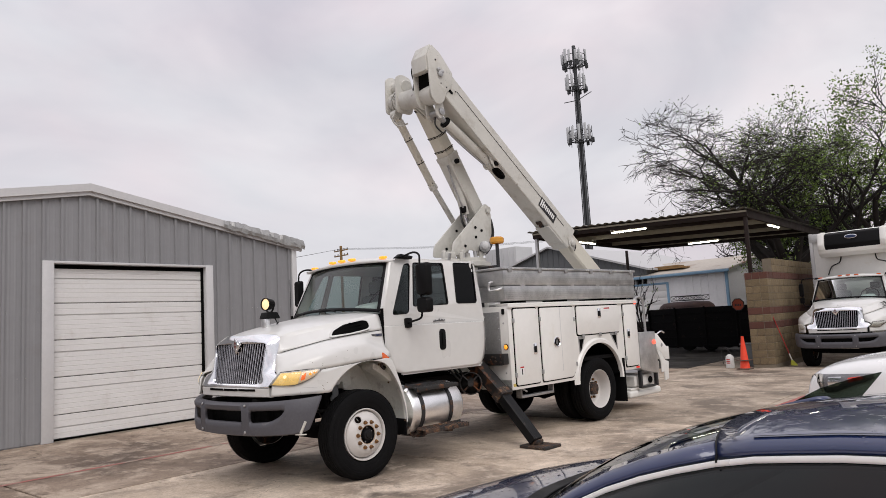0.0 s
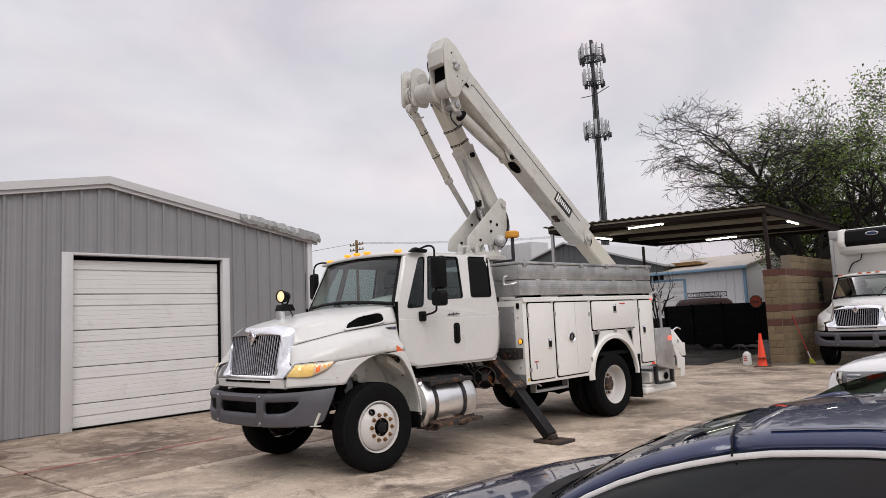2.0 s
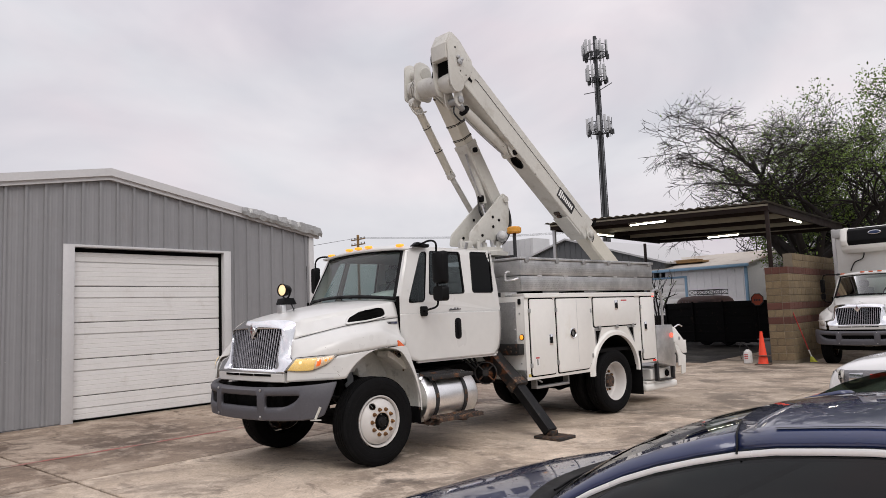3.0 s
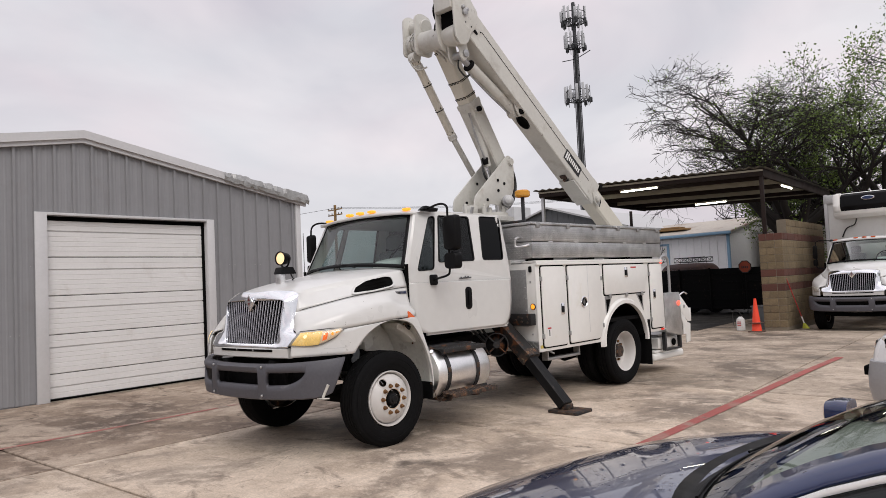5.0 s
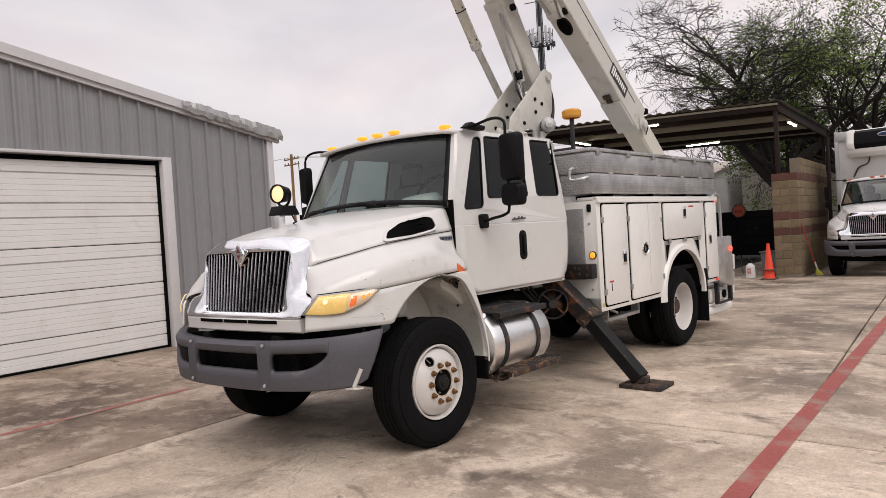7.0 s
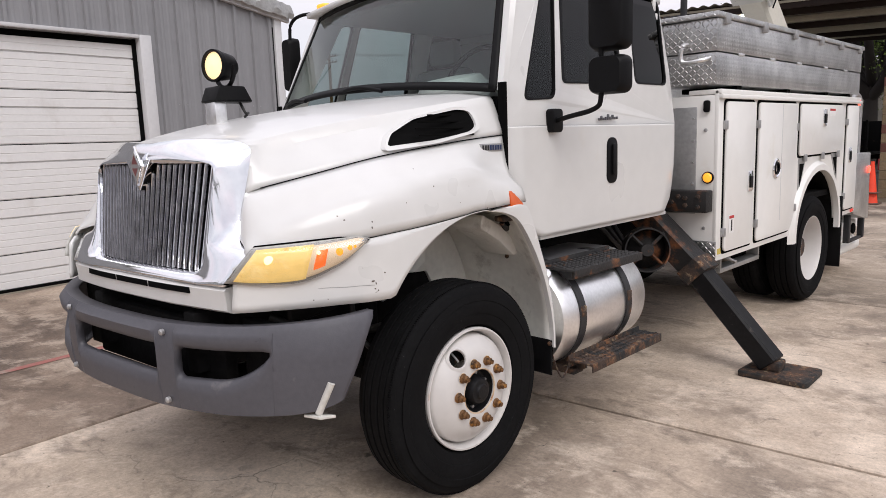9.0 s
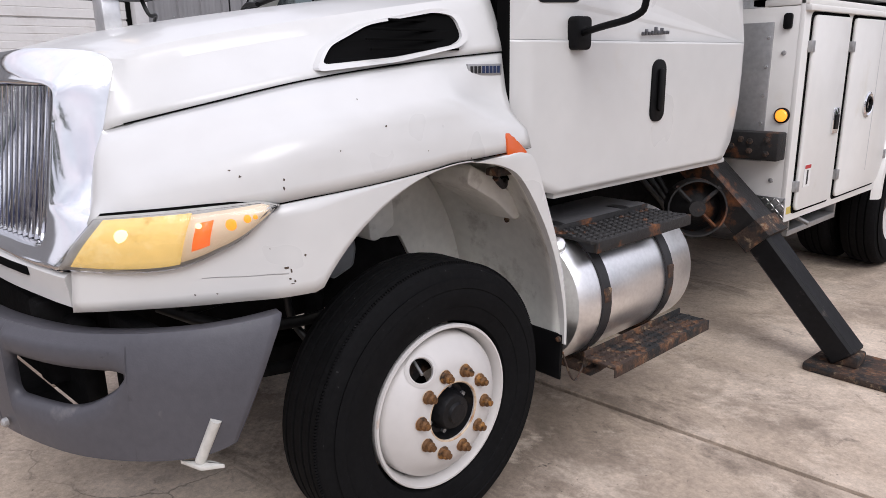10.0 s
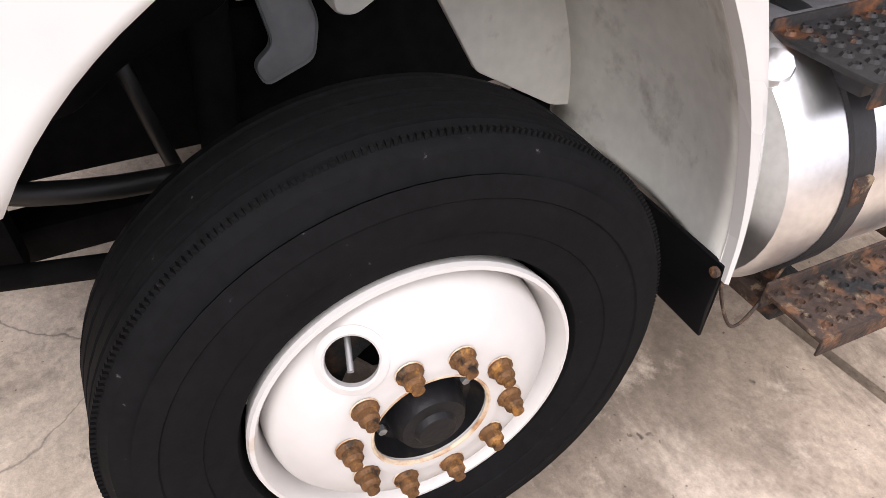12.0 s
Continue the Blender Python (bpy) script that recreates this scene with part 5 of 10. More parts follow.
def headlamp(root, sx, lit):
    n = 22
    LX = [(-0.962, 0.738), (-0.90, 0.79), (-0.86, 0.83), (-0.748, 0.925), (-0.62, 1.008), (-0.514, 1.068)]

    def edge(i):
        """Upper and lower rim of the lamp as (y, z)."""
        t = i / n
        top = (-0.870 + 0.352 * t, 1.228 + 0.020 * t - 0.012 * max(0, t - 0.9) * 10)
        bot = (-0.955 + 0.440 * t, 1.100 - 0.018 * math.sin(math.pi * min(1, t * 1.5)) + 0.138 * max(0, (t - 0.42) / 0.58) ** 2.3)
        return top, (bot[0], min(bot[1], top[1] - 0.003))

    def strip(name, i0, i1, off, shrink, mat, parent, label=""):
        rows = []
        for i in range(i0, i1 + 1):
            top, bot = edge(i)
            row = []
            for k in range(7):
                f = 0.5 + (k / 6 - 0.5) * shrink
                y, z = bot[0] + (top[0] - bot[0]) * f, bot[1] + (top[1] - bot[1]) * f
                bulge = off + 0.012 * math.sin(math.pi * k / 6)
                row.append((sx * (smoothi(y, LX) - 0.006 * f + bulge), y - bulge * 0.8, z))
            rows.append(row)
        ob = loft(name, rows, mat, parent, label, closed=False, caps=False, sharp=60)
        so = ob.modifiers.new("thick", "SOLIDIFY")
        so.thickness, so.offset = 0.004, -1
        return ob
    h = strip("headlamp", 0, n, 0.006, 1.0, lamp_rim, root, "oblong headlamp with yellowed lens")
    if sx > 0:
        strip("seal", 0, n, 0.002, 1.09, gap_black, h, "dark rubber seal")
    strip("lamp_bowl", 1, 11, 0.012 if sx > 0 else 0.016, 0.86 if sx > 0 else 0.98, lamp_bowl if lit else clear_dull, h, "warm lit lamp bowl" if lit else "clear lamp bowl")
    strip("side_lens", 11, 21, 0.011, 0.80, amber_pale if lit else clear_dull, h, "pale clear side lens")
    strip("turn_lens", 12, 14, 0.014, 0.62, orange_lit if lit else clear_dull, h, "orange turn lens")
    if sx > 0:
        strip("cover", 0, n, 0.021, 0.95, clear_glass, h, "clear yellowed cover")
    if lit:
        for i, z, r, mat in ((16, 0.55, 0.016, amber_lit), (18, 0.55, 0.011, amber_lit), (19, 0.5, 0.007, amber_lit), (4, 0.62, 0.020, lamp_core), (12, 0.7, 0.008, lamp_core)):
            top, bot = edge(i)
            y, zz = bot[0] + (top[0] - bot[0]) * z, bot[1] + (top[1] - bot[1]) * z
            lathe("bulb", [(r, 0), (r * 0.8, 0.004), (0, 0.006)], (sx * (smoothi(y, LX) + 0.020), y - 0.012, zz), (sx, -0.7, 0), mat, h, n=14)
    return h


lamp_bowl = material("yellowed_lamp_bowl", (0.80, 0.56, 0.20), 0.25, var=0.12, scale=9, fine=40, coat=0.6, spots=[((0.90, 0.76, 0.45), 8, 0.50, 0.62), ((0.50, 0.25, 0.04), 13, 0.58, 0.72)])
lamp_bowl.node_tree.nodes["Principled BSDF"].inputs["Emission Color"].default_value = (1.0, 0.66, 0.20, 1)
lamp_bowl.node_tree.nodes["Principled BSDF"].inputs["Emission Strength"].default_value = 0.55
lamp_core = lamp_glow("lamp_filament_glow", (1.0, 0.80, 0.42), 1.3, (0.9, 0.8, 0.5))
lamp_rim = material("grey_lamp_rim", (0.46, 0.45, 0.42), 0.45, var=0.15, scale=10, fine=60)
orange_lit = lamp_glow("orange_lit_lens", (1.0, 0.14, 0.03), 0.70, (0.85, 0.25, 0.04))
amber_pale = lamp_glow("pale_amber_lens", (1.0, 0.66, 0.36), 0.25, (0.88, 0.76, 0.60))
clear_dull = material("clear_lamp_reflector", (0.62, 0.60, 0.54), 0.2, 0.1, var=0.1, scale=20)


def cab(root, mat, y_back, lit=True, mirrors=True):
    """Cab shell with real windows, glass, seats and dashboard."""
    yb = y_back

    def side_x(z):
        return 0.985 - 0.03 * max(0, 1.57 - z) ** 2 - max(0, z - 1.70) * 0.155 - max(0, z - 2.30) * 0.15

    for sx in (1, -1):
        def place(y, z, d, sx=sx):
            return (sx * (side_x(z) - d - 0.03 * (max(0, y - yb + 0.03) / 0.066) ** 2), y, z)
        rows = []
        # lower skin as strips so that it can curve
        zs = [1.082, 1.10, 1.16, 1.25, 1.38, 1.50, 1.56, 1.60, 1.64, 1.650]
        for z in zs:
            y0 = interp(z, [(1.08, 0.72), (1.13, 0.50), (1.20, 0.435), (1.7, 0.435)])
            y1 = interp(z, [(1.08, yb - 0.10), (1.13, yb - 0.02), (1.3, yb + 0.03), (1.45, yb + 0.04), (1.70, yb + 0.036)])
            rows.append([(sx * (side_x(z) - (0.03 if j == 9 else 0.0)), y0 + (y1 - y0) * t, z) for j, t in enumerate((0, 0.08, 0.2, 0.35, 0.5, 0.65, 0.8, 0.9, 0.96, 1.0))])
        ls = loft("side_skin", rows, mat, root, "white door and cab side", closed=False, caps=False, sharp=50)
        so = ls.modifiers.new("thick", "SOLIDIFY")
        so.thickness, so.offset = 0.04, -1
        up = [(0.435, 1.6512), (yb, 1.6512), (yb + 0.018, 1.6512), (yb + 0.036, 1.6512), (yb + 0.036, 2.0), (yb + 0.036, 2.40), (yb + 0.018, 2.45), (yb + 0.0, 2.475), (0.80, 2.475), (0.70, 2.42), (0.45, 1.83)]
        vent = smooth_poly([(0.575, 1.775), (0.845, 1.787), (1.000, 2.425), (0.885, 2.405)], 0.05)
        doorw = smooth_poly([(0.925, 1.87), (1.55, 1.885), (1.58, 2.435), (1.045, 2.43)], 0.04)
        holes = [vent, doorw]
        if yb > 1.8:
            holes.append(smooth_poly([(1.69, 1.892), (2.09, 1.892), (2.155, 2.445), (1.765, 2.445)], 0.05))
        sheet("upper_side", up, holes, place, 0.03, mat, root)
        for i, hl in enumerate(holes):
            cy, cz = sum(p[0] for p in hl) / len(hl), sum(p[1] for p in hl) / len(hl)
            rim = [(cy + (p - cy) * 1.0, cz + (q - cz) * 1.0) for p, q in hl]
            inn = [(cy + (p - cy) * 0.93, cz + (q - cz) * 0.965) for p, q in hl]
            sheet("window_seal", rim, [inn], lambda y, z, d, sx=sx: (sx * (side_x(z) + 0.003 - d), y, z), 0.018, black_plain, root, "black rubber window seal")
            wp = sheet("window_pane", [(cy + (p - cy) * 0.95, cz + (q - cz) * 0.975) for p, q in hl], [], lambda y, z, d, sx=sx: (sx * (side_x(z) - 0.008 - d), y, z), 0.004, side_glass if i == 2 else door_glass, root, "smoked side window")
            wp.visible_shadow = False
        # door shut lines
        box("door_gap", (sx * 0.972 - 0.03, 0.420, 1.17), (sx * 0.972 + 0.0135, 0.436, 1.86), gap_black, root, "dark shut line of the door", 0)
        # handle
        hd = prism("door_handle", rounded(1.325, 1.315, 1.435, 1.578, 0.045), "x", sx * 0.975, sx * 0.992, black_plain, root, "black door handle", 0.004)
        prism("grip", rounded(1.366, 1.36, 1.400, 1.54, 0.015), "x", sx * 0.9925, sx * 1.006, black_plain, hd, bevel=0.004)
        # maker's script on the door, as plain strokes
        rnd = random.Random(4)
        for k in range(9):
            y = 1.235 + k * 0.0235
            h = (0.012, 0.02, 0.012, 0.014, 0.026, 0.014, 0.022, 0.012, 0.012)[k]
            box("badge_stroke", (sx * side_x(1.68) - 0.003, y, 1.673 + 0.001 * k), (sx * side_x(1.68) + 0.004, y + 0.019, 1.673 + 0.001 * k + h * 1.25), badge_steel, root, "grey script as strokes", 0.002)
        # dark scuff strip under the sill
        box("sill", (sx * 0.94 - 0.02, 0.72, 1.058), (sx * 0.94 + 0.02, yb - 0.08, 1.084), mat, root, "white sill", 0.006)
    # front screen surround and glass
    def screen(x, t):
        """t: 0 at the bottom, 1 at the top"""
        w = 0.93 + (0.80 - 0.93) * t
        f = 1 - (x / w) ** 2
        return (x, 0.42 - 0.16 * f + (0.25 + 0.07 * f) * t, 1.825 + 0.055 * f + (0.60 - 0.035 * f + 0.02 * f) * t)
    rows = []
    for k in range(8):
        t = k / 7
        w = 0.93 + (0.80 - 0.93) * t
        rows.append([screen(-w + 2 * w * i / 20, t) for i in range(21)])
    gl = loft("windscreen", rows, screen_glass, root, "tinted curved windscreen", closed=False, caps=False, sharp=80)
    gl.visible_shadow = False
    def band(pairs, name, label, mat_, off=0.004):
        rows = []
        for (xa, ta), (xb, tb) in pairs:
            a, b = Vector(screen(xa, ta)), Vector(screen(xb, tb))
            o = Vector((0, -off, off * 0.4))
            rows.append([a + o, b + o])
        ob = loft(name, rows, mat_, root, label, closed=False, caps=False, sharp=80)
        so = ob.modifiers.new("thick", "SOLIDIFY")
        so.thickness = 0.008
    N = 20
    band([((-0.93 + 1.86 * i / N, -0.015), (-0.925 + 1.85 * i / N, 0.05)) for i in range(N + 1)], "screen_seal", "black windscreen seal", black_plain)
    band([((-0.80 + 1.6 * i / N, 1.015), (-0.803 + 1.606 * i / N, 0.955)) for i in range(N + 1)], "screen_seal", "black windscreen seal", black_plain)
    for sx in (1, -1):
        band([((sx * (0.935 - 0.132 * i / N), i / N), (sx * (0.895 - 0.128 * i / N), i / N)) for i in range(N + 1)], "screen_seal", "black windscreen seal", black_plain)
        # white pillar
        rows = []
        for i in range(9):
            t = i / 8
            a = Vector(screen(sx * (0.935 - 0.13 * t), t))
            z = a.z
            yr = interp(z, [(1.70, 0.44), (1.83, 0.455), (2.42, 0.68), (2.48, 0.78)])
            b = Vector((sx * (side_x(z)), yr + 0.01, z))
            rows.append([a, a.lerp(b, 0.5) + Vector((sx * 0.012, -0.012, 0)), b, b + Vector((-sx * 0.03, 0.01, 0)), a + Vector((-sx * 0.005, 0.03, 0))])
        loft("pillar", rows, mat, root, "white windscreen pillar", sharp=50)
    # roof
    rows = []
    for k in range(13):
        t = k / 12
        y = 0.60 + (yb + 0.03 - 0.60) * t
        lift = interp(t, [(0, 0.0), (0.06, 0.045), (0.14, 0.068), (0.5, 0.085), (0.92, 0.06), (1, 0.0)])
        row = []
        for i in range(21):
            x = -0.845 + 1.69 * i / 20
            f = 1 - abs(x / 0.845) ** 3.2
            row.append((x, y - 0.07 * (1 - (x / 0.85) ** 2) * (1 - t), 2.455 + 0.022 * (1 - (x / 0.85) ** 2) * (1 - t) + lift * f))
        rows.append(row)
    rf = loft("roof", rows, mat, root, "white cab roof", closed=False, caps=False, sharp=60)
    so = rf.modifiers.new("thick", "SOLIDIFY")
    so.thickness, so.offset = 0.03, -1
    for x in (-0.21, 0.0, 0.21, -0.74, 0.74):
        y = 0.60 + 0.10 * (abs(x) / 0.8) ** 2 - 0.015
        z = 2.505 - 0.03 * (abs(x) / 0.8) ** 2
        l = prism("marker_lamp", [(x + 0.055 * math.cos(a) * abs(math.cos(a)) ** -0.3 if abs(math.cos(a)) > 1e-6 else x, y + 0.042 * math.sin(a)) for a in [2 * math.pi * i / 16 for i in range(16)]], "z", z, z + 0.03, amber_lit if lit else orange_lens, root, "amber roof marker lamp", 0.010)
    # back wall, floor, headliner
    box("back_wall", (-0.93, yb - 0.06, 1.08), (0.93, yb - 0.02, 1.88), mat, root, "white cab rear wall", 0.01)
    box("back_wall", (-0.86, yb - 0.09, 2.36), (0.86, yb - 0.05, 2.47), mat, root, "white cab rear wall", 0.01)
    for sx in (1, -1):
        box("back_wall", (sx * 0.62 - 0.25, yb - 0.075, 1.88), (sx * 0.62 + 0.25, yb - 0.035, 2.36), mat, root, "white cab rear wall", 0.01)
    box("cab_floor", (-0.93, 0.72, 1.09), (0.93, yb - 0.06, 1.14), dash_grey, root, "dark cab floor", 0.01)
    for sx in (1, -1):
        box("door_card", (sx * 0.915 - 0.015, 0.50, 1.15), (sx * 0.915 + 0.015, yb - 0.1, 1.755), seat_grey, root, "dark grey door lining", 0.01)
    box("firewall", (-0.90, 0.46, 1.22), (0.90, 0.50, 1.80), black_plain, root, "dark bulkhead", 0.01)
    box("headliner", (-0.82, 0.72, 2.40), (0.82, yb - 0.1, 2.43), dash_grey, root, "grey headliner", 0.01)
    dash = prism("dashboard", smooth_poly([(0.47, 1.80), (0.50, 1.845), (0.64, 1.86), (0.72, 1.80), (0.70, 1.50), (0.50, 1.45)], 0.03), "x", -0.84, 0.84, dash_grey, root, "grey dashboard", 0.01)
    lathe("instrument_cowl", [(0.20, -0.08), (0.20, 0.0), (0.16, 0.05), (0.0, 0.06)], (0.42, 0.66, 1.885), (0, -0.2, 1), cowl_grey, root, "pale grey instrument cowl", 24)
    wheel = []
    for i in range(33):
        a = 2 * math.pi * i / 32
        wheel.append(Vector((0.42 + 0.225 * math.cos(a), 0.84 + 0.10 * math.sin(a), 1.92 + 0.20 * math.sin(a))))
    tube("steering_wheel", wheel, 0.016, black_plain, root, "black steering wheel", 8, False)
    for x in (0.42, -0.45):
        s = box("seat", (x - 0.25, 1.0, 1.40), (x + 0.25, 1.48, 1.55), seat_grey, root, "grey cloth seat", 0.05)
        box("seat_back", (x - 0.25, 1.42, 1.52), (x + 0.25, 1.56, 2.10), seat_grey, s, "grey seat back", 0.05)
        box("headrest", (x - 0.13, 1.45, 2.12), (x + 0.13, 1.55, 2.30), seat_grey, s, "grey headrest", 0.04)
    # wipers
    for x0, x1 in ((0.30, -0.02), (-0.42, -0.78)):
        a, b = Vector(screen(x0, -0.02)) + Vector((0, -0.03, 0.0)), Vector(screen(x1, 0.01)) + Vector((0, -0.02, 0.004))
        tube("wiper", [a, a.lerp(b, 0.5) + Vector((0, -0.01, 0.015)), b], [0.012] * 11, black_plain, root, "black wiper", 6)
    if mirrors:
        for sx in (1, -1):
            mirror(root, sx, side_x)


door_glass = glass("door_window_glass", (0.42, 0.46, 0.46))


def mirror(root, sx, side_x):
    X = sx * 1.30
    arm = tube("mirror_arm", [(sx * 0.99, 0.80, 1.67), (sx * 1.10, 0.78, 1.69), (sx * 1.26, 0.765, 1.72), (X, 0.76, 1.78), (X, 0.76, 2.0), (X, 0.76, 2.35), (X * 0.985, 0.77, 2.475), (sx * 1.15, 0.79, 2.515), (sx * 0.93, 0.83, 2.49)], 0.0125, black_plain, root, "black mirror arm", 10, k=4)
    prism("arm_base", rounded(0.755, 1.615, 0.85, 1.735, 0.02), "x", sx * 0.975, sx * 1.02, black_plain, arm, bevel=0.008)
    prism("arm_base", smooth_poly([(0.72, 2.47), (0.98, 2.46), (1.0, 2.50), (0.80, 2.525)], 0.015), "x", sx * 0.86, sx * 0.93, black_plain, arm, bevel=0.008)
    for z0, z1, d in ((1.985, 2.375, 0.07), (1.785, 1.965, 0.085)):
        rows = []
        for y, k in ((0.735, 0.82), (0.75, 0.94), (0.79, 1.0), (0.825, 0.985)):
            w, h = (0.10 if sx > 0 else 0.055) * k, (z1 - z0) / 2 * (0.5 + 0.5 * k) if k < 0.9 else (z1 - z0) / 2 * k
            rows.append([(X + sx * 0.03 + p, y, (z0 + z1) / 2 + q) for p, q in rounded(-w, -h, w, h, min(0.04, w * 0.7))])
        hs = loft("mirror_housing", rows, black_plain, arm, "black mirror housing", sharp=50)
        w, h = (0.085 if sx > 0 else 0.045), (z1 - z0) / 2 - 0.02
        prism("mirror_glass", [(X + sx * 0.03 + p, (z0 + z1) / 2 + q) for p, q in rounded(-w, -h, w, h, 0.03)], "y", 0.8255, 0.829, chrome, hs, "mirror glass")


def hood_extras(root, lit):
    """Air vents, marker lamps, engine badge and seams of the hood."""
    for sx in (1, -1):
        outline = smooth_poly([(-0.25, 1.577), (-0.19, 1.63), (-0.04, 1.695), (0.18, 1.735), (0.245, 1.725), (0.245, 1.655), (0.20, 1.632), (-0.02, 1.597)], 0.025)

        def skin(y, z):
            p, _ = hood_half(y)
            best = 0.0
            for (xa, za), (xb, zb) in zip(p, p[1:]):
                if zb <= z <= za:
                    best = xa + (xb - xa) * (za - z) / max(1e-6, za - zb)
            return best or p[-1][0]

        def place(y, z, d, sx=sx):
            return (sx * (skin(y, z) + 0.030 - d), y, z)
        cy, cz = 0.02, 1.665
        big = [(cy + (y - cy) * 1.10, cz + (z - cz) * 1.22) for y, z in outline]
        sheet("vent_surround", big, [outline], place, 0.03, white_paint, root, "raised white vent surround")
        v = sheet("hood_vent", outline, [], lambda y, z, d, sx=sx: (sx * (skin(y, z) + 0.018 - d), y, z), 0.004, gap_black, root, "dark hood air vent")
        for k in range(4):
            z = 1.615 + k * 0.03
            y0 = interp(z, [(1.60, -0.22), (1.635, -0.18), (1.70, -0.02), (1.73, 0.12)])
            box("vent_slat", (sx * (skin(0.12, z) + 0.016) - 0.004, max(y0, -0.12), z), (sx * (skin(0.12, z) + 0.016) + 0.006, 0.23, z + 0.007), gap_black, v, "black slat", 0.001)
        # side marker at the fender's tail
        rows = []
        for y, w in ((0.282, 0.046), (0.286, 0.052), (0.305, 0.051), (0.330, 0.043), (0.355, 0.030), (0.378, 0.014), (0.390, 0.003)):
            xo = outline_x(y)
            rows.append([(sx * (xo - 0.05), y, 1.283), (sx * (xo + 0.010), y, 1.283), (sx * (xo + 0.006), y, 1.283 + w), (sx * (xo - 0.012), y, 1.283 + w * 1.6), (sx * (xo - 0.05), y, 1.283 + w * 1.6)])
        loft("marker_lamp", rows, orange_lens, root, "orange side marker lamp", sharp=50)
        # engine badge
        bd = box("engine_badge", (sx * 0.962 - 0.003, 0.245, 1.535), (sx * 0.975 + 0.003, 0.405, 1.572), dull_steel, root, "small chrome engine badge with blue letters as bars", 0.003)
        for k in range(8):
            y = 0.256 + k * 0.018
            box("badge_stroke", (sx * 0.977 - 0.002, y, 1.542), (sx * 0.977 + 0.0025, y + 0.012, 1.565), ink_blue if k > 2 else ink_black, bd, bevel=0)


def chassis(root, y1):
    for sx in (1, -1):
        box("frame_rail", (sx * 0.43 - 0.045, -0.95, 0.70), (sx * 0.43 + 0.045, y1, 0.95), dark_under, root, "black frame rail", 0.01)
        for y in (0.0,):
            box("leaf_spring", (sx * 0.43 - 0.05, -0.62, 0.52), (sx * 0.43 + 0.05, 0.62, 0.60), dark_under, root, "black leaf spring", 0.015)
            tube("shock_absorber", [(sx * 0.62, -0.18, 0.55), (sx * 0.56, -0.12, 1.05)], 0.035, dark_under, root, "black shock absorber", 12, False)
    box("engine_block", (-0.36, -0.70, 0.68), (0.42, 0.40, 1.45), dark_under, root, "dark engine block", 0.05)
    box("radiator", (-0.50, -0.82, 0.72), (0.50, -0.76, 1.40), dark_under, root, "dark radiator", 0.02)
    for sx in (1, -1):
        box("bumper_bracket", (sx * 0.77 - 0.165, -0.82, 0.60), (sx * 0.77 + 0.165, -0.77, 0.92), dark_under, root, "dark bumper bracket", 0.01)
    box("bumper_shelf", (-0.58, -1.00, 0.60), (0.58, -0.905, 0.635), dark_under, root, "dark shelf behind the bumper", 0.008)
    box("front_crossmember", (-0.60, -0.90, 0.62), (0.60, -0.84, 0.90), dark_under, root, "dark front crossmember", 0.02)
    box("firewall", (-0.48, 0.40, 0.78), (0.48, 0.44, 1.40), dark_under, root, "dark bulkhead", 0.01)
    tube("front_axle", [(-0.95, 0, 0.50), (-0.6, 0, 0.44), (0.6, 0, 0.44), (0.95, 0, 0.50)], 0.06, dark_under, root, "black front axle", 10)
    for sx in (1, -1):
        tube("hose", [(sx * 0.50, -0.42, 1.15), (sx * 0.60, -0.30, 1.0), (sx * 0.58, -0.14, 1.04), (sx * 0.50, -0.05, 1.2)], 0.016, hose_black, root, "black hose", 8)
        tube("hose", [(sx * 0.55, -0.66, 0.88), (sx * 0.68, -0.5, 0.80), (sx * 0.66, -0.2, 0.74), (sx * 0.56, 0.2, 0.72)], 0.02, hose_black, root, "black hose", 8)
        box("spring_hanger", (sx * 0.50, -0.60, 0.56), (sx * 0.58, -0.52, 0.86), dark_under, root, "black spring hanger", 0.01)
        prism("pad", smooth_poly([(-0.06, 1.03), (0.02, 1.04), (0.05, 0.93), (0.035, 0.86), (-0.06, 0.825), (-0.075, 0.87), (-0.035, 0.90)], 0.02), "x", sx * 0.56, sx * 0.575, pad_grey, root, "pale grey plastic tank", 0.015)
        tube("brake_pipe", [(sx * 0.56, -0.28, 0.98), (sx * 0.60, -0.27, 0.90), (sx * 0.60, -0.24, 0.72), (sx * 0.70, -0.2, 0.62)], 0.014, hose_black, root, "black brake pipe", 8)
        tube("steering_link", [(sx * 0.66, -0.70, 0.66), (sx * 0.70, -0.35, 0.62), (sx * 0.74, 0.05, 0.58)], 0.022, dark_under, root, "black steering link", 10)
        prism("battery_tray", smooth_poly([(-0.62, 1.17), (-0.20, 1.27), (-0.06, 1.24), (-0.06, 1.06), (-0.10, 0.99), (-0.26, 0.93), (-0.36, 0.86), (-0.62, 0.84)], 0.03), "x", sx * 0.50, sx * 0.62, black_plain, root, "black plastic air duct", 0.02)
    return


pad_grey = material("pale_grey_plastic", (0.30, 0.31, 0.32), 0.45, var=0.12, scale=6, fine=40)
chip_dark = material("bare_primer_chip", (0.075, 0.055, 0.042), 0.8, var=0.4, scale=60, fine=200)


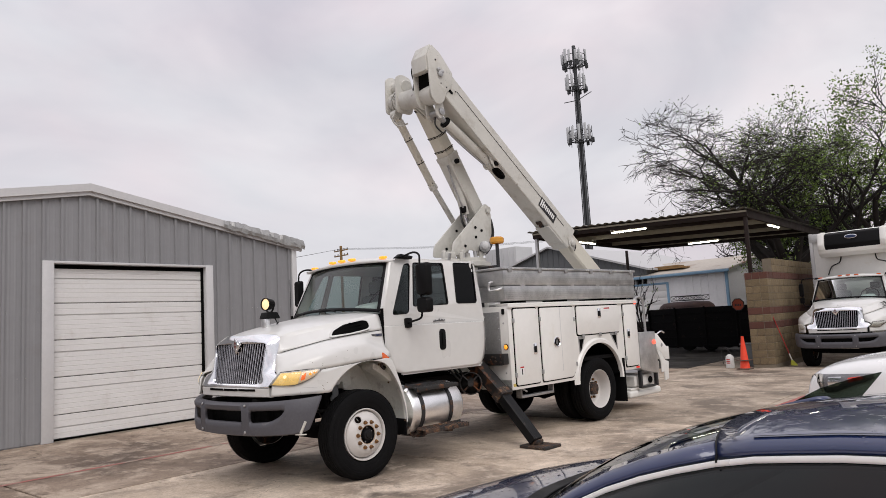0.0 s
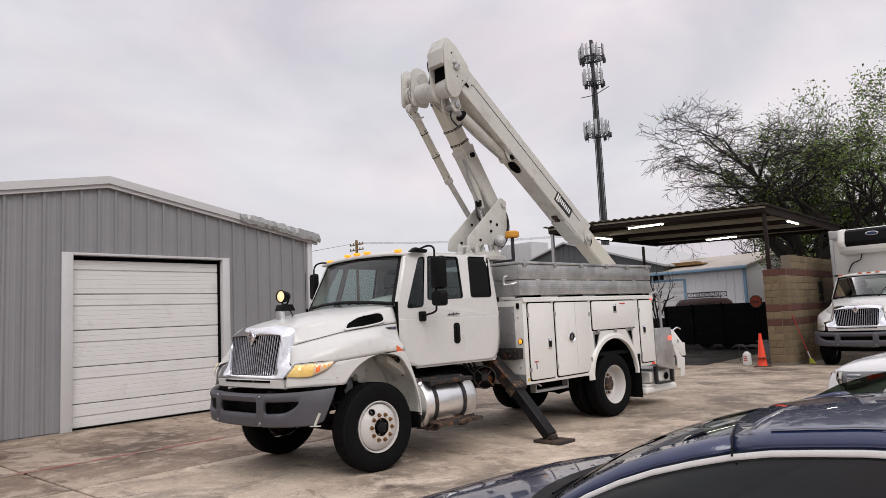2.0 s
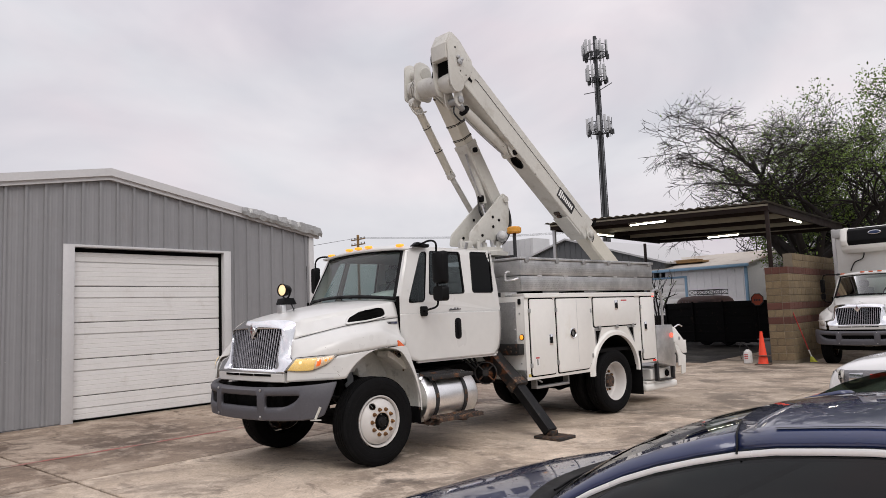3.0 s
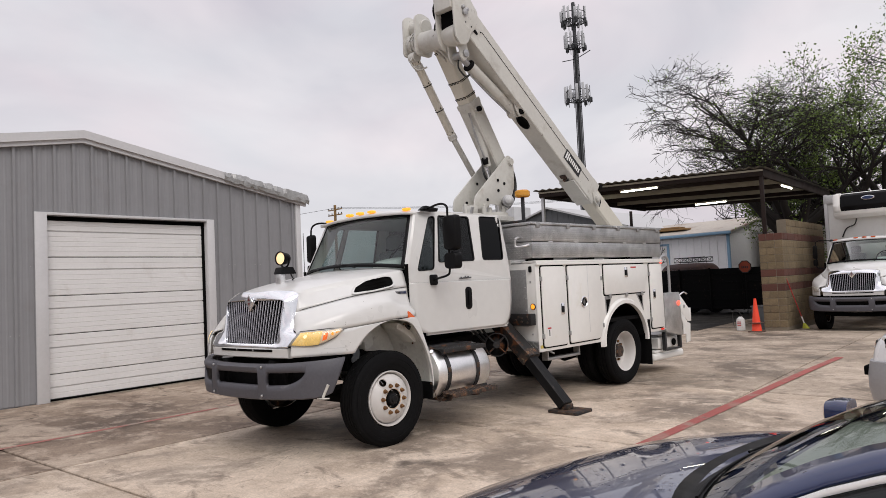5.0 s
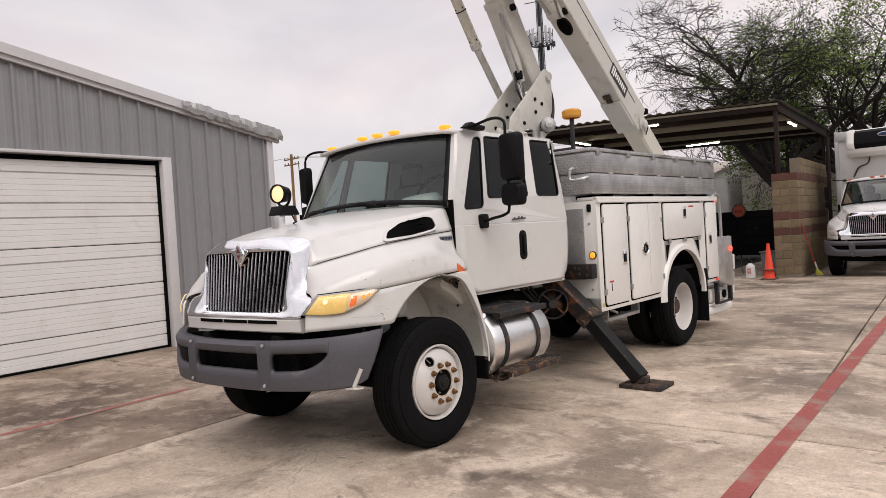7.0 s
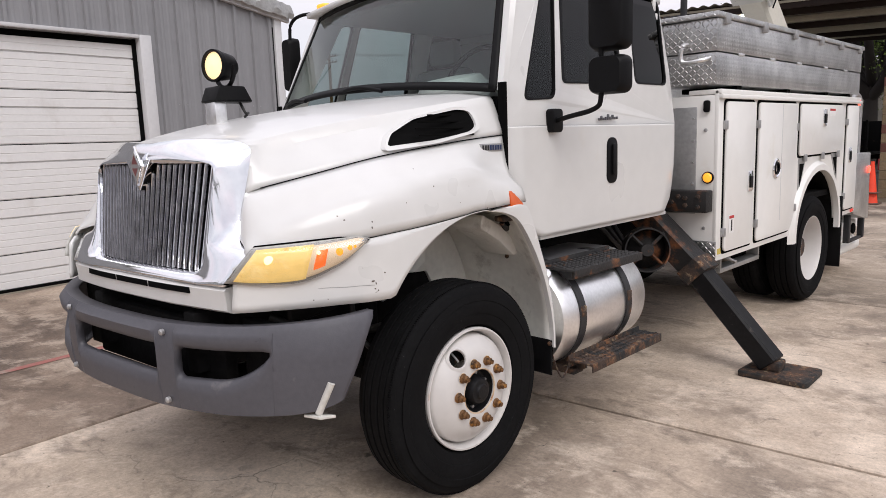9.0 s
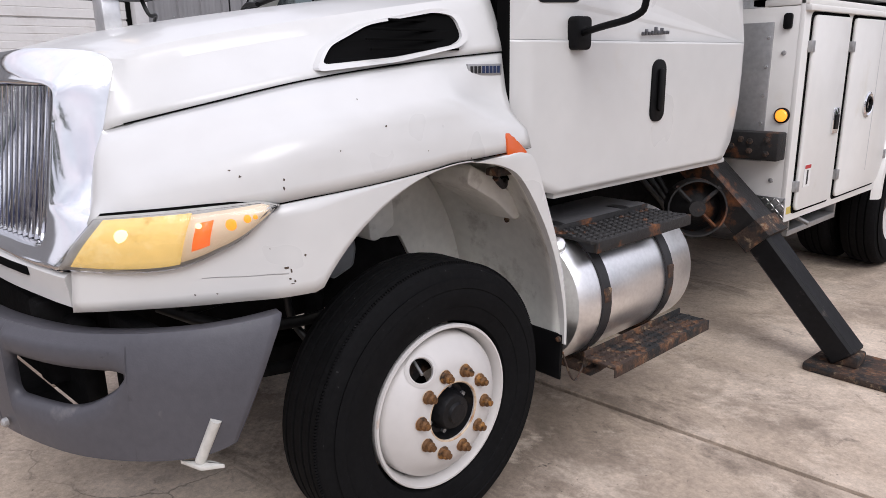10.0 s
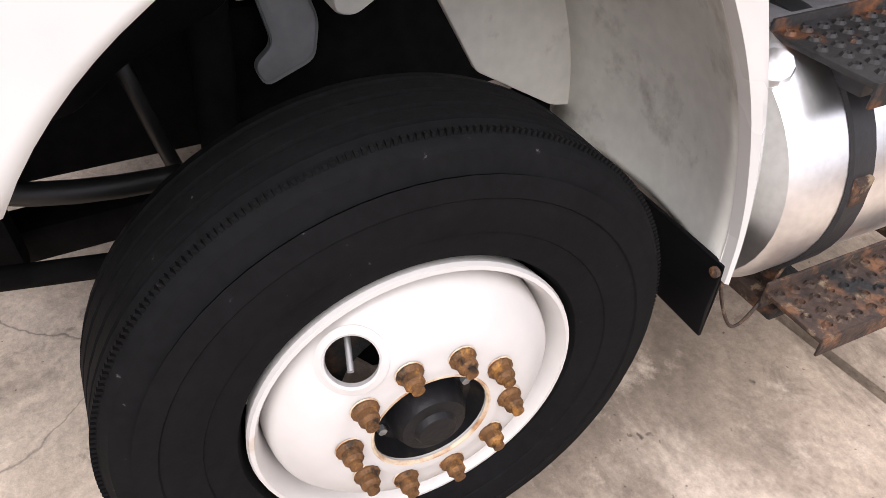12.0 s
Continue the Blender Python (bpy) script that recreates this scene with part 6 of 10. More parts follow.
def paint_chips(root):
    """Stone chips and one torn scrape in the driver's side fender."""
    rnd = random.Random(12)

    def skin(y, z):
        p, f = hood_half(y)
        pl = p + f
        for (xa, za), (xb, zb) in zip(pl, pl[1:]):
            if zb <= z <= za:
                return xa + (xb - xa) * (za - z) / max(1e-6, za - zb)
        return pl[-1][0]
    spots = [(-0.188, 1.41, 7, 6), (-0.612, 1.325, 6, 5), (-0.594, 1.309, 6, 6), (-0.499, 1.295, 6, 8), (-0.501, 1.272, 6, 9), (0.119, 1.291, 4, 8), (-0.229, 1.483, 5, 4),
             (-0.463, 1.092, 7, 7), (-0.672, 1.012, 4, 4), (-0.717, 1.014, 4, 5), (-0.34, 1.355, 4, 4), (-0.55, 1.12, 3, 3), (-0.05, 1.33, 3, 3),
             (-0.514, 1.065, 12, 7), (-0.503, 1.055, 5, 14), (-0.508, 1.034, 9, 6), (-0.496, 1.026, 5, 10), (-0.502, 1.020, 13, 3)]
    for y, z, ry, rz in spots:
        k = 11
        rim = []
        for i in range(k):
            a, r = 2 * math.pi * i / k, rnd.uniform(0.55, 1.25)
            rim.append((y + ry * 0.0005 * r * math.cos(a), z + rz * 0.0005 * r * math.sin(a)))
        v = [(skin(p, q) + 0.0006, p, q) for p, q in rim] + [(skin(p, q) - 0.002, p, q) for p, q in rim]
        mesh("paint_chip", v, [tuple(range(k))] + [(i, (i + 1) % k, k + (i + 1) % k, k + i) for i in range(k)], chip_dark, root, "dark stone chip")
    line = [(-0.70 + 0.19 * i / 10, 1.056 - 0.007 * i / 10 + 0.001 * math.sin(i)) for i in range(11)]
    v = [(skin(p, q + d) + 0.0005, p, q + d) for p, q in line for d in (-0.0011, 0.0011)]
    mesh("scratch", v, [(2 * i, 2 * i + 1, 2 * i + 3, 2 * i + 2) for i in range(10)], dull_steel, root, "thin grey scratch")


def settle_nose(root):
    """The bent nose: towards the far side it stands a little forward and inward."""
    for ob in root.children_recursive:
        if ob.type != "MESH":
            continue
        for v in ob.data.vertices:
            x, y = v.co.x, v.co.y
            f = min(1.1, max(0.0, (0.42 - y) / 1.37))
            if f > 0:
                v.co.x = x + 0.10 * f * (1 - x / 1.12)
                v.co.y = y - 0.085 * f * max(0.0, 1.02 - x)


def truck_front(root, lit=True, y_back=2.18, mirrors=True):
    bumper(root, bumper_grey)
    hood(root, white_paint, lit)
    grille(root, lit)
    fascia(root, white_paint)
    hood_extras(root, lit)
    if lit:
        paint_chips(root)
    for sx in (1, -1):
        headlamp(root, sx, lit)
        front_wheel((sx * 1.036, 0.008, 0.482), sx, root)
    chassis(root, 6.0 if y_back > 1.8 else 7.5)
    if lit:
        settle_nose(root)
    cab(root, white_paint, y_back, lit, mirrors)


def bucket_truck():
    root = thing("bucket_truck", (0, 2.4, 0), "white bucket truck with service body, raised boom and lit lamps", "truck")
    truck_front(root, True)
    service_body(root)
    boom(root)
    side_gear(root)
    for sx in (1, -1):
        rear_wheel((sx * 0.985, 4.66, 0.495), sx, root)
        box("mud_flap", (sx * 0.84 - 0.32, 5.33, 0.22), (sx * 0.84 + 0.32, 5.35, 0.92), black_plain, root, "black rubber mud flap", 0.004)
    tube("rear_axle", [(-0.9, 4.66, 0.495), (0.9, 4.66, 0.495)], 0.09, dark_under, root, "dark rear axle", 12, False)
    lathe("differential", [(0.0, -0.22), (0.14, -0.18), (0.2, 0), (0.14, 0.18), (0, 0.22)], (0, 4.66, 0.495), (1, 0, 0), dark_under, root, "dark differential", 20)
    # hood lamp on its bracket
    lx, ly = -0.03, -0.47
    br = box("lamp_bracket", (lx - 0.05, ly - 0.09, 1.70), (lx + 0.05, ly - 0.03, 1.815), steel, root, "bent aluminium lamp bracket", 0.004)
    prism("lamp_base", smooth_poly([(ly - 0.10, 1.815), (ly + 0.10, 1.815), (ly + 0.06, 1.89), (ly - 0.07, 1.89)], 0.01), "x", lx - 0.075, lx + 0.075, black_plain, root, "black lamp base", 0.006)
    yoke = [(lx + 0.095 * math.cos(a), ly, 1.985 + 0.10 * math.sin(a)) for a in [radians(180 + 180 * i / 12) for i in range(13)]]
    tube("yoke", yoke, 0.011, black_plain, root, "black lamp yoke", 8, False)
    d = Vector((0.25, -1, 0.02))
    sp = lathe("spot_lamp", [(0.0, -0.06), (0.04, -0.055), (0.060, -0.03), (0.068, 0.02), (0.070, 0.05), (0.076, 0.052), (0.076, 0.072), (0.066, 0.073), (0.064, 0.06)], (lx, ly, 1.985), d, black_plain, root, "black spot lamp", 32)
    lathe("lens", [(0.065, 0.060), (0.04, 0.068), (0.0, 0.071)], (lx, ly, 1.985), d, spot_warm, sp, "warm lit lens", 28)
    tube("cable", [(lx, ly + 0.05, 1.86), (lx + 0.06, ly + 0.06, 1.765), (lx + 0.02, ly + 0.10, 1.765), (lx - 0.05, ly + 0.12, 1.75)], 0.007, hose_black, root, "black lamp cable", 6)
    # thin aerial on the far side
    tube("aerial", [(-0.80, 0.30, 1.78), (-0.86, 0.34, 2.35)], 0.004, black_plain, root, "thin black aerial", 6, False)
    # tow tube on the bumper's end
    tube("tow_tube", [(1.053, -0.79, 0.604), (1.097, -0.755, 0.724)], 0.014, white_scuffed, root, "scuffed white tube on the bumper", 14, False)
    prism("tube_foot", smooth_poly([(1.0, -0.825), (1.075, -0.80), (1.105, -0.745), (1.06, -0.765)], 0.008), "z", 0.588, 0.600, white_scuffed, root, "scuffed white plate", 0.003)
    return root


white_scuffed = material("scuffed_white", (0.55, 0.54, 0.50), 0.5, var=0.15, scale=10, fine=60, spots=[(RUST, 14, 0.62, 0.72)])


def tread_plate_material():
    """Aluminium with raised lozenges in alternating directions."""
    m = bpy.data.materials.new("tread_plate")
    m.use_nodes = True
    nt = m.node_tree
    N, L = nt.nodes.new, nt.links.new
    b = nt.nodes["Principled BSDF"]
    b.inputs["Metallic"].default_value = 1.0
    tc = N("ShaderNodeTexCoord")
    sep = N("ShaderNodeSeparateXYZ")
    L(tc.outputs["Object"], sep.inputs[0])

    def op(kind, a, c=None):
        n = N("ShaderNodeMath")
        n.operation = kind
        for i, v in enumerate((a, c)):
            if v is None:
                continue
            if isinstance(v, (int, float)):
                n.inputs[i].default_value = v
            else:
                L(v, n.inputs[i])
        return n.outputs[0]
    s = op("ADD", sep.outputs[0], sep.outputs[1])
    z = sep.outputs[2]
    P = 0.058
    waves = []
    for sg, ph in ((1, 0.0), (-1, 0.5)):
        u = op("MULTIPLY", op("ADD", s, op("MULTIPLY", z, sg)), 1 / P)
        v = op("MULTIPLY", op("SUBTRACT", s, op("MULTIPLY", z, sg)), 1 / P)
        fu = op("ABSOLUTE", op("SUBTRACT", op("FRACT", op("ADD", u, ph)), 0.5))
        fv = op("ABSOLUTE", op("SUBTRACT", op("FRACT", op("ADD", v, ph)), 0.5))
        e = op("ADD", op("POWER", op("MULTIPLY", fu, 2.4), 2.0), op("POWER", op("MULTIPLY", fv, 8.5), 2.0))
        waves.append(op("MAXIMUM", op("SUBTRACT", 1.0, e), 0.0))
    h = op("MAXIMUM", waves[0], waves[1])
    bp = N("ShaderNodeBump")
    bp.inputs["Strength"].default_value, bp.inputs["Distance"].default_value = 0.9, 0.006
    L(h, bp.inputs["Height"])
    L(bp.outputs[0], b.inputs["Normal"])
    nz = N("ShaderNodeTexNoise")
    nz.inputs["Scale"].default_value, nz.inputs["Detail"].default_value = 5, 5
    L(tc.outputs["Object"], nz.inputs["Vector"])
    cr = N("ShaderNodeValToRGB")
    cr.color_ramp.elements[0].color, cr.color_ramp.elements[1].color = (0.40, 0.40, 0.40, 1), (0.68, 0.68, 0.67, 1)
    cr.color_ramp.elements[0].position, cr.color_ramp.elements[1].position = 0.3, 0.7
    L(nz.outputs["Fac"], cr.inputs[0])
    L(cr.outputs[0], b.inputs["Base Color"])
    b.inputs["Roughness"].default_value = 0.33
    return m


tread_plate = tread_plate_material()


def service_body(root):
    """Compartment body with doors, wheel arch, tread-plate chest on top."""
    X, y0, y1, zb, zt = 1.12, 2.52, 5.90, 0.69, 1.865
    ac, ar = 4.66, 0.60
    for sx in (1, -1):
        arc = [(ac + ar * math.cos(a), 0.66 + ar * 0.92 * math.sin(a)) for a in [radians(6 + 168 * i / 16) for i in range(17)]]
        outer = [(y0, zb), (ac - ar - 0.0, zb)] + arc[::-1] + [(ac + ar, zb + 0.02), (y1, zb + 0.02), (y1, zt), (y0, zt)]
        side = prism("body_side", outer, "x", sx * (X - 0.03), sx * X, body_paint, root, "white service body side", 0.006)
        # arch flare
        rows = []
        for i in range(25):
            a = radians(-4 + 188 * i / 24)
            c, s = math.cos(a), math.sin(a)
            rows.append([(sx * (X - 0.01), ac + (ar - 0.005) * c, 0.66 + (ar * 0.92 - 0.005) * s), (sx * (X + 0.035), ac + (ar - 0.002) * c, 0.66 + (ar * 0.92 - 0.002) * s),
                         (sx * (X + 0.035), ac + (ar + 0.05) * c, 0.66 + (ar * 0.92 + 0.05) * s), (sx * (X - 0.01), ac + (ar + 0.085) * c, 0.66 + (ar * 0.92 + 0.085) * s)])
        loft("arch_flare", rows, body_paint, root, "white arch flare", sharp=30)
        lin = []
        for i in range(17):
            a = radians(2 + 176 * i / 16)
            lin.append([(sx * 0.45, ac + (ar + 0.01) * math.cos(a), 0.66 + (ar * 0.92 + 0.01) * math.sin(a)), (sx * (X - 0.02), ac + (ar + 0.01) * math.cos(a), 0.66 + (ar * 0.92 + 0.01) * math.sin(a))])
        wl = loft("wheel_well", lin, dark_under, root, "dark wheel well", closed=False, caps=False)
        # doors
        R = 0.03
        doors = [((2.615, 0.745), (3.13, 1.79), "handle", None), ((3.205, 0.745), (4.02, 1.79), "round", None), ((4.115, 1.355), (5.30, 1.79), "drop", None), ((5.455, 0.77), (5.83, 1.79), "handle", None)]
        for (a, b), (c, d), style, _ in doors:
            outl = rounded(a, b, c, d, 0.035) if style != "round" else smooth_poly([(a, b), (3.93, b + 0.005), (c, b + 0.12), (c, d), (a, d)], 0.035)
            g = 0.017
            cy, cz = (a + c) / 2, (b + d) / 2
            big = [(cy + (p - cy) * (1 + g * 2 / (c - a)), cz + (q - cz) * (1 + g * 2 / (d - b))) for p, q in outl]
            prism("door_seam", big, "x", sx * (X - 0.004), sx * (X + 0.0025), gap_black, root, "dark door seam")
            dr = prism("compartment_door", outl, "x", sx * (X + 0.0025), sx * (X + 0.021), body_paint, root, "white compartment door", 0.007)
            hx = sx * (X + 0.0215)
            if style == "handle":
                hy, hz = (c - 0.09, 1.22) if c < 4 else (a + 0.10, 1.31)
                pl = prism("paddle_latch", rounded(hy - 0.04, hz - 0.075, hy + 0.04, hz + 0.075, 0.012), "x", hx, hx + sx * 0.010, chrome, dr, "chrome paddle latch", 0.003)
                prism("paddle", rounded(hy - 0.027, hz - 0.05, hy + 0.027, hz + 0.035, 0.008), "x", hx + sx * 0.0105, hx + sx * 0.017, black_plain, pl, "black paddle", 0.003)
            elif style == "round":
                rl = lathe("round_latch", [(0.075, 0), (0.078, 0.008), (0.068, 0.014), (0.060, 0.006), (0.0, 0.006)], (hx, 3.56, 1.285), (sx, 0, 0), chrome, dr, "chrome round folding latch", 28)
                tube("ring", [(hx + sx * 0.012, 3.56 + 0.045 * math.cos(t), 1.285 + 0.045 * math.sin(t)) for t in [2 * math.pi * i / 16 for i in range(17)]], 0.006, black_plain, rl, n=6, curve=False)
            else:
                hy, hz = 4.72, 1.675
                pl = prism("paddle_latch", rounded(hy - 0.045, hz - 0.075, hy + 0.045, hz + 0.075, 0.012), "x", hx, hx + sx * 0.010, chrome, dr, "chrome paddle latch", 0.003)
                prism("paddle", rounded(hy - 0.03, hz - 0.05, hy + 0.03, hz + 0.035, 0.008), "x", hx + sx * 0.0105, hx + sx * 0.017, black_plain, pl, "black paddle", 0.003)
                box("sticker", (min(hx, hx + sx * 0.001), 4.86, 1.69), (max(hx, hx + sx * 0.001), 5.04, 1.76), ink_white, dr, "white sticker with red bar", 0)
                box("sticker_bar", (min(hx, hx + sx * 0.002), 4.87, 1.735), (max(hx, hx + sx * 0.002), 5.03, 1.755), ink_red, dr, "red bar", 0)
                for hy2 in (4.25, 4.72, 5.18):
                    box("hinge", (hx - 0.008, hy2 - 0.03, b - 0.05), (hx + 0.008, hy2 + 0.03, b + 0.012), dull_steel, dr, "dull steel hinge", 0.004)
            hl = (a,) if style in ("handle", "round") and c < 5 else (a,)
            for z in (d - 0.16, b + 0.14):
                if style != "drop":
                    box("hinge", (min(hx, hx - sx * 0.03), hl[0] - 0.025, z - 0.03), (max(hx + sx * 0.004, hx), hl[0] + 0.012, z + 0.03), dull_steel, dr, "dull steel hinge", 0.003)
        # second leaf seam of the wide door, and its far hinges
        box("leaf_seam", (sx * (X + 0.0215) - 0.001, 3.675, 0.86), (sx * (X + 0.0215) + 0.001, 3.683, 1.785), gar_trim, root, "fine seam", 0)
        for z in (1.60, 0.93):
            box("hinge", (sx * (X + 0.015) - 0.012, 4.01, z - 0.03), (sx * (X + 0.015) + 0.012, 4.05, z + 0.03), dull_steel, root, "dull steel hinge", 0.003)
        # triangular steps beside the arch
        for pts in ([(4.13, 1.335), (4.32, 1.335), (4.15, 0.98)], [(5.02, 1.345), (5.22, 1.345), (5.23, 1.06)]):
            prism("step_recess", smooth_poly(pts, 0.02), "x", sx * (X - 0.002), sx * (X + 0.004), dull_steel, root, "dull steel step recess")
            cy, cz = sum(p[0] for p in pts) / 3, sum(p[1] for p in pts) / 3
            prism("recess_hole", [(cy + (p - cy) * 0.6, cz + (q - cz) * 0.6) for p, q in pts], "x", sx * (X + 0.004), sx * (X + 0.006), gap_black, root, "dark recess")
        # drip rail and top rail
        box("drip_rail", (sx * (X + 0.012) - 0.016, y0, 1.808), (sx * (X + 0.012) + 0.016, y1, 1.838), body_paint, root, "white drip rail", 0.005)
        box("body_rail", (sx * (X - 0.10) - 0.115, y0, 1.838), (sx * (X - 0.10) + 0.115, y1, 1.872), body_paint, root, "white top rail", 0.006)
        # tread-plate kick panel, yellow sticker, red sticker, stub
        box("kick_plate", (sx * 1.0 - 0.12, y0 - 0.006, 0.69), (sx * 1.0 + 0.122, y0 - 0.001, 0.83), tread_plate, root, "tread plate kick panel", 0.002)
        box("sticker", (sx * (X + 0.001) - 0.001, 2.545, 0.735), (sx * (X + 0.001) + 0.001, 2.605, 0.775), yellow_ink, root, "yellow sticker", 0)
        st = box("sticker", (sx * (X + 0.0225) - 0.0008, 2.68, 0.87), (sx * (X + 0.0225) + 0.0008, 2.77, 1.0), ink_white, root, "white warning sticker with red bars", 0)
        box("sticker_bar", (sx * (X + 0.0242) - 0.0006, 2.685, 0.975), (sx * (X + 0.0242) + 0.0006, 2.765, 0.995), ink_red, st, "red bar", 0)
        box("sticker_bar", (sx * (X + 0.0242) - 0.0006, 2.715, 0.885), (sx * (X + 0.0242) + 0.0006, 2.735, 0.965), ink_black, st, "black bar", 0)
        # tucked step box under the body
        box("under_box", (sx * 1.02 - 0.08, 2.80, 0.55), (sx * 1.02 + 0.02, 3.55, 0.585), dull_steel, root, "grey under-body step", 0.004)
        for yy in (2.80, 3.53):
            box("under_box", (sx * 1.02 - 0.08, yy, 0.586), (sx * 1.02 + 0.02, yy + 0.02, 0.689), dull_steel, root, "grey step hanger", 0.003)
        tube("drain_stub", [(sx * 1.08, 2.78, 0.68), (sx * 1.17, 2.76, 0.655)], 0.012, dull_steel, root, "steel stub", 8, False)
        # front face of the side box, amber lamp, grey plate, bolts
        box("front_panel", (sx * 0.83 - 0.29, y0 + 0.001, zb), (sx * 0.83 + 0.288, y0 + 0.03, zt - 0.03), body_paint, root, "white body front panel", 0.004)
        box("splash_plate", (sx * 0.81 - 0.16, y0 - 0.012, 1.02), (sx * 0.81 + 0.16, y0, 1.76), dull_steel, root, "grey galvanised plate", 0.004)
        for i in range(5):
            lathe("bolt", [(0.010, 0), (0.008, 0.006), (0, 0.007)], (sx * 0.95, y0 - 0.012, 1.08 + i * 0.15), (0, -1, 0), chrome, root, n=8)
            lathe("bolt", [(0.010, 0), (0.008, 0.006), (0, 0.007)], (sx * 0.70, y0 - 0.012, 1.10 + i * 0.15), (0, -1, 0), chrome, root, n=8)
        for z in (1.60, 0.92):
            lathe("bolt", [(0.014, 0), (0.011, 0.008), (0, 0.01)], (sx * 1.03, y0 + 0.001, z), (0, -1, 0), dull_steel, root, n=8)
        prism("rubber_latch", rounded(sx * 1.04 - 0.022, 1.72, sx * 1.04 + 0.022, 1.80, 0.015), "y", y0 - 0.02, y0 + 0.001, black_plain, root, "black rubber latch", 0.004)
        al = lathe("side_lamp", [(0.042, 0), (0.042, 0.008), (0.034, 0.014)], (sx * 1.055, y0, 1.275), (0, -1, 0), black_plain, root, "amber side lamp in a black bezel", 24)
        lathe("lens", [(0.033, 0.010), (0.024, 0.020), (0, 0.023)], (sx * 1.055, y0, 1.275), (0, -1, 0), amber_lit, al, "lit amber lens", 20)
        # rusty outrigger crosshead
        box("crosshead", (sx * 0.90 - 0.26, y0 - 0.12, 1.04), (sx * 0.90 + 0.20, y0 - 0.014, 1.19), rust_dark, root, "rusty black outrigger bracket", 0.01)
        for dx, dz in ((0.05, 0.05), (0.05, 0.10), (0.14, 0.04), (0.14, 0.11), (-0.05, 0.07), (0.0, 0.11)):
            lathe("bolt", [(0.017, 0), (0.017, 0.012), (0, 0.016)], (sx * (0.90 + dx), y0 - 0.12, 1.04 + dz), (0, -1, 0), rust_metal, root, n=6)
        # tail plate, rear lamp
        prism("tail_plate", smooth_poly([(5.95, 1.30), (6.50, 1.30), (6.54, 0.58), (6.42, 0.585), (5.95, 0.68)], 0.015), "x", sx * 0.94, sx * 1.105, tread_plate, root, "tread plate tail box", 0.006)
        lathe("rear_lamp", [(0.035, 0), (0.035, 0.012), (0, 0.018)], (sx * X, 5.80 + 0.07, 1.825), (sx, 0, 0), red_lit, root, "lit red marker lamp", 16)
        lathe("rear_lamp", [(0.04, 0), (0.04, 0.014), (0, 0.02)], (sx * 1.106, 6.44, 1.12), (sx, 0.0, 0), red_lit, root, "lit red tail lamp", 16)
        box("reflector", (sx * (X + 0.003) - 0.003, 5.76, 0.72), (sx * (X + 0.003) + 0.004, 5.86, 0.75), red_lens, root, "red reflector", 0.002)
        tube("grab_rail", [(sx * 1.02, 6.03, 1.28), (sx * 1.02, 6.03, 1.78), (sx * 1.02, 6.10, 1.90), (sx * 1.02, 6.26, 1.90), (sx * 1.02, 6.33, 1.78), (sx * 1.02, 6.33, 1.28)], 0.022, dull_steel, root, "galvanised grab rail", 10)
        # bumper step and white leftovers at the tail
        for xa, xb in ((0.56, 0.585), (0.76, 0.785)):
            arm = prism("tail_bracket", smooth_poly([(6.54, 1.02), (6.54, 1.24), (7.10, 1.25), (7.18, 1.22), (7.48, 0.98), (7.56, 0.98), (7.56, 0.74), (7.43, 0.74), (7.12, 0.96)], 0.012), "x", sx * xa, sx * xb, body_paint, root, "white tail bracket", 0.006)
            lathe("pivot_hole", [(0.035, 0), (0.03, 0.004), (0, 0.004)], (sx * xb, 7.30, 1.02), (sx, 0, 0), dull_steel, arm, "steel pivot pin", 16)
            prism("lower_arm", smooth_poly([(7.10, 0.95), (7.22, 0.92), (7.40, 0.73), (7.52, 0.70), (7.48, 0.38), (7.34, 0.36), (7.34, 0.52), (7.24, 0.52), (7.24, 0.70)], 0.012), "x", sx * xa, sx * xb, body_paint, root, "white lower arm", 0.006)
        tube("release_lever", [(sx * 0.77, 7.16, 1.22), (sx * 0.77, 7.34, 1.27), (sx * 0.77, 7.46, 1.24)], 0.014, chrome, root, "bright release lever", 8)
        box("tail_link", (sx * 0.68 - 0.07, 6.98, 0.50), (sx * 0.68 + 0.07, 7.10, 1.02), rust_dark, root, "rusty black tail link", 0.01)
        for yy in (5.97, 6.50):
            box("tail_leg", (sx * 1.04 - 0.03, yy, 0.36), (sx * 1.04 + 0.03, yy + 0.06, 0.66), black_metal, root, "black tail step leg", 0.008)
        box("tail_rail", (sx * 1.04 - 0.02, 6.031, 0.355), (sx * 1.04 + 0.02, 6.499, 0.385), black_metal, root, "black tail step rail", 0.004)
        cyl("leg_socket", (sx * 0.985, 6.40, 0.47), (sx * 1.012, 6.40, 0.47), 0.06, gap_black, root, "dark socket", 18)
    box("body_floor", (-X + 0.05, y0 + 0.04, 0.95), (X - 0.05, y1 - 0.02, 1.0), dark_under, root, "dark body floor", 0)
    box("body_front", (-0.54, y0 + 0.001, 0.9), (0.54, y0 + 0.03, zt - 0.03), body_paint, root, "white body front", 0.004)
    box("body_back", (-X + 0.03, y1 - 0.03, zb + 0.03), (X - 0.031, y1, zt - 0.03), body_paint, root, "white body rear", 0.004)
    box("body_deck", (-X + 0.216, y0 + 0.031, 1.80), (X - 0.216, y1 - 0.031, 1.836), body_paint, root, "white body deck", 0.004)
    box("tail_step", (-0.93, 6.0, 0.585), (0.93, 6.66, 0.62), dull_steel, root, "grey tail step", 0.008)
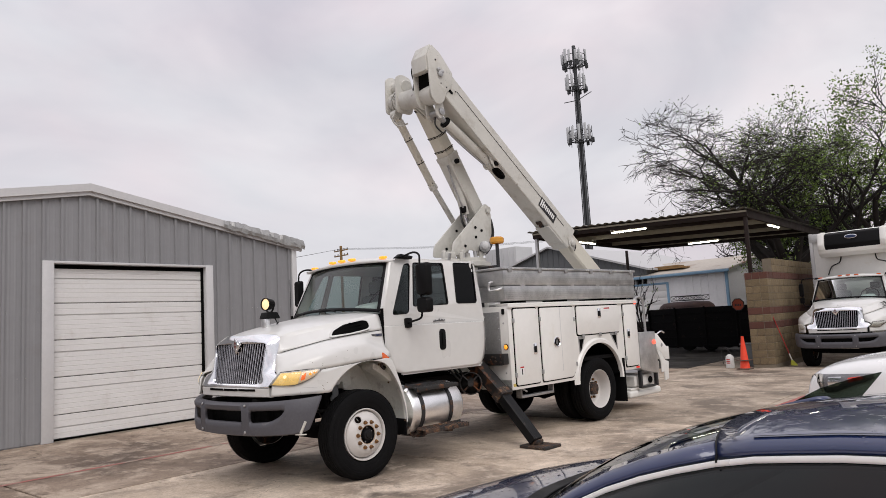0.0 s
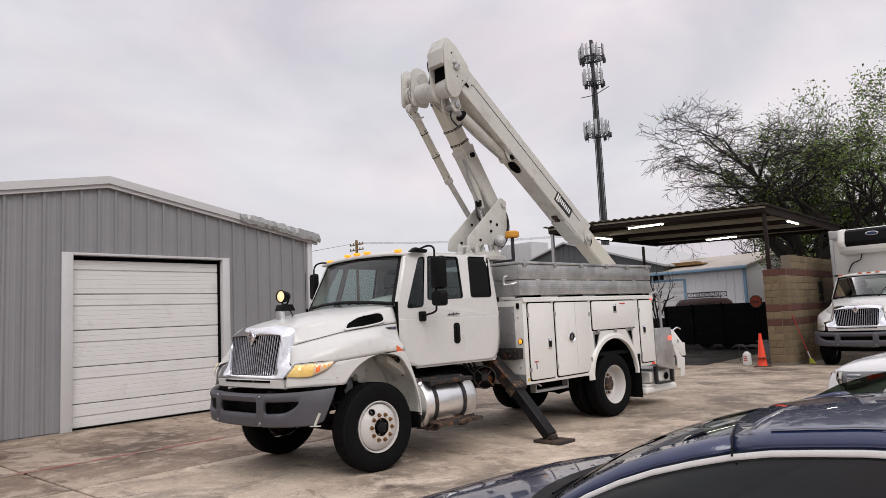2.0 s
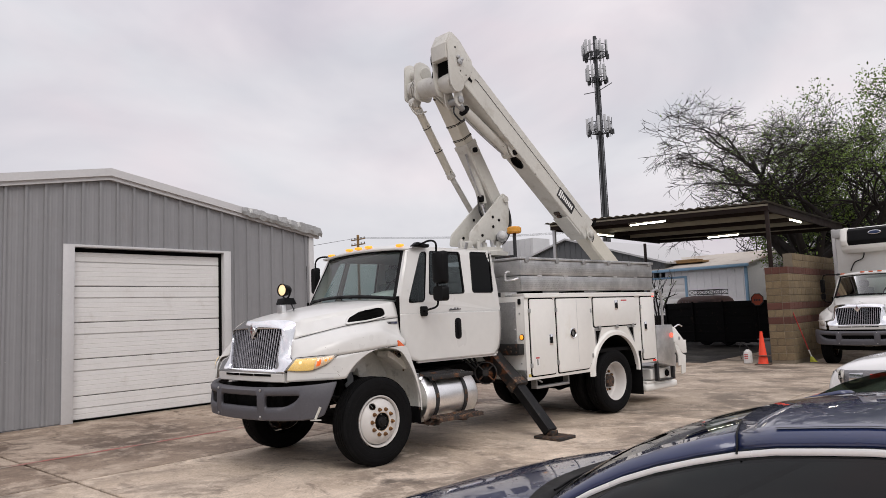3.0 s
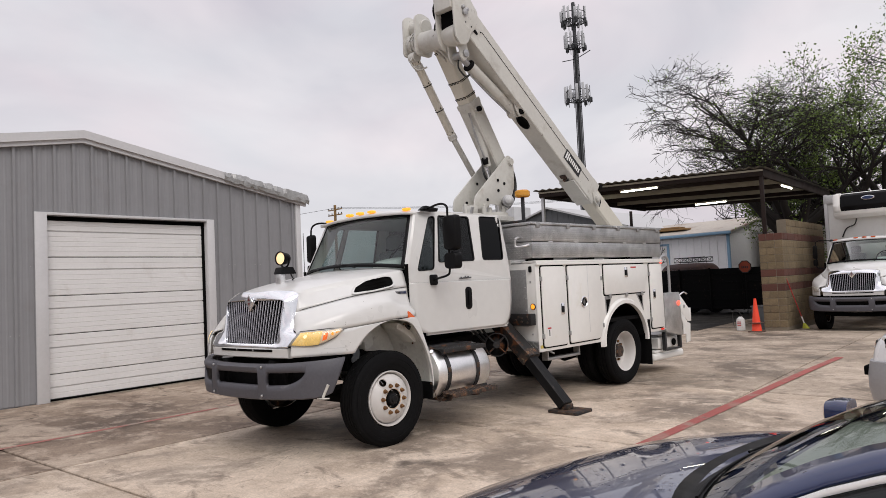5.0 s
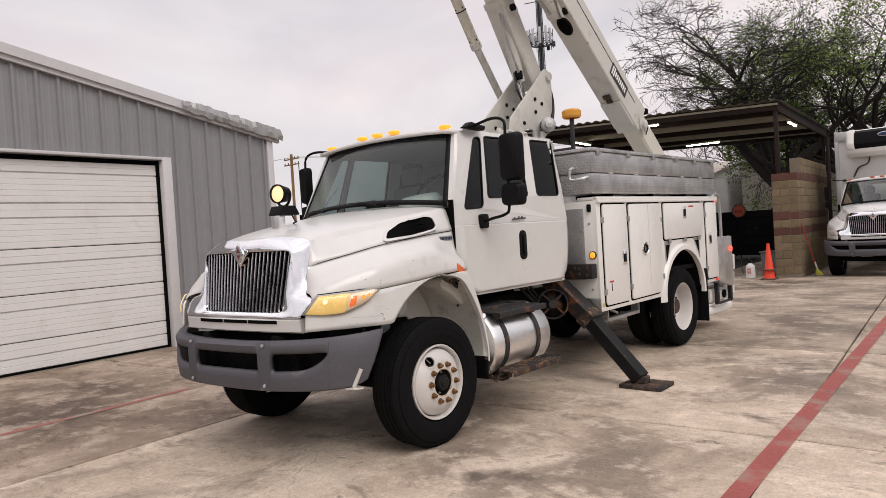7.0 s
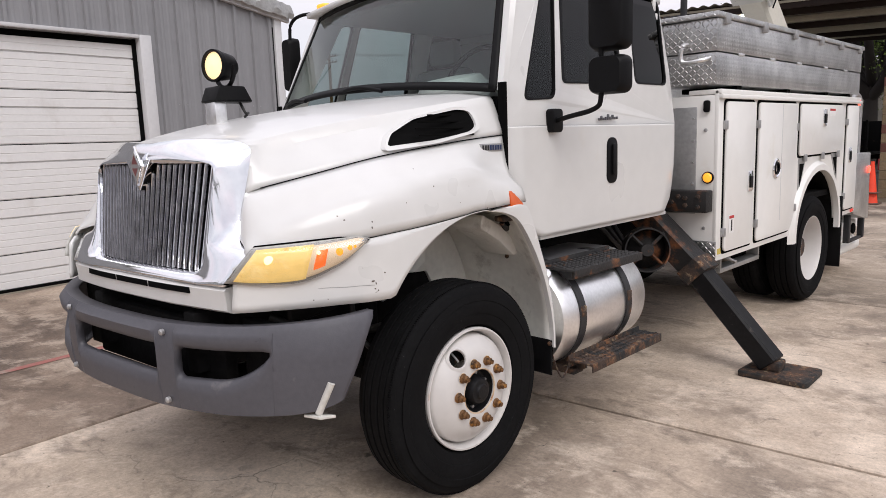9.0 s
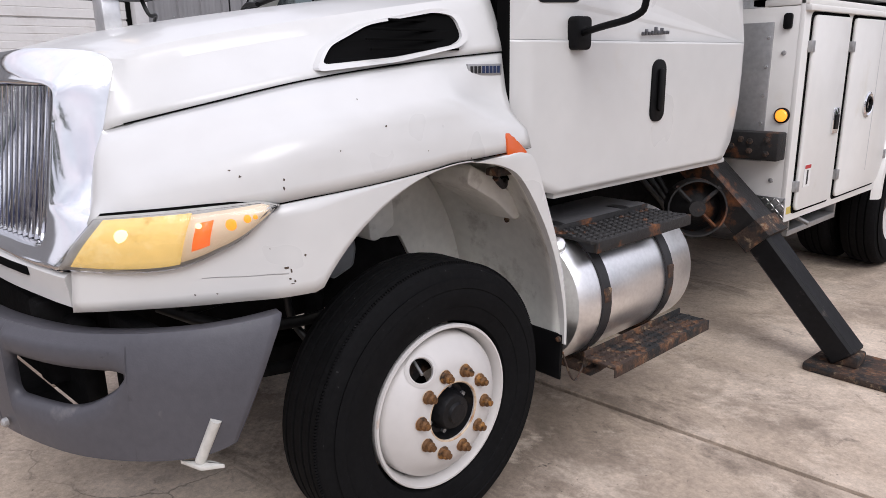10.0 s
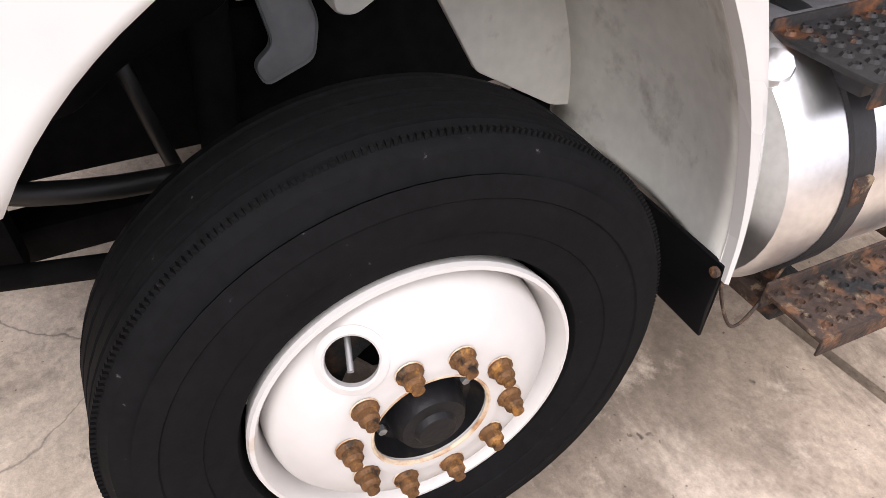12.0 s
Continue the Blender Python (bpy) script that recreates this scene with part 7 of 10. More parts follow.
    box("tail_beam", (-0.98, 5.90, 0.385), (0.98, 6.60, 0.57), body_paint, root, "white outrigger beam", 0.025)
    box("tail_foot", (-0.98, 5.74, 0.20), (0.98, 6.80, 0.325), body_paint, root, "white rear outrigger foot", 0.045, seg=3)
    box("tail_foot", (-0.96, 5.80, 0.325), (0.96, 6.66, 0.37), body_paint, root, "white rear outrigger foot", 0.02)
    for sx in (1, -1):
        box("foot_leg", (sx * 0.6 - 0.06, 6.45, 0.30), (sx * 0.6 + 0.06, 6.58, 0.52), black_metal, root, "black outrigger leg", 0.01)
    # tread-plate chests along both sides
    for sx in (1, -1):
        x0, x1 = (0.62, 1.105) if sx > 0 else (-1.105, -0.62)
        lowb = box("chest", (x0, 2.50, 1.905), (x1, 5.93, 2.115), tread_plate, root, "tread plate tool chest", 0.008)
        box("chest_upper", (x0 - 0.004, 2.496, 2.122), (x1 + 0.004, 5.934, 2.335), tread_plate, lowb, "tread plate upper chest", 0.008)
        for ya, yb_ in ((2.47, 4.45), (4.47, 5.96)):
            box("lid", (x0 - 0.02, ya, 2.338), (x1 + 0.02, yb_, 2.375), tread_plate, lowb, "tread plate lid", 0.006)
        for y in (2.62, 3.3, 3.95, 4.62, 5.2, 5.82):
            fx = x1 if sx > 0 else x0
            box("lid_latch", (fx - 0.005 if sx > 0 else fx - 0.03, y - 0.035, 2.30), (fx + 0.03 if sx > 0 else fx + 0.005, y + 0.035, 2.372), dull_steel, lowb, "steel lid latch", 0.006)
        for y in (2.9, 3.5, 4.1, 4.8, 5.4):
            fx = x1 if sx > 0 else x0
            box("clip", (fx - 0.002, y - 0.05, 2.108), (fx + 0.008, y + 0.05, 2.126), steel, lowb, "bright clip", 0.002)
        for y in (2.9, 3.9, 4.9, 5.6):
            box("chest_foot", (x0 + 0.05, y, 1.872), (x1 - 0.02, y + 0.08, 1.906), gap_black, lowb, "dark chest foot", 0)
    # handle on the chest's front
    tube("chest_handle", [(0.90, 2.49, 2.18), (0.90, 2.42, 2.16), (0.90, 2.42, 2.06), (1.03, 2.42, 2.06), (1.06, 2.49, 2.08)], 0.016, steel, root, "aluminium chest handle", 8)


cover_grey = material("worn_grey_plastic", (0.13, 0.13, 0.138), 0.5, var=0.25, scale=6, fine=40, bump=0.1, spots=[((0.16, 0.16, 0.165), 5, 0.55, 0.75)])
yellow_ink = material("yellow_ink", (0.55, 0.42, 0.10), 0.6, var=0.1)


def side_gear(root):
    """Fuel tank with its straps and steps, outrigger leg, drum behind the tank."""
    for sx in (1,):
        cx, cz, r, ya, yb = 0.84, 0.632, 0.286, 0.70, 1.57
        t = lathe("fuel_tank", [(0.0, 0.0), (r * 0.6, 0.0), (r * 0.93, 0.012), (r, 0.05), (r, yb - ya - 0.05), (r * 0.93, yb - ya - 0.012), (r * 0.6, yb - ya), (0.0, yb - ya)], (cx, ya, cz), (0, 1, 0), steel, root, "round polished aluminium fuel tank", 48)
        for y in (0.83, 1.30):
            lathe("strap", [(r + 0.001, 0), (r + 0.009, 0.004), (r + 0.009, 0.056), (r + 0.001, 0.06)], (cx, y, cz), (0, 1, 0), black_metal, t, "black rusty tank strap", 48)
            box("strap_buckle", (cx + 0.275, y + 0.008, cz + 0.01), (cx + 0.298, y + 0.052, cz + 0.07), rust_metal, t, "rusty strap buckle", 0.006)
            box("tank_hanger", (0.60, y - 0.02, 0.325), (1.10, y + 0.07, 0.36), rust_metal, t, "rusty tank hanger", 0.006)
        lathe("tank_outlet", [(0.030, 0), (0.034, 0.02), (0.030, 0.035), (0.020, 0.04), (0, 0.045)], (cx + 0.14, 0.72, cz + 0.235), (0.6, -0.5, 0.8), steel, t, "dented aluminium plug", 10)
        lathe("filler_cap", [(0.055, 0), (0.058, 0.02), (0.04, 0.035), (0.038, 0.055), (0.0, 0.058)], (cx - 0.10, 0.86, cz + r - 0.006), (0, 0, 1), black_plain, t, "black filler cap", 20)
        top = prism("tank_top", smooth_poly([(0.60, 0.74), (0.91, 0.74), (0.91, 1.50), (0.60, 1.50)], 0.03), "z", cz + r - 0.012, cz + r + 0.004, cover_grey, t, "dark grey plastic tank cover", 0.006)
        for k in range(3):
            lathe("cover_ring", [(0.085 - 0.022 * k, 0), (0.083 - 0.022 * k, 0.005), (0.076 - 0.022 * k, 0.005), (0.074 - 0.022 * k, 0)], (cx - 0.10, 0.86, cz + r + 0.003), (0, 0, 1), dull_steel, t, "worn raised ring", 28)
        # upper step: a punched plate laid on the tank
        st = tread("tank_step", 0.915, 1.14, 0.765, 1.46, 0.908, root)
        for y in (0.83, 1.30):
            box("step_bracket", (0.93, y, 0.84), (1.08, y + 0.06, 0.894), black_metal, st, "black step bracket", 0.004)
        # lower step
        st2 = tread("lower_step", 1.09, 1.24, 0.772, 1.51, 0.422, root)
        for y in (0.85, 1.32):
            box("step_bracket", (0.92, y, 0.345), (1.12, y + 0.06, 0.40), rust_metal, st2, "rusty step bracket", 0.004)
        tube("wire_loop", [(1.07, 0.66, 0.47), (1.08, 0.68, 0.40), (1.085, 0.72, 0.335), (1.09, 0.76, 0.37), (1.06, 0.85, 0.44)], 0.004, rust_metal, root, "bent wire", 6)
        # outrigger: sleeve and leg
        a, b, c = Vector((0.60, 2.27, 1.14)), Vector((1.10, 2.36, 0.63)), Vector((1.565, 2.40, 0.075))

        def strut(name, p, q, w, h, mat, label):
            d = (q - p).normalized()
            s = d.cross(Vector((0, 1, 0))).normalized()
            u = Vector((0, 1, 0))
            rows = []
            for t in (0, 0.01, 0.99, 1):
                k = 0.9 if t in (0, 1) else 1
                m = p.lerp(q, t)
                rows.append([m + s * w * k * e + u * h * k * f for e, f in ((-1, -0.8), (-0.8, -1), (0.8, -1), (1, -0.8), (1, 0.8), (0.8, 1), (-0.8, 1), (-1, 0.8))])
            return loft(name, rows, mat, root, label, sharp=20)
        strut("outrigger_sleeve", a, b, 0.085, 0.10, rust_dark, "black rusted outrigger sleeve")
        strut("outrigger_collar", b.lerp(a, 0.13), b + (b - a) * 0.02, 0.096, 0.112, rust_metal, "rusty sleeve collar")
        strut("outrigger_leg", b - (b - a) * 0.2, c, 0.068, 0.082, outrigger_black, "black outrigger leg")
        prism("outrigger_pad", smooth_poly([(1.40, 2.23), (1.83, 2.24), (1.82, 2.60), (1.41, 2.58)], 0.04), "z", 0.0, 0.035, rust_metal, root, "rusty steel foot plate", 0.006)
        box("pad_lug", (1.50, 2.34, 0.035), (1.63, 2.47, 0.10), rust_metal, root, "rusty foot lug", 0.012)
        # exhaust drum behind the tank
        lathe("reel_drum", [(0.138, -0.08), (0.146, -0.07), (0.146, 0.06), (0.137, 0.06), (0.135, -0.06), (0.05, 0.03), (0.04, 0.06), (0.0, 0.06)], (0.91, 1.93, 0.84), (0.62, -0.78, 0.05), rust_dark, root, "rusty round steel drum", 32)
        for i in range(4):
            an = math.pi / 4 + i * math.pi / 2
            d = Vector((0.62, -0.78, 0.05)).normalized()
            u = Vector((0, 0, 1))
            s = d.cross(u)
            p = Vector((0.91, 1.93, 0.84)) + d * 0.03
            tube("spoke", [p, p + (s * math.cos(an) + u * math.sin(an)) * 0.155], 0.012, rust_dark, root, "rusty spoke", 6, False)
        box("far_tank", (-1.05, 0.85, 0.42), (-0.55, 1.8, 0.96), dark_under, root, "dark box beneath the far side", 0.04)
        for k in range(3):
            tube("hydraulic_hose", [(0.50, 1.9 + 0.1 * k, 1.05), (0.62, 2.1 + 0.05 * k, 0.80), (0.55, 2.35, 0.66 + 0.05 * k), (0.45, 2.7, 0.80)], 0.016, hose_black, root, "black hydraulic hose", 8)
    box("far_outrigger", (-1.0, 2.25, 0.5), (-0.62, 2.45, 1.12), rust_dark, root, "black outrigger housing", 0.02)
    prism("far_outrigger_leg", [(-0.95, 0.62), (-1.1, 0.70), (-1.60, 0.03), (-1.42, 0.0)], "y", 2.28, 2.44, outrigger_black, root, "black outrigger leg", 0.01)
    box("transfer_case", (-0.30, 1.2, 0.42), (0.30, 2.2, 0.98), dark_under, root, "dark gearbox", 0.05)
    tube("drive_shaft", [(0, 2.2, 0.68), (0, 4.5, 0.52)], 0.055, dark_under, root, "dark drive shaft", 12, False)


outrigger_black = material("worn_black_steel", (0.008, 0.008, 0.009), 0.55, 0.0, spec=0.2, var=0.35, scale=6, fine=35, bump=0.12, bump_scale=30, spots=[((0.06, 0.05, 0.045), 10, 0.60, 0.72)])


def tread(name, x0, x1, y0, y1, z, root):
    """A punched grip plate with folded edges and rows of raised, open studs."""
    p = box(name, (x0, y0, z - 0.012), (x1, y1, z), rust_metal if z < 0.6 else rust_black, root, "rusty punched steel step" if z < 0.6 else "black punched steel step with rust", 0.003)
    box("edge", (x1 - 0.004, y0, z - 0.045), (x1 + 0.002, y1, z + 0.001), rust_metal if z < 0.6 else rust_black, p, bevel=0.002)
    box("edge", (x0 - 0.002, y0, z - 0.045), (x0 + 0.006, y1, z + 0.022), rust_metal if z < 0.6 else rust_black, p, bevel=0.002)
    bm = bmesh.new()
    rows = int((x1 - x0) / 0.036)
    cols = int((y1 - y0) / 0.04)
    for i in range(rows):
        for j in range(cols):
            cx, cy = x0 + (i + 0.7) * (x1 - x0) / (rows + 0.4), y0 + (j + 0.5 + 0.5 * (i % 2)) * (y1 - y0) / (cols + 0.5)
            r0, r1 = 0.013, 0.008
            lo = [bm.verts.new((cx + r0 * math.cos(a), cy + r0 * math.sin(a), z)) for a in [k * math.pi / 4 for k in range(8)]]
            hi = [bm.verts.new((cx + r1 * math.cos(a), cy + r1 * math.sin(a), z + 0.006)) for a in [k * math.pi / 4 for k in range(8)]]
            inn = [bm.verts.new((cx + r1 * 0.8 * math.cos(a), cy + r1 * 0.8 * math.sin(a), z + 0.0005)) for a in [k * math.pi / 4 for k in range(8)]]
            for k in range(8):
                q = (k + 1) % 8
                bm.faces.new((lo[k], lo[q], hi[q], hi[k]))
                bm.faces.new((hi[k], hi[q], inn[q], inn[k]))
            bm.faces.new(inn)
    part("studs", bm, rust_metal if z < 0.6 else rust_black, p, "raised grip studs")["kind"] = "stuff"
    return p


rust_black = material("black_steel_rust_spots", (0.02, 0.019, 0.019), 0.6, 0.1, var=0.35, scale=9, fine=60, bump=0.3, bump_scale=80, spots=[((0.20, 0.075, 0.025), 8, 0.57, 0.70)])


def boom(root):
    """Turret, lower boom, elbow, folded upper boom, cylinder and levelling link."""
    def bar(name, a, b, axis_w, w, h, mat, label, parent=root, taper=1.0, chamfer=0.15, caps=True):
        """A box girder from a to b: w half-width along axis_w, h half-depth across."""
        a, b, W = Vector(a), Vector(b), Vector(axis_w).normalized()
        d = (b - a).normalized()
        H = d.cross(W).normalized()
        rows = []
        for t in (0, 1):
            k = 1 if t == 0 else taper
            m = a.lerp(b, t)
            c = chamfer
            rows.append([m + W * w * k * e + H * h * k * f for e, f in ((-1, -1 + c), (-1 + c, -1), (1 - c, -1), (1, -1 + c), (1, 1 - c), (1 - c, 1), (-1 + c, 1), (-1, 1 - c))])
        return loft(name, rows, mat, parent, label, sharp=15)
    lat = (1, 0, 0)
    cyl("pedestal", (-0.15, 3.05, 1.0), (-0.15, 3.05, 2.50), 0.34, boom_paint, root, "ivory boom pedestal", 36)
    lathe("turntable", [(0.30, 0), (0.42, 0.01), (0.42, 0.07), (0.34, 0.09), (0.34, 0.14), (0.0, 0.14)], (-0.15, 3.05, 2.48), (0, 0, 1), boom_paint, root, "ivory turntable", 36)
    for x in (0.07, -0.34):
        pl = prism("turret_plate", smooth_poly([(2.56, 2.66), (2.80, 2.66), (2.90, 2.74), (3.05, 2.74), (3.10, 2.66), (3.30, 2.66), (3.48, 3.02), (3.49, 3.34), (3.44, 3.47), (3.36, 3.50), (2.60, 2.84)], 0.05), "x", x - 0.012, x + 0.012, boom_paint, root, "ivory turret plate", 0.004)
        for y, z, r in ((3.40, 3.40, 0.045), (3.10, 3.10, 0.022), (3.24, 3.06, 0.022), (3.10, 2.95, 0.022), (2.85, 2.80, 0.022)):
            lathe("bolt", [(r, 0), (r, 0.012), (0, 0.018)], (x + 0.012, y, z), (1, 0, 0), dull_steel if r > 0.04 else dark_under, pl, n=12)
    tube("pivot_pin", [(-0.40, 3.40, 3.40), (0.12, 3.40, 3.40)], 0.05, boom_paint, root, "ivory pivot pin", 16, False)
    tube("hose_loop", [(0.04, 3.42, 3.36), (0.04, 3.52, 3.25), (0.04, 3.56, 3.05), (0.04, 3.50, 2.85), (0.02, 3.40, 2.72)], 0.022, hose_black, root, "black hose loop behind the turret", 8)
    tube("hose_loop", [(-0.02, 3.42, 3.40), (-0.02, 3.54, 3.30), (-0.02, 3.59, 3.05), (-0.02, 3.52, 2.82), (-0.02, 3.40, 2.70)], 0.022, hose_black, root, "black hose loop behind the turret", 8)
    mo = lathe("swivel_motor", [(0.0, -0.06), (0.06, -0.06), (0.085, -0.04), (0.085, 0.10), (0.05, 0.12), (0.05, 0.14), (0, 0.145)], (0.16, 3.20, 2.78), (1, -0.9, 0.1), dull_steel, root, "grey hydraulic motor", 20)
    lathe("motor_band", [(0.088, 0.02), (0.088, 0.05)], (0.16, 3.20, 2.78), (1, -0.9, 0.1), black_plain, mo, "black band", 20)
    # valves and fittings round the turntable
    rnd = random.Random(2)
    for i in range(11):
        y = 2.40 + i * 0.075
        x = 0.05 + rnd.uniform(-0.12, 0.12)
        cyl("fitting", (x, y, 2.55), (x + rnd.uniform(-0.04, 0.04), y, 2.66 + rnd.uniform(0, 0.08)), rnd.choice((0.022, 0.03, 0.036)), boom_paint if i % 3 else dull_steel, root, "ivory fitting", 8)
    box("valve_block", (-0.32, 2.42, 2.50), (0.12, 2.70, 2.60), boom_paint, root, "ivory valve block", 0.02)
    box("valve_block", (-0.06, 2.46, 2.60), (0.10, 2.62, 2.70), boom_paint, root, "ivory valve block", 0.012)
    # lower boom: steel box leaning forward, slimmer insulated part on top
    A, Bm, C = Vector((-0.137, 3.38, 3.32)), Vector((-0.137, 2.80, 4.22)), Vector((-0.137, 2.30, 5.00))
    lb = bar("lower_boom", A, Bm, lat, 0.132, 0.128, boom_paint, "ivory lower boom")
    bar("boom_insert", Bm - (Bm - A) * 0.02, C, lat, 0.112, 0.110, fibreglass, "cream fibreglass insert of the lower boom", lb)
    d = (C - A).normalized()
    up = d.cross(Vector((1, 0, 0))).normalized()
    if up.y > 0:
        up = -up
    bar("boom_band", Bm - d * 0.02, Bm + d * 0.05, lat, 0.138, 0.134, boom_paint, "ivory band at the joint", lb)
    for t in (0.16, 0.42, 0.93):
        p = Bm.lerp(C, t)
        rows = []
        for e in (-0.006, 0.006):
            rows.append([p + d * e + Vector((sx * 0.1135, 0, 0)) + up * sy * 0.1115 for sx, sy in ((-1, -1), (1, -1), (1, 1), (-1, 1))])
        loft("band_line", rows, dark_under, lb, "dark seam", smooth=False)
        for k in range(7):
            for q, w in ((p + Vector((0.114, 0, 0)) + up * (-0.09 + 0.03 * k) - d * 0.018, Vector((1, 0, 0))), (p + Vector((-0.09 + 0.03 * k, 0, 0)) + up * 0.112 - d * 0.018, up)):
                lathe("rivet", [(0.010, 0), (0.008, 0.006), (0, 0.008)], q, w, dark_under, lb, n=6)
    # lower lift cylinder in front of the boom
    p0, p1 = Vector((-0.12, 3.24, 2.95)), Vector((-0.12, 2.84, 4.13))
    lc = tube("lift_cylinder", [p0.lerp(p1, 0.33), p1], 0.068, boom_paint, root, "ivory lift cylinder", 18, False)
    tube("piston_rod", [p0, p0.lerp(p1, 0.36)], 0.036, chrome, lc, "bright piston rod", 12, False)
    box("cylinder_lug", (-0.26, p1.y - 0.07, p1.z - 0.045), (0.02, p1.y + 0.12, p1.z + 0.045), boom_paint, lc, "ivory lug", 0.02)
    lathe("lug_pin", [(0.04, 0), (0.04, 0.04), (0, 0.045)], (0.02, p1.y - 0.02, p1.z), (1, 0, 0), dark_under, lc, "dark lug pin", 12)
    for k in range(2):
        tube("cylinder_line", [p1 + Vector((0.02 + 0.03 * k, -0.10, -0.05)), p0.lerp(p1, 0.7) + Vector((0.05, -0.12 - 0.02 * k, 0)), p0.lerp(p1, 0.42) + Vector((0.07 + 0.02 * k, -0.10, 0.0)), p0.lerp(p1, 0.36) + Vector((0.05, -0.07, 0.0))], 0.009, dull_steel, lc, "steel hydraulic line", 6)
    box("line_block", (-0.10, p0.lerp(p1, 0.38).y - 0.11, p0.lerp(p1, 0.38).z - 0.05), (-0.02, p0.lerp(p1, 0.38).y - 0.05, p0.lerp(p1, 0.38).z + 0.05), dark_under, lc, "dark hose block", 0.008)
    for k in range(4):
        tube("hydraulic_hose", [p0.lerp(p1, 0.36) + Vector((0.0, -0.09, 0.02 * k)), p0.lerp(p1, 0.20) + Vector((0.04 + 0.02 * k, -0.15 - 0.03 * k, 0.0)), p0.lerp(p1, 0.04) + Vector((0.04, -0.02 - 0.02 * k, 0.02)), p0 + Vector((0.0, 0.12, -0.12))], 0.013, hose_black, root, "black hydraulic hose", 8)
    # elbow: cross tube with side plates
    eL, eR = Vector((-0.72, 2.25, 5.14)), Vector((0.50, 2.02, 4.92))
    cyl("elbow_tube", eL, eR, 0.148, boom_paint, root, "ivory elbow cross tube", 32, bevel=0.1)
    for x, f in ((-0.70, 0.02), (-0.40, 0.26)):
        c = eL.lerp(eR, f)
        prism("elbow_plate", smooth_poly([(c.y - 0.18, c.z - 0.20), (c.y + 0.14, c.z - 0.20), (c.y + 0.20, c.z + 0.05), (c.y + 0.14, c.z + 0.38), (c.y - 0.05, c.z + 0.42), (c.y - 0.17, c.z + 0.36)], 0.07), "x", x - 0.014, x + 0.014, boom_paint, root, "ivory elbow plate", 0.004)
    for x, f in ((-0.10, 0.50), (-0.02, 0.57)):
        c = eL.lerp(eR, f)
        prism("elbow_web", smooth_poly([(c.y - 0.06, c.z - 0.14), (c.y + 0.30, c.z - 0.34), (c.y + 0.34, c.z - 0.20), (c.y + 0.12, c.z + 0.10)], 0.03), "x", x - 0.010, x + 0.010, boom_paint, root, "ivory elbow web", 0.003)
    cyl("elbow_tube", eL + Vector((0.0, 0.03, 0.24)), eL.lerp(eR, 0.30) + Vector((0, 0.03, 0.24)), 0.10, boom_paint, root, "ivory elbow upper tube", 28, bevel=0.1)
    lathe("cable_sheave", [(0.0, 0.0), (0.19, 0), (0.20, 0.01), (0.17, 0.02), (0.20, 0.03), (0.19, 0.04), (0.0, 0.04)], (0.02, 2.16, 5.36), (1, 0, 0), black_plain, root, "black sheave", 28)
    for k in range(4):
        tube("elbow_hose", [(0.0 + 0.05 * k, 2.25, 4.95), (0.02 + 0.04 * k, 2.02, 5.05), (0.06 + 0.03 * k, 2.0, 5.20), (0.16 + 0.03 * k, 2.1, 5.30)], 0.016, boom_paint if k % 2 else hose_black, root, "hydraulic hose at the elbow", 8)
    for f in (0.14, 0.20):
        c = eL.lerp(eR, f)
        tube("strap_ring", [(c.x + 0.03 * math.sin(a), c.y + 0.165 * math.cos(a), c.z + 0.165 * math.sin(a)) for a in [radians(60 + 20 * i) for i in range(12)]], 0.013, boom_paint, root, "ivory hose clamp", 6, False)
    # upper boom: box girder folded back down to the body
    xa, xb = 0.20, 0.50
    xm, hw, hh = (xa + xb) / 2, (xb - xa) / 2, 0.191
    U0, U1 = Vector((xm, 2.1275, 5.1825)), Vector((xm, 5.030, 2.9695))
    ub = bar("upper_boom", U0, U1, lat, hw, hh, boom_paint, "ivory upper boom", chamfer=0.07)
    dd = (U1 - U0).normalized()
    nn = dd.cross(Vector((1, 0, 0))).normalized()
    if nn.z < 0:
        nn = -nn
    tip = U1 + dd * 1.10
    bar("boom_tip", U1 - dd * 0.05, tip, lat, hw * 0.82, hh * 0.80, fibreglass, "cream fibreglass boom tip", ub, chamfer=0.2)
    bar("boom_collar", U1 - dd * 0.16, U1 + dd * 0.02, lat, hw * 1.03, hh * 1.04, boom_paint, "ivory boom collar", ub, chamfer=0.08)
    lug = prism("collar_lug", smooth_poly([(U1.y - 0.10, U1.z + 0.02), (U1.y + 0.06, U1.z + 0.02), (U1.y + 0.10, U1.z - 0.16), (U1.y + 0.02, U1.z - 0.22), (U1.y - 0.08, U1.z - 0.12)], 0.04), "x", xb + 0.006, xb + 0.026, boom_paint, ub, "ivory lug on the collar", 0.004)
    lathe("collar_boss", [(0.055, 0), (0.055, 0.04), (0.035, 0.05), (0, 0.055)], (xb + 0.026, U1.y, U1.z - 0.08), (1, 0, 0), boom_paint, lug, "ivory boss", 18)
    tube("lug_line", [(xb + 0.05, U1.y - 0.02, U1.z - 0.06), (xb + 0.06, U1.y + 0.05, U1.z - 0.12), (xb + 0.03, U1.y + 0.05, U1.z - 0.22)], 0.008, dark_under, lug, "dark line", 6)
    box("end_cap", (xm - 0.04, U1.y + 0.16, U1.z + 0.08), (xb, U1.y + 0.24, U1.z + 0.16), dark_under, ub, "dark end stop", 0.01)
    # bracket with its rusty patch beneath the collar
    k = U0.lerp(U1, 0.90) - nn * (hh + 0.015)
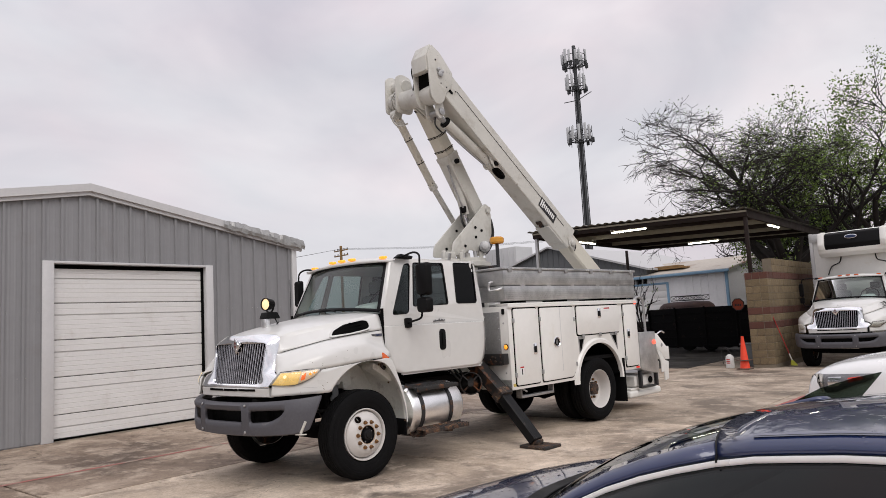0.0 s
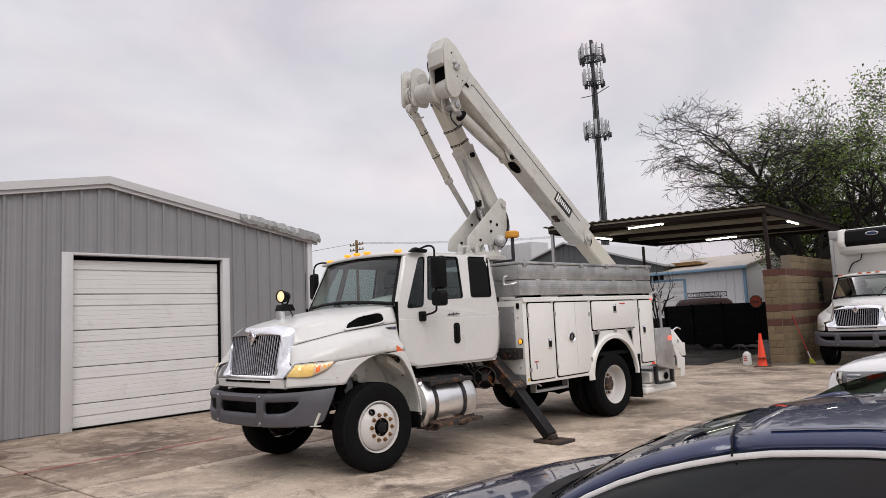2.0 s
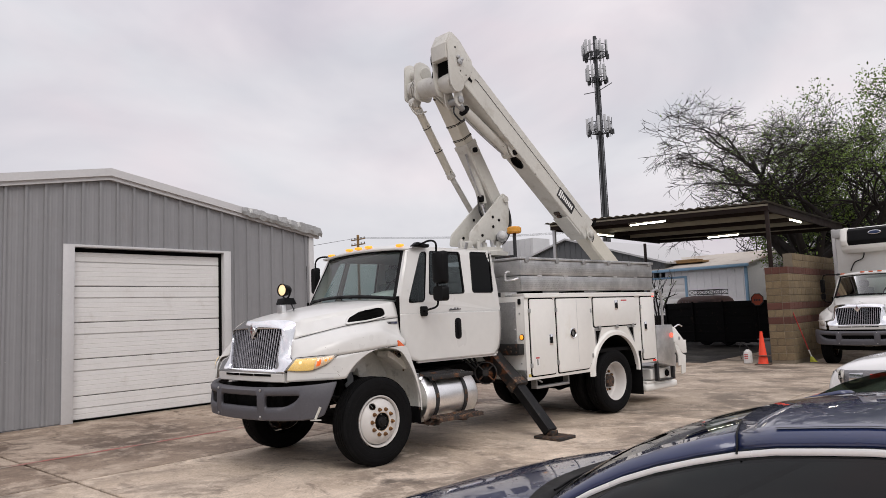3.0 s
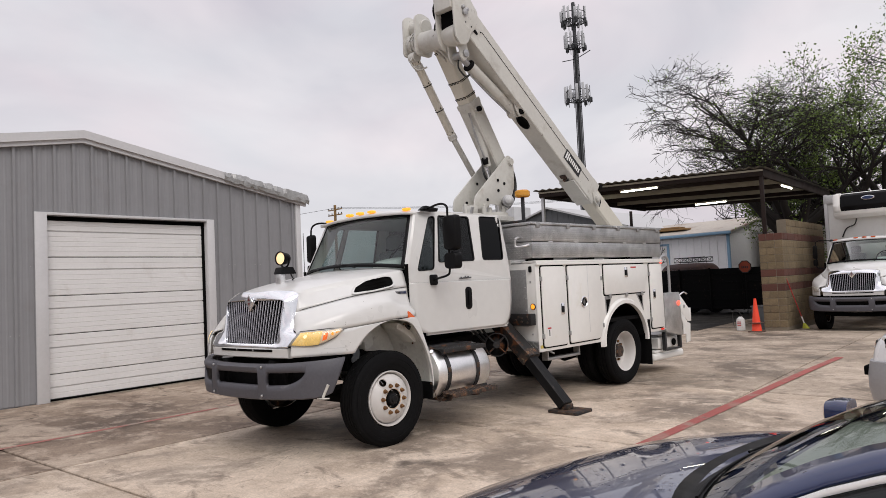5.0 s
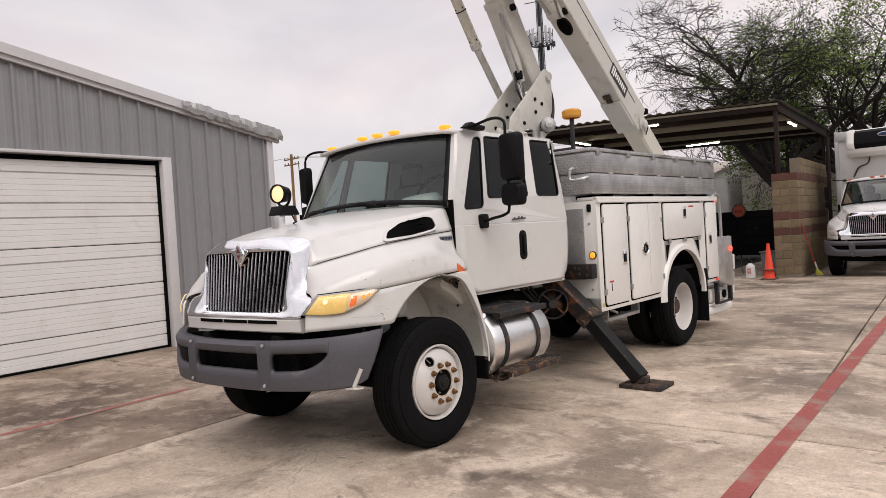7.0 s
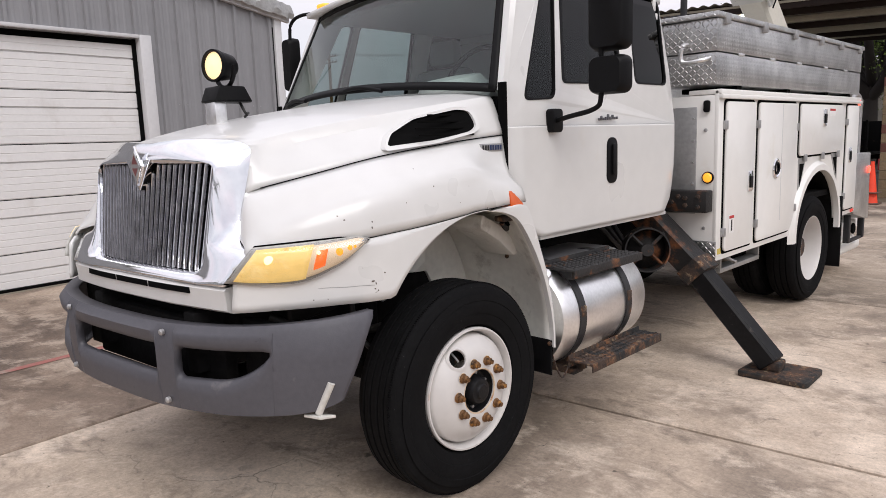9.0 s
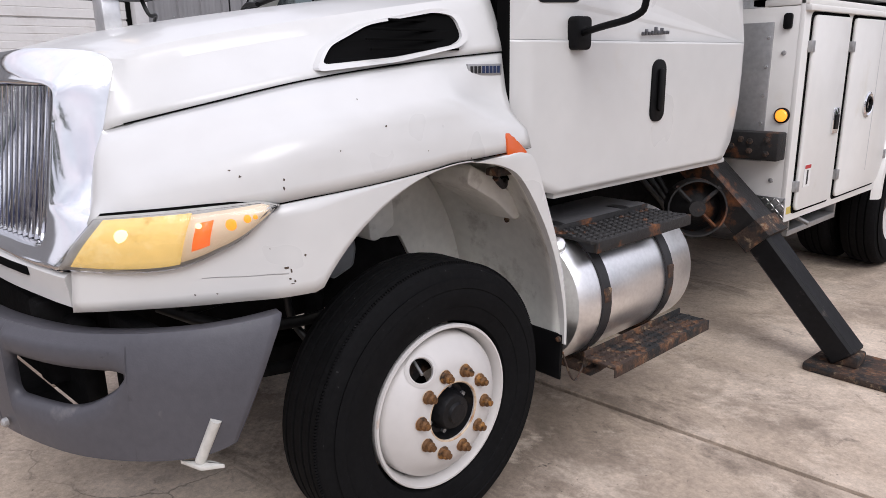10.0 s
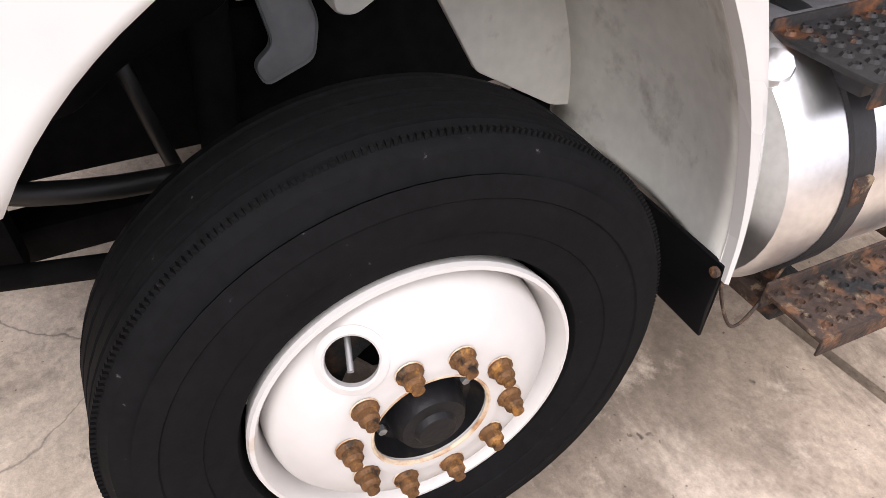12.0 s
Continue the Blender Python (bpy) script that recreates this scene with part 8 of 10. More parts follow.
    bar("cross_bracket", k - dd * 0.20, k + dd * 0.26, lat, hw * 0.92, 0.015, boom_paint, "ivory plate under the boom", ub)
    for e, w in ((-0.30, 0.05), (-0.22, 0.04)):
        bar("rust_patch", k + dd * (e - 0.03), k + dd * (e + 0.03), lat, w, 0.013, rust_metal, "rusty bracket stub", ub)
    # long groove line on the near face and the welded flange along its foot
    a, b = U0.lerp(U1, 0.09) + nn * 0.055, U0.lerp(U1, 0.93) + nn * 0.055
    tube("edge_bead", [a + Vector((hw + 0.001, 0, 0)), b + Vector((hw + 0.001, 0, 0))], 0.005, dark_under, ub, "fine dark seam", 6, False)
    rnd = random.Random(8)
    for i in range(46):
        q = U0.lerp(U1, 0.10 + 0.38 * i / 46) - nn * (hh - 0.004) + Vector((hw - 0.004, 0, 0))
        lathe("weld_bead", [(0.012, 0), (0.009, 0.006), (0, 0.007)], q, (1, 0, -0.4), boom_paint, ub, n=6)
    # head plates
    head = smooth_poly([(1.834, 5.446), (1.925, 5.625), (2.087, 5.532), (2.33, 5.27), (2.30, 5.06), (2.167, 4.939), (2.13, 4.83), (2.05, 4.765), (1.96, 4.765), (1.885, 4.85), (1.865, 4.962), (1.853, 5.25)], 0.03)
    for x in (xa - 0.012, xb + 0.012):
        prism("head_plate", head, "x", x - 0.012, x + 0.012, boom_paint, ub, "ivory head plate", 0.004)
    box("head_gap", (xa + 0.02, 1.93, 4.98), (xb - 0.02, 2.10, 5.24), gap_black, ub, "dark gap in the boom head", 0)
    prism("head_cover", smooth_poly([(1.822, 5.235), (1.820, 5.45), (1.915, 5.635), (2.085, 5.545), (2.22, 5.42), (2.18, 5.33), (1.90, 5.225)], 0.008), "x", xa - 0.0, xb, boom_paint, ub, "ivory head cover", 0.006)
    for y, z, r in ((2.06, 5.21, 0.045), (2.03, 5.27, 0.028), (2.10, 5.25, 0.028), (1.99, 5.41, 0.014), (2.32, 5.12, 0.010), (2.26, 5.18, 0.010), (2.08, 5.08, 0.010), (2.19, 5.04, 0.010), (2.40, 5.02, 0.010)):
        lathe("head_pin", [(r, 0), (r, 0.03 if r > 0.02 else 0.006), (r * 0.7, 0.035 if r > 0.02 else 0.008), (0, 0.04 if r > 0.02 else 0.009)], (xb + 0.022 if y < 2.2 else xb, y, z), (1, 0, 0), dull_steel if r > 0.02 else dark_under, ub, "steel pin", 12)
    prism("slot_flap", smooth_poly([(2.20, 5.02), (2.32, 4.96), (2.34, 4.99), (2.24, 5.07)], 0.01), "x", xb + 0.001, xb + 0.006, dark_under, ub, "dark slot")
    # nameplate: black with plain pale bars
    c = U0 + dd * 2.91 - nn * 0.012 + Vector((hw + 0.002, 0, 0))

    def on_face(s, t, o):
        return c + dd * s + nn * t + Vector((o, 0, 0))
    quad = lambda s0, s1, t0, t1, o0, o1: ([on_face(s, t, o) for o in (o0, o1) for s, t in ((s0, t0), (s1, t0), (s1, t1), (s0, t1))], [(0, 1, 2, 3), (4, 5, 6, 7), (0, 1, 5, 4), (1, 2, 6, 5), (2, 3, 7, 6), (3, 0, 4, 7)])
    v, f = quad(-0.235, 0.235, -0.09, 0.09, 0, 0.003)
    plate = mesh("nameplate", v, f, ink_black, ub, "black nameplate with pale bars")
    for k in range(9):
        s = -0.205 + k * 0.046
        tall = 0.065 if k < 2 else 0.04
        v, f = quad(s, s + 0.030, -tall, tall, 0.0032, 0.0045)
        mesh("plate_bar", v, f, ink_white, plate)
    # upper lift cylinder beneath
    q0, q1 = Vector((0.33, 2.13, 4.69)), Vector((0.33, 3.246, 4.081))
    uc = tube("lift_cylinder", [q0.lerp(q1, 0.16), q1], 0.078, boom_paint, root, "ivory lift cylinder", 18, False)
    tube("piston_rod", [q0, q0.lerp(q1, 0.18)], 0.042, dull_steel, uc, "steel piston rod", 12, False)
    cyl("cylinder_gland", q0.lerp(q1, 0.15), q0.lerp(q1, 0.19), 0.086, dark_under, uc, "dark gland ring", 18)
    lathe("cylinder_eye", [(0.0, -0.07), (0.085, -0.07), (0.085, 0.07), (0.0, 0.07)], q1, (1, 0, 0), boom_paint, uc, "ivory cylinder eye", 18)
    for x in (-0.10, 0.10):
        prism("rod_lug", smooth_poly([(q0.y - 0.09, q0.z - 0.05), (q0.y - 0.02, q0.z - 0.11), (q0.y + 0.09, q0.z - 0.02), (q0.y + 0.02, q0.z + 0.22), (q0.y - 0.12, q0.z + 0.20)], 0.03), "x", q0.x + x - 0.012, q0.x + x + 0.012, boom_paint, root, "ivory rod lug", 0.004)
    lathe("rod_pin", [(0.0, 0.0), (0.05, 0.0), (0.05, 0.26), (0.0, 0.27)], (q0.x - 0.12, q0.y, q0.z), (1, 0, 0), dull_steel, root, "steel rod pin", 16)
    off = (q1 - q0).normalized().cross(Vector((1, 0, 0)))
    off = -off if off.z > 0 else off
    tube("cylinder_line", [q0.lerp(q1, 0.2) + off * 0.10, q0.lerp(q1, 0.55) + off * 0.11, q0.lerp(q1, 0.95) + off * 0.09], 0.012, dull_steel, uc, "steel line", 6)
    tube("cylinder_line", [q0.lerp(q1, 0.22) + off * 0.10, q0.lerp(q1, 0.18) + off * 0.18, q0.lerp(q1, 0.05) + off * 0.16, q0 + Vector((-0.1, 0.1, 0.0))], 0.012, hose_black, uc, "black hose", 6)
    prism("boom_lug", smooth_poly([(q1.y - 0.14, q1.z + 0.30), (q1.y - 0.10, q1.z + 0.02), (q1.y - 0.02, q1.z - 0.09), (q1.y + 0.14, q1.z - 0.06), (q1.y + 0.24, q1.z - 0.02)], 0.03), "x", 0.425, 0.445, boom_paint, ub, "ivory lug", 0.004)
    lathe("lug_pin", [(0.045, 0), (0.045, 0.03), (0.02, 0.035), (0, 0.04)], (0.445, q1.y + 0.02, q1.z - 0.01), (1, 0, 0), dark_under, ub, "dark lug pin", 14)
    hole = [(0.13 * math.cos(t), 0.075 * math.sin(t)) for t in [2 * math.pi * i / 20 for i in range(20)]]
    oc = U0 + dd * 1.78 - nn * (hh + 0.003)
    mesh("boom_opening", [oc + dd * p + Vector((q, 0, 0)) for p, q in hole], [tuple(range(20))], gap_black, ub, "dark opening in the boom")
    tube("opening_rim", [oc + dd * p + Vector((q, 0, 0)) for p, q in hole] + [oc + dd * hole[0][0]], 0.012, black_plain, ub, "black rubber rim", 6, False)
    # levelling link on the far side
    k0, k1, k2 = Vector((-0.55, 2.16, 4.85)), Vector((-0.55, 2.87, 3.80)), Vector((-0.55, 3.40, 3.13))
    lk = tube("levelling_link", [k0, k1], 0.062, fibreglass, root, "cream levelling link", 16, False)
    tube("link_rod", [k1, k2], 0.045, boom_paint, lk, "ivory link rod", 14, False)
    ld = (k1 - k0).normalized()
    for t in (0.04, 0.30, 0.62, 0.94):
        p = k0.lerp(k1, t)
        cyl("link_collar", p, p + ld * (0.09 if t in (0.04, 0.94) else 0.012), 0.069, boom_paint if t in (0.04, 0.94) else dark_under, lk, n=16)
        for k in range(4):
            an = radians(90 * k + 20)
            w = Vector((math.cos(an), 0, 0)) + ld.cross(Vector((1, 0, 0))) * math.sin(an)
            lathe("link_rivet", [(0.011, 0), (0.008, 0.006), (0, 0.008)], p - ld * 0.03 + w * 0.062, w, dark_under, lk, n=6)
    lathe("link_eye", [(0.0, -0.06), (0.075, -0.06), (0.08, -0.04), (0.08, 0.04), (0.075, 0.06), (0.0, 0.06)], k0 - ld * 0.05, (1, 0, 0), boom_paint, lk, "ivory link eye", 16)
    tube("link_hose", [k0 + Vector((0.05, -0.08, 0.05)), k0 + Vector((0.02, -0.12, -0.05)), k0 + Vector((0.08, -0.05, -0.16)), k0 + Vector((0.12, 0.1, -0.1))], 0.014, boom_paint, lk, "ivory hose", 6)
    # amber beacon and its bracket behind the cab
    box("beacon_bracket", (0.65, 2.89, 2.45), (0.69, 2.93, 2.77), black_metal, root, "black beacon bracket", 0.006)
    box("beacon_bracket", (0.28, 2.89, 2.42), (0.69, 2.93, 2.455), black_metal, root, "black beacon bracket", 0.006)
    box("beacon_post", (0.28, 2.885, 1.85), (0.33, 2.935, 2.43), black_metal, root, "black beacon post", 0.006)
    lathe("beacon", [(0.09, 0), (0.105, 0.02), (0.105, 0.075), (0.08, 0.095), (0, 0.10)], (0.67, 2.91, 2.77), (0, 0, 1), beacon_amber, root, "dull amber beacon", 24)


beacon_amber = lamp_glow("dull_amber_plastic", (1.0, 0.45, 0.05), 0.06, (0.55, 0.25, 0.03))
bucket_truck()


# ---- parked refrigerated truck behind the block wall ----
def reefer_truck():
    XF[0] = Matrix.Translation((1.41, 16.45, -0.15))
    root = thing("refrigerated_truck", (0, 2.4, 0), "white box truck with a cooling unit over the cab", "truck")
    truck_front(root, False, 1.62)
    X = 1.27
    box("cargo_box", (-X, 1.85, 0.98), (X, 8.6, 3.88), body_paint, root, "white insulated cargo box", 0.03)
    for sx in (1, -1):
        box("corner_post", (sx * (X - 0.02) - 0.05, 1.80, 0.98), (sx * (X - 0.02) + 0.05, 1.95, 3.90), gar_trim, root, "pale corner post", 0.02)
        rear_wheel((sx * 0.985, 5.8, 0.495), sx, root)
    unit = prism("cooling_unit", smooth_poly([(1.84, 3.15), (1.55, 3.12), (1.34, 3.22), (1.28, 3.45), (1.36, 3.78), (1.50, 3.86), (1.84, 3.86)], 0.05), "x", -0.93, 0.93, body_paint, root, "white cooling unit", 0.03)
    prism("cooling_screen", smooth_poly([(1.40, 3.28), (1.315, 3.32), (1.255, 3.46), (1.33, 3.77), (1.45, 3.84)], 0.03), "x", -0.72, 0.72, black_plain, unit, "black cooling screen", 0.02)
    oval = [(0.17 * math.cos(a), 3.66 + 0.062 * math.sin(a)) for a in [2 * math.pi * i / 28 for i in range(28)]]
    badge = prism("oval_badge", oval, "y", 1.262, 1.30, chrome, unit, "chrome oval badge", 0.004)
    prism("badge_field", [(x * 0.84, 3.66 + (z - 3.66) * 0.74) for x, z in oval], "y", 1.2575, 1.2618, ink_blue, badge, "blue field")
    for sx in (1, -1):
        prism("side_fairing", smooth_poly([(1.50, 3.20), (1.26, 3.34), (1.22, 3.48), (1.31, 3.84), (1.60, 3.88)], 0.04), "x", sx * 0.725, sx * 0.90, body_paint, unit, "white side fairing", 0.04)
        box("corner_cap", (sx * 1.12 - 0.17, 1.795, 3.62), (sx * 1.12 + 0.17, 1.845, 3.885), gar_roof, root, "grey corner cap", 0.02)
    for sx in (1, -1):
        tube("drain_hose", [(sx * 0.45, 1.80, 3.12), (sx * 0.50, 1.76, 2.95), (sx * 0.72, 1.78, 2.85), (sx * 0.85, 1.80, 2.60)], 0.018, hose_black, root, "black drain hose", 8)
    XF[0] = Matrix.Identity(4)
    return root


# ---- parked cars ----
def car(name, at, spec, label, paint, category="car", lift=0.0):
    """A car whose nose points to -x. spec: tables over the length from the nose."""
    XF[0] = Matrix.Translation((at[0], at[1], at[2] + lift))
    root = thing(name, (2.3, 0, -lift), label, category)
    W, ZH, L = spec["width"], spec["top"], spec["length"]
    us = [0.0, 0.03, 0.08, 0.18, 0.32] + [0.5 + i * (L - 0.9) / 22 for i in range(23)] + [L - 0.25, L - 0.10, L - 0.02, L]
    rings = []
    for u in us:
        w, zt, zl = smoothi(u, W), smoothi(u, ZH), smoothi(u, spec["low"])
        half = [(w * 0.90, zl), (w * 0.985, zl + 0.07), (w, zl + 0.2), (w * 0.995, zl + 0.30), (w * 0.985, (zl + zt) / 2 + 0.08), (w * 0.965, zt - 0.13), (w * 0.93, zt - 0.06), (w * 0.86, zt - 0.015), (w * 0.72, zt + 0.008), (w * 0.45, zt + 0.022), (w * 0.2, zt + 0.028), (0, zt + 0.03)]
        rings.append([(u, -v, z) for v, z in half] + [(u, v, z) for v, z in half[-2::-1]])
    loft("body", rings, paint, root, sharp=45)
    # wheels
    for u in spec["axles"]:
        for s in (1, -1):
            w = smoothi(u, W)
            t = lathe("wheel", [(0.20, -0.09), (0.29, -0.10), (0.325, -0.07), (0.335, 0), (0.325, 0.07), (0.29, 0.10), (0.215, 0.09)], (u, s * (w - 0.10), 0.335 - lift), (0, s, 0), rubber, root, "black tyre", 32)
            lathe("rim", [(0.22, 0.06), (0.21, 0.095), (0.19, 0.08), (0.06, 0.09), (0.0, 0.095)], (u, s * (w - 0.10), 0.335 - lift), (0, s, 0), dull_steel, t, "alloy rim", 24)
            lathe("arch_gap", [(0.40, 0), (0.40, 0.004), (0.0, 0.004)], (u, s * (w - 0.004), 0.36), (0, s, 0), gap_black, root, "dark wheel arch", 28)
    # cabin
    c = spec["cabin"]
    wr, zr = c["roof_half"], c["roof_z"]
    rows = []
    u0, u1 = c["roof_front"], c["roof_rear"]
    for k in range(15):
        t = k / 14
        u = u0 + (u1 - u0) * t
        lift = interp(t, [(0, -0.055), (0.08, -0.030), (0.25, -0.002), (0.6, 0.0), (1, -0.07)])
        row = []
        for i in range(23):
            f = -1 + 2 * i / 22
            row.append((u - c.get("brow", 0.09) * (1 - f * f) * (1 - t) + 0.05 * (1 - f * f) * t, f * wr, zr + lift - c.get("crown", 0.035) * abs(f) ** 2.2 - 0.022 * max(0, abs(f) - 0.93) / 0.07))
        rows.append(row)
    rf = loft("roof", rows, paint, root, closed=False, caps=False, sharp=70)
    so = rf.modifiers.new("thick", "SOLIDIFY")
    so.thickness, so.offset = 0.03, -1
    front, rear = rows[0], rows[-1]
    wb, zb = c["base_half"], c["belt"]
    base = [(c["screen_base"] + c.get("bow", 0.20) * (abs(f) ** 2.5), f * wb, zb + 0.03 - 0.03 * f * f) for f in [-1 + 2 * i / 22 for i in range(23)]]
    ws = []
    for t in [k / 6 for k in range(7)]:
        ws.append([tuple(Vector(base[i]).lerp(Vector(front[i]), t) + Vector((-0.02, 0, 0.035)) * math.sin(math.pi * t)) for i in range(23)])
    w = loft("windscreen", [[r[i] for i in range(2, 21)] for r in ws], car_glass, root, "raked windscreen", closed=False, caps=False, sharp=80)
    w.visible_shadow = False
    for sl in (slice(0, 3), slice(20, 23)):
        p = loft("pillar", [r[sl] for r in ws], paint, root, closed=False, caps=False, sharp=80)
        so = p.modifiers.new("thick", "SOLIDIFY")
        so.thickness, so.offset = 0.02, -1
    rb = [(c["rear_base"] - 0.10 * (abs(f) ** 2.5), f * wb * 0.95, c["rear_z"] - 0.02 * f * f) for f in [-1 + 2 * i / 22 for i in range(23)]]
    loft("rear_window", [[tuple(Vector(rear[i]).lerp(Vector(rb[i]), t)) for i in range(23)] for t in (0, 0.33, 0.66, 1)], side_glass, root, "dark rear window", closed=False, caps=False, sharp=80)
    # side windows with their bright trim and dark pillars
    for s in (1, -1):
        j = 22 if s > 0 else 0
        top = [rows[k][j] for k in range(15)]
        pil = [ws[k][j] for k in range(7)]
        upper = [Vector(p) for p in pil[1:]] + [Vector(p) for p in top[1:]]
        lower = []
        for p in upper:
            lower.append(Vector((p.x, s * smoothi(min(p.x, L - 0.3), W) * 0.93, zb - 0.005)))
        gl = [[a + Vector((0, s * 0.004, -0.035)), a.lerp(b, 0.5) + Vector((0, s * 0.02, 0)), b] for a, b in zip(upper, lower)]
        g = loft("side_window", gl, pane_glass, root, "dark tinted side window", closed=False, caps=False, sharp=80)
        g.visible_shadow = False
        tr = [[a + Vector((0, s * 0.008, -0.036)), a + Vector((0, s * 0.013, -0.028)), a + Vector((0, s * 0.010, -0.018)), a + Vector((0, s * 0.0, -0.018))] for a in upper]
        if c["trim"]:
            loft("window_trim", tr, bright_trim, root, "bright chrome window trim", sharp=60)
        e = [[a + Vector((0, s * 0.006, -0.040)), a + Vector((0, s * 0.006, -0.052))] for a in upper]
        loft("window_seal", e, black_plain, root, "black window seal", closed=False, caps=False)
        # roof ditch and the dark joint down the pillar's head
        jn = [Vector(front[i]) + Vector((0.004, 0, 0.0005)) for i in (range(5) if s < 0 else range(22, 17, -1))]
        jn.insert(0, jn[0] + Vector((0.002, s * 0.014, -0.022)))
        tube("roof_joint", jn, 0.0036, black_plain, root, "dark joint at the front of the roof", 5, False)
        dt = [[Vector((rows[k][1 if s < 0 else 21])) + Vector((0, d, 0.004)) for d in (-0.006, 0.006)] for k in range(1, 14)]
        loft("roof_ditch", dt, black_plain, root, "dark roof seam", closed=False, caps=False)
    # cowl, wipers, mirrors
    cw = [[(b[0] - 0.075 - 0.02 * (1 - (b[1] / wb) ** 2), b[1], smoothi(b[0] - 0.09, ZH) + 0.036 - 0.05 * (b[1] / wb) ** 4), (b[0] - 0.04, b[1], zb + 0.016), (b[0] + 0.015, b[1], zb + 0.034 - 0.03 * (b[1] / wb) ** 2)] for b in base]
    co = loft("cowl", cw, black_plain, root, "black cowl panel", closed=False, caps=False)
    so = co.modifiers.new("thick", "SOLIDIFY")
    so.thickness, so.offset = 0.02, -1
    for v0, v1 in ((-0.50, 0.02), (0.05, 0.55)):
        bow = c.get("bow", 0.20)
        run = [Vector((c["screen_base"] - 0.01 + 0.03 * k / 4 + bow * abs(v / wb) ** 2.5, v, zb + 0.036 + 0.008 * k / 4 - 0.03 * (v / wb) ** 2)) for k, v in enumerate([v0 + (v1 - v0) * q / 4 for q in range(5)])]
        tube("wiper", run, 0.005, black_plain, root, "black wiper", 6)
    for s in (1, -1):
        m = Vector((c["mirror"], s * (wb + c.get("mirror_out", 0.20)), zb + 0.10 + c.get("mirror_dz", 0)))
        rows2 = []
        for du, k in ((-0.06, 0.45), (-0.045, 0.85), (0.0, 1.0), (0.05, 0.96)):
            rows2.append([(m.x + du, m.y + p * k, m.z + q * k) for p, q in rounded(-0.088, -0.060, 0.088, 0.060, 0.042)])
        mo = loft("mirror_housing", rows2, paint, root, "painted door mirror")
        box("mirror_foot", (m.x - 0.02, min(m.y, s * (wb + 0.02)), m.z - 0.09), (m.x + 0.04, max(m.y, s * (wb + 0.02)), m.z - 0.06), black_plain, root, "black mirror foot", 0.01)
    # cabin filling: dark shelf, dash and seats
    box("shelf", (c["screen_base"] + 0.62, -wb + 0.12, zb - 0.2), (c["rear_base"] - 0.3, wb - 0.12, zb + 0.05), cabin_beige, root, "pale cabin lining", 0.03)
    box("dashboard", (c["screen_base"] + 0.17, -wb + 0.1, zb - 0.25), (c["screen_base"] + 0.65, wb - 0.1, zb + 0.078), cabin_beige, root, "pale grey dashboard", 0.04)
    for s in (0.36, -0.36):
        box("seat_back", (u0 + 0.75, s - 0.24, zb - 0.3), (u0 + 0.92, s + 0.24, zr - 0.22), cabin_beige, root, "pale grey seat back", 0.05)
    for s in (1, -1):
        hl = spec["lamp"]
        rws = []
        for k in range(13):
            t = k / 12
            u = hl["u0"] + (hl["u1"] - hl["u0"]) * t ** 1.3
            wv = smoothi(u, W)
            z0 = hl["z0"] + hl["rise"] * t + hl.get("sweep", 0) * max(0, t - 0.55) / 0.45
            z1 = hl["z1"] + hl["rise"] * t * 0.7 - hl.get("nib", 0) * max(0, 0.25 - t) / 0.25
            f = hl["in"] + (0.99 - hl["in"]) * min(1, t * 2.2)
            rws.append([(u - 0.012, s * wv * f, z0), (u - 0.02, s * wv * (f + 0.012), (z0 + z1) / 2), (u - 0.008, s * wv * f, z1)])
        lp = loft("headlamp", rws, spec.get("bezel", clear_dull), root, "clear headlamp", closed=False, caps=False)
        so = lp.modifiers.new("thick", "SOLIDIFY")
        so.thickness, so.offset = 0.02, 0

        def inset(name, k0, k1, a0, a1, mat_, label):
            rr = []
            for k in range(k0, k1 + 1):
                lo, mid, hi = (Vector(p) + Vector((-0.014, s * 0.012, 0)) for p in rws[k])
                rr.append([lo.lerp(hi, a) + (mid - lo.lerp(hi, 0.5)) * (1 - abs(2 * a - 1)) for a in (a0, (a0 + a1) / 2, a1)])
            loft(name, rr, mat_, lp, label, closed=False, caps=False)
        if "bezel" in spec:
            inset("reflector", 1, 5, 0.15, 0.85, clear_dull, "bright reflector bowl")
            inset("reflector", 6, 8, 0.30, 0.85, chrome, "bright reflector bowl")
            inset("side_lens", 9, 11, 0.30, 0.70, red_lens, "dark red side lens")
        loft("lamp_cover", [[Vector(p) + Vector((-0.026, s * 0.020, 0)) for p in r] for r in rws], lens_cover, lp, "clear cover", closed=False, caps=False)
    if spec.get("bumper"):
        z0, z1 = spec["bumper"]
        plan = [(0.62, 1.0), (0.34, 0.975), (0.14, 0.925), (0.04, 0.88), (-0.02, 0.80), (-0.045, 0.66), (-0.05, 0.35)]
        plan = [(u, -w) for u, w in plan] + [(-0.05, 0.0)] + plan[::-1]
        rr = []
        for u, w in plan:
            k = 1 + 0.012 / max(0.3, abs(w))
            rr.append([(u + 0.07, w * 0.95, z1), (u + 0.005, w, z1 - 0.008), (u - 0.012, w * k, (z0 + z1) / 2 + 0.05), (u - 0.012, w * k, (z0 + z1) / 2 - 0.06), (u + 0.01, w, z0), (u + 0.07, w * 0.95, z0)])
        bp = loft("bumper", rr, silver_paint, root, "silver front bumper", sharp=40)
        box("grille", (-0.02, -0.55, z1 + 0.015), (0.06, 0.55, z1 + 0.125), black_plain, root, "black grille", 0.02)
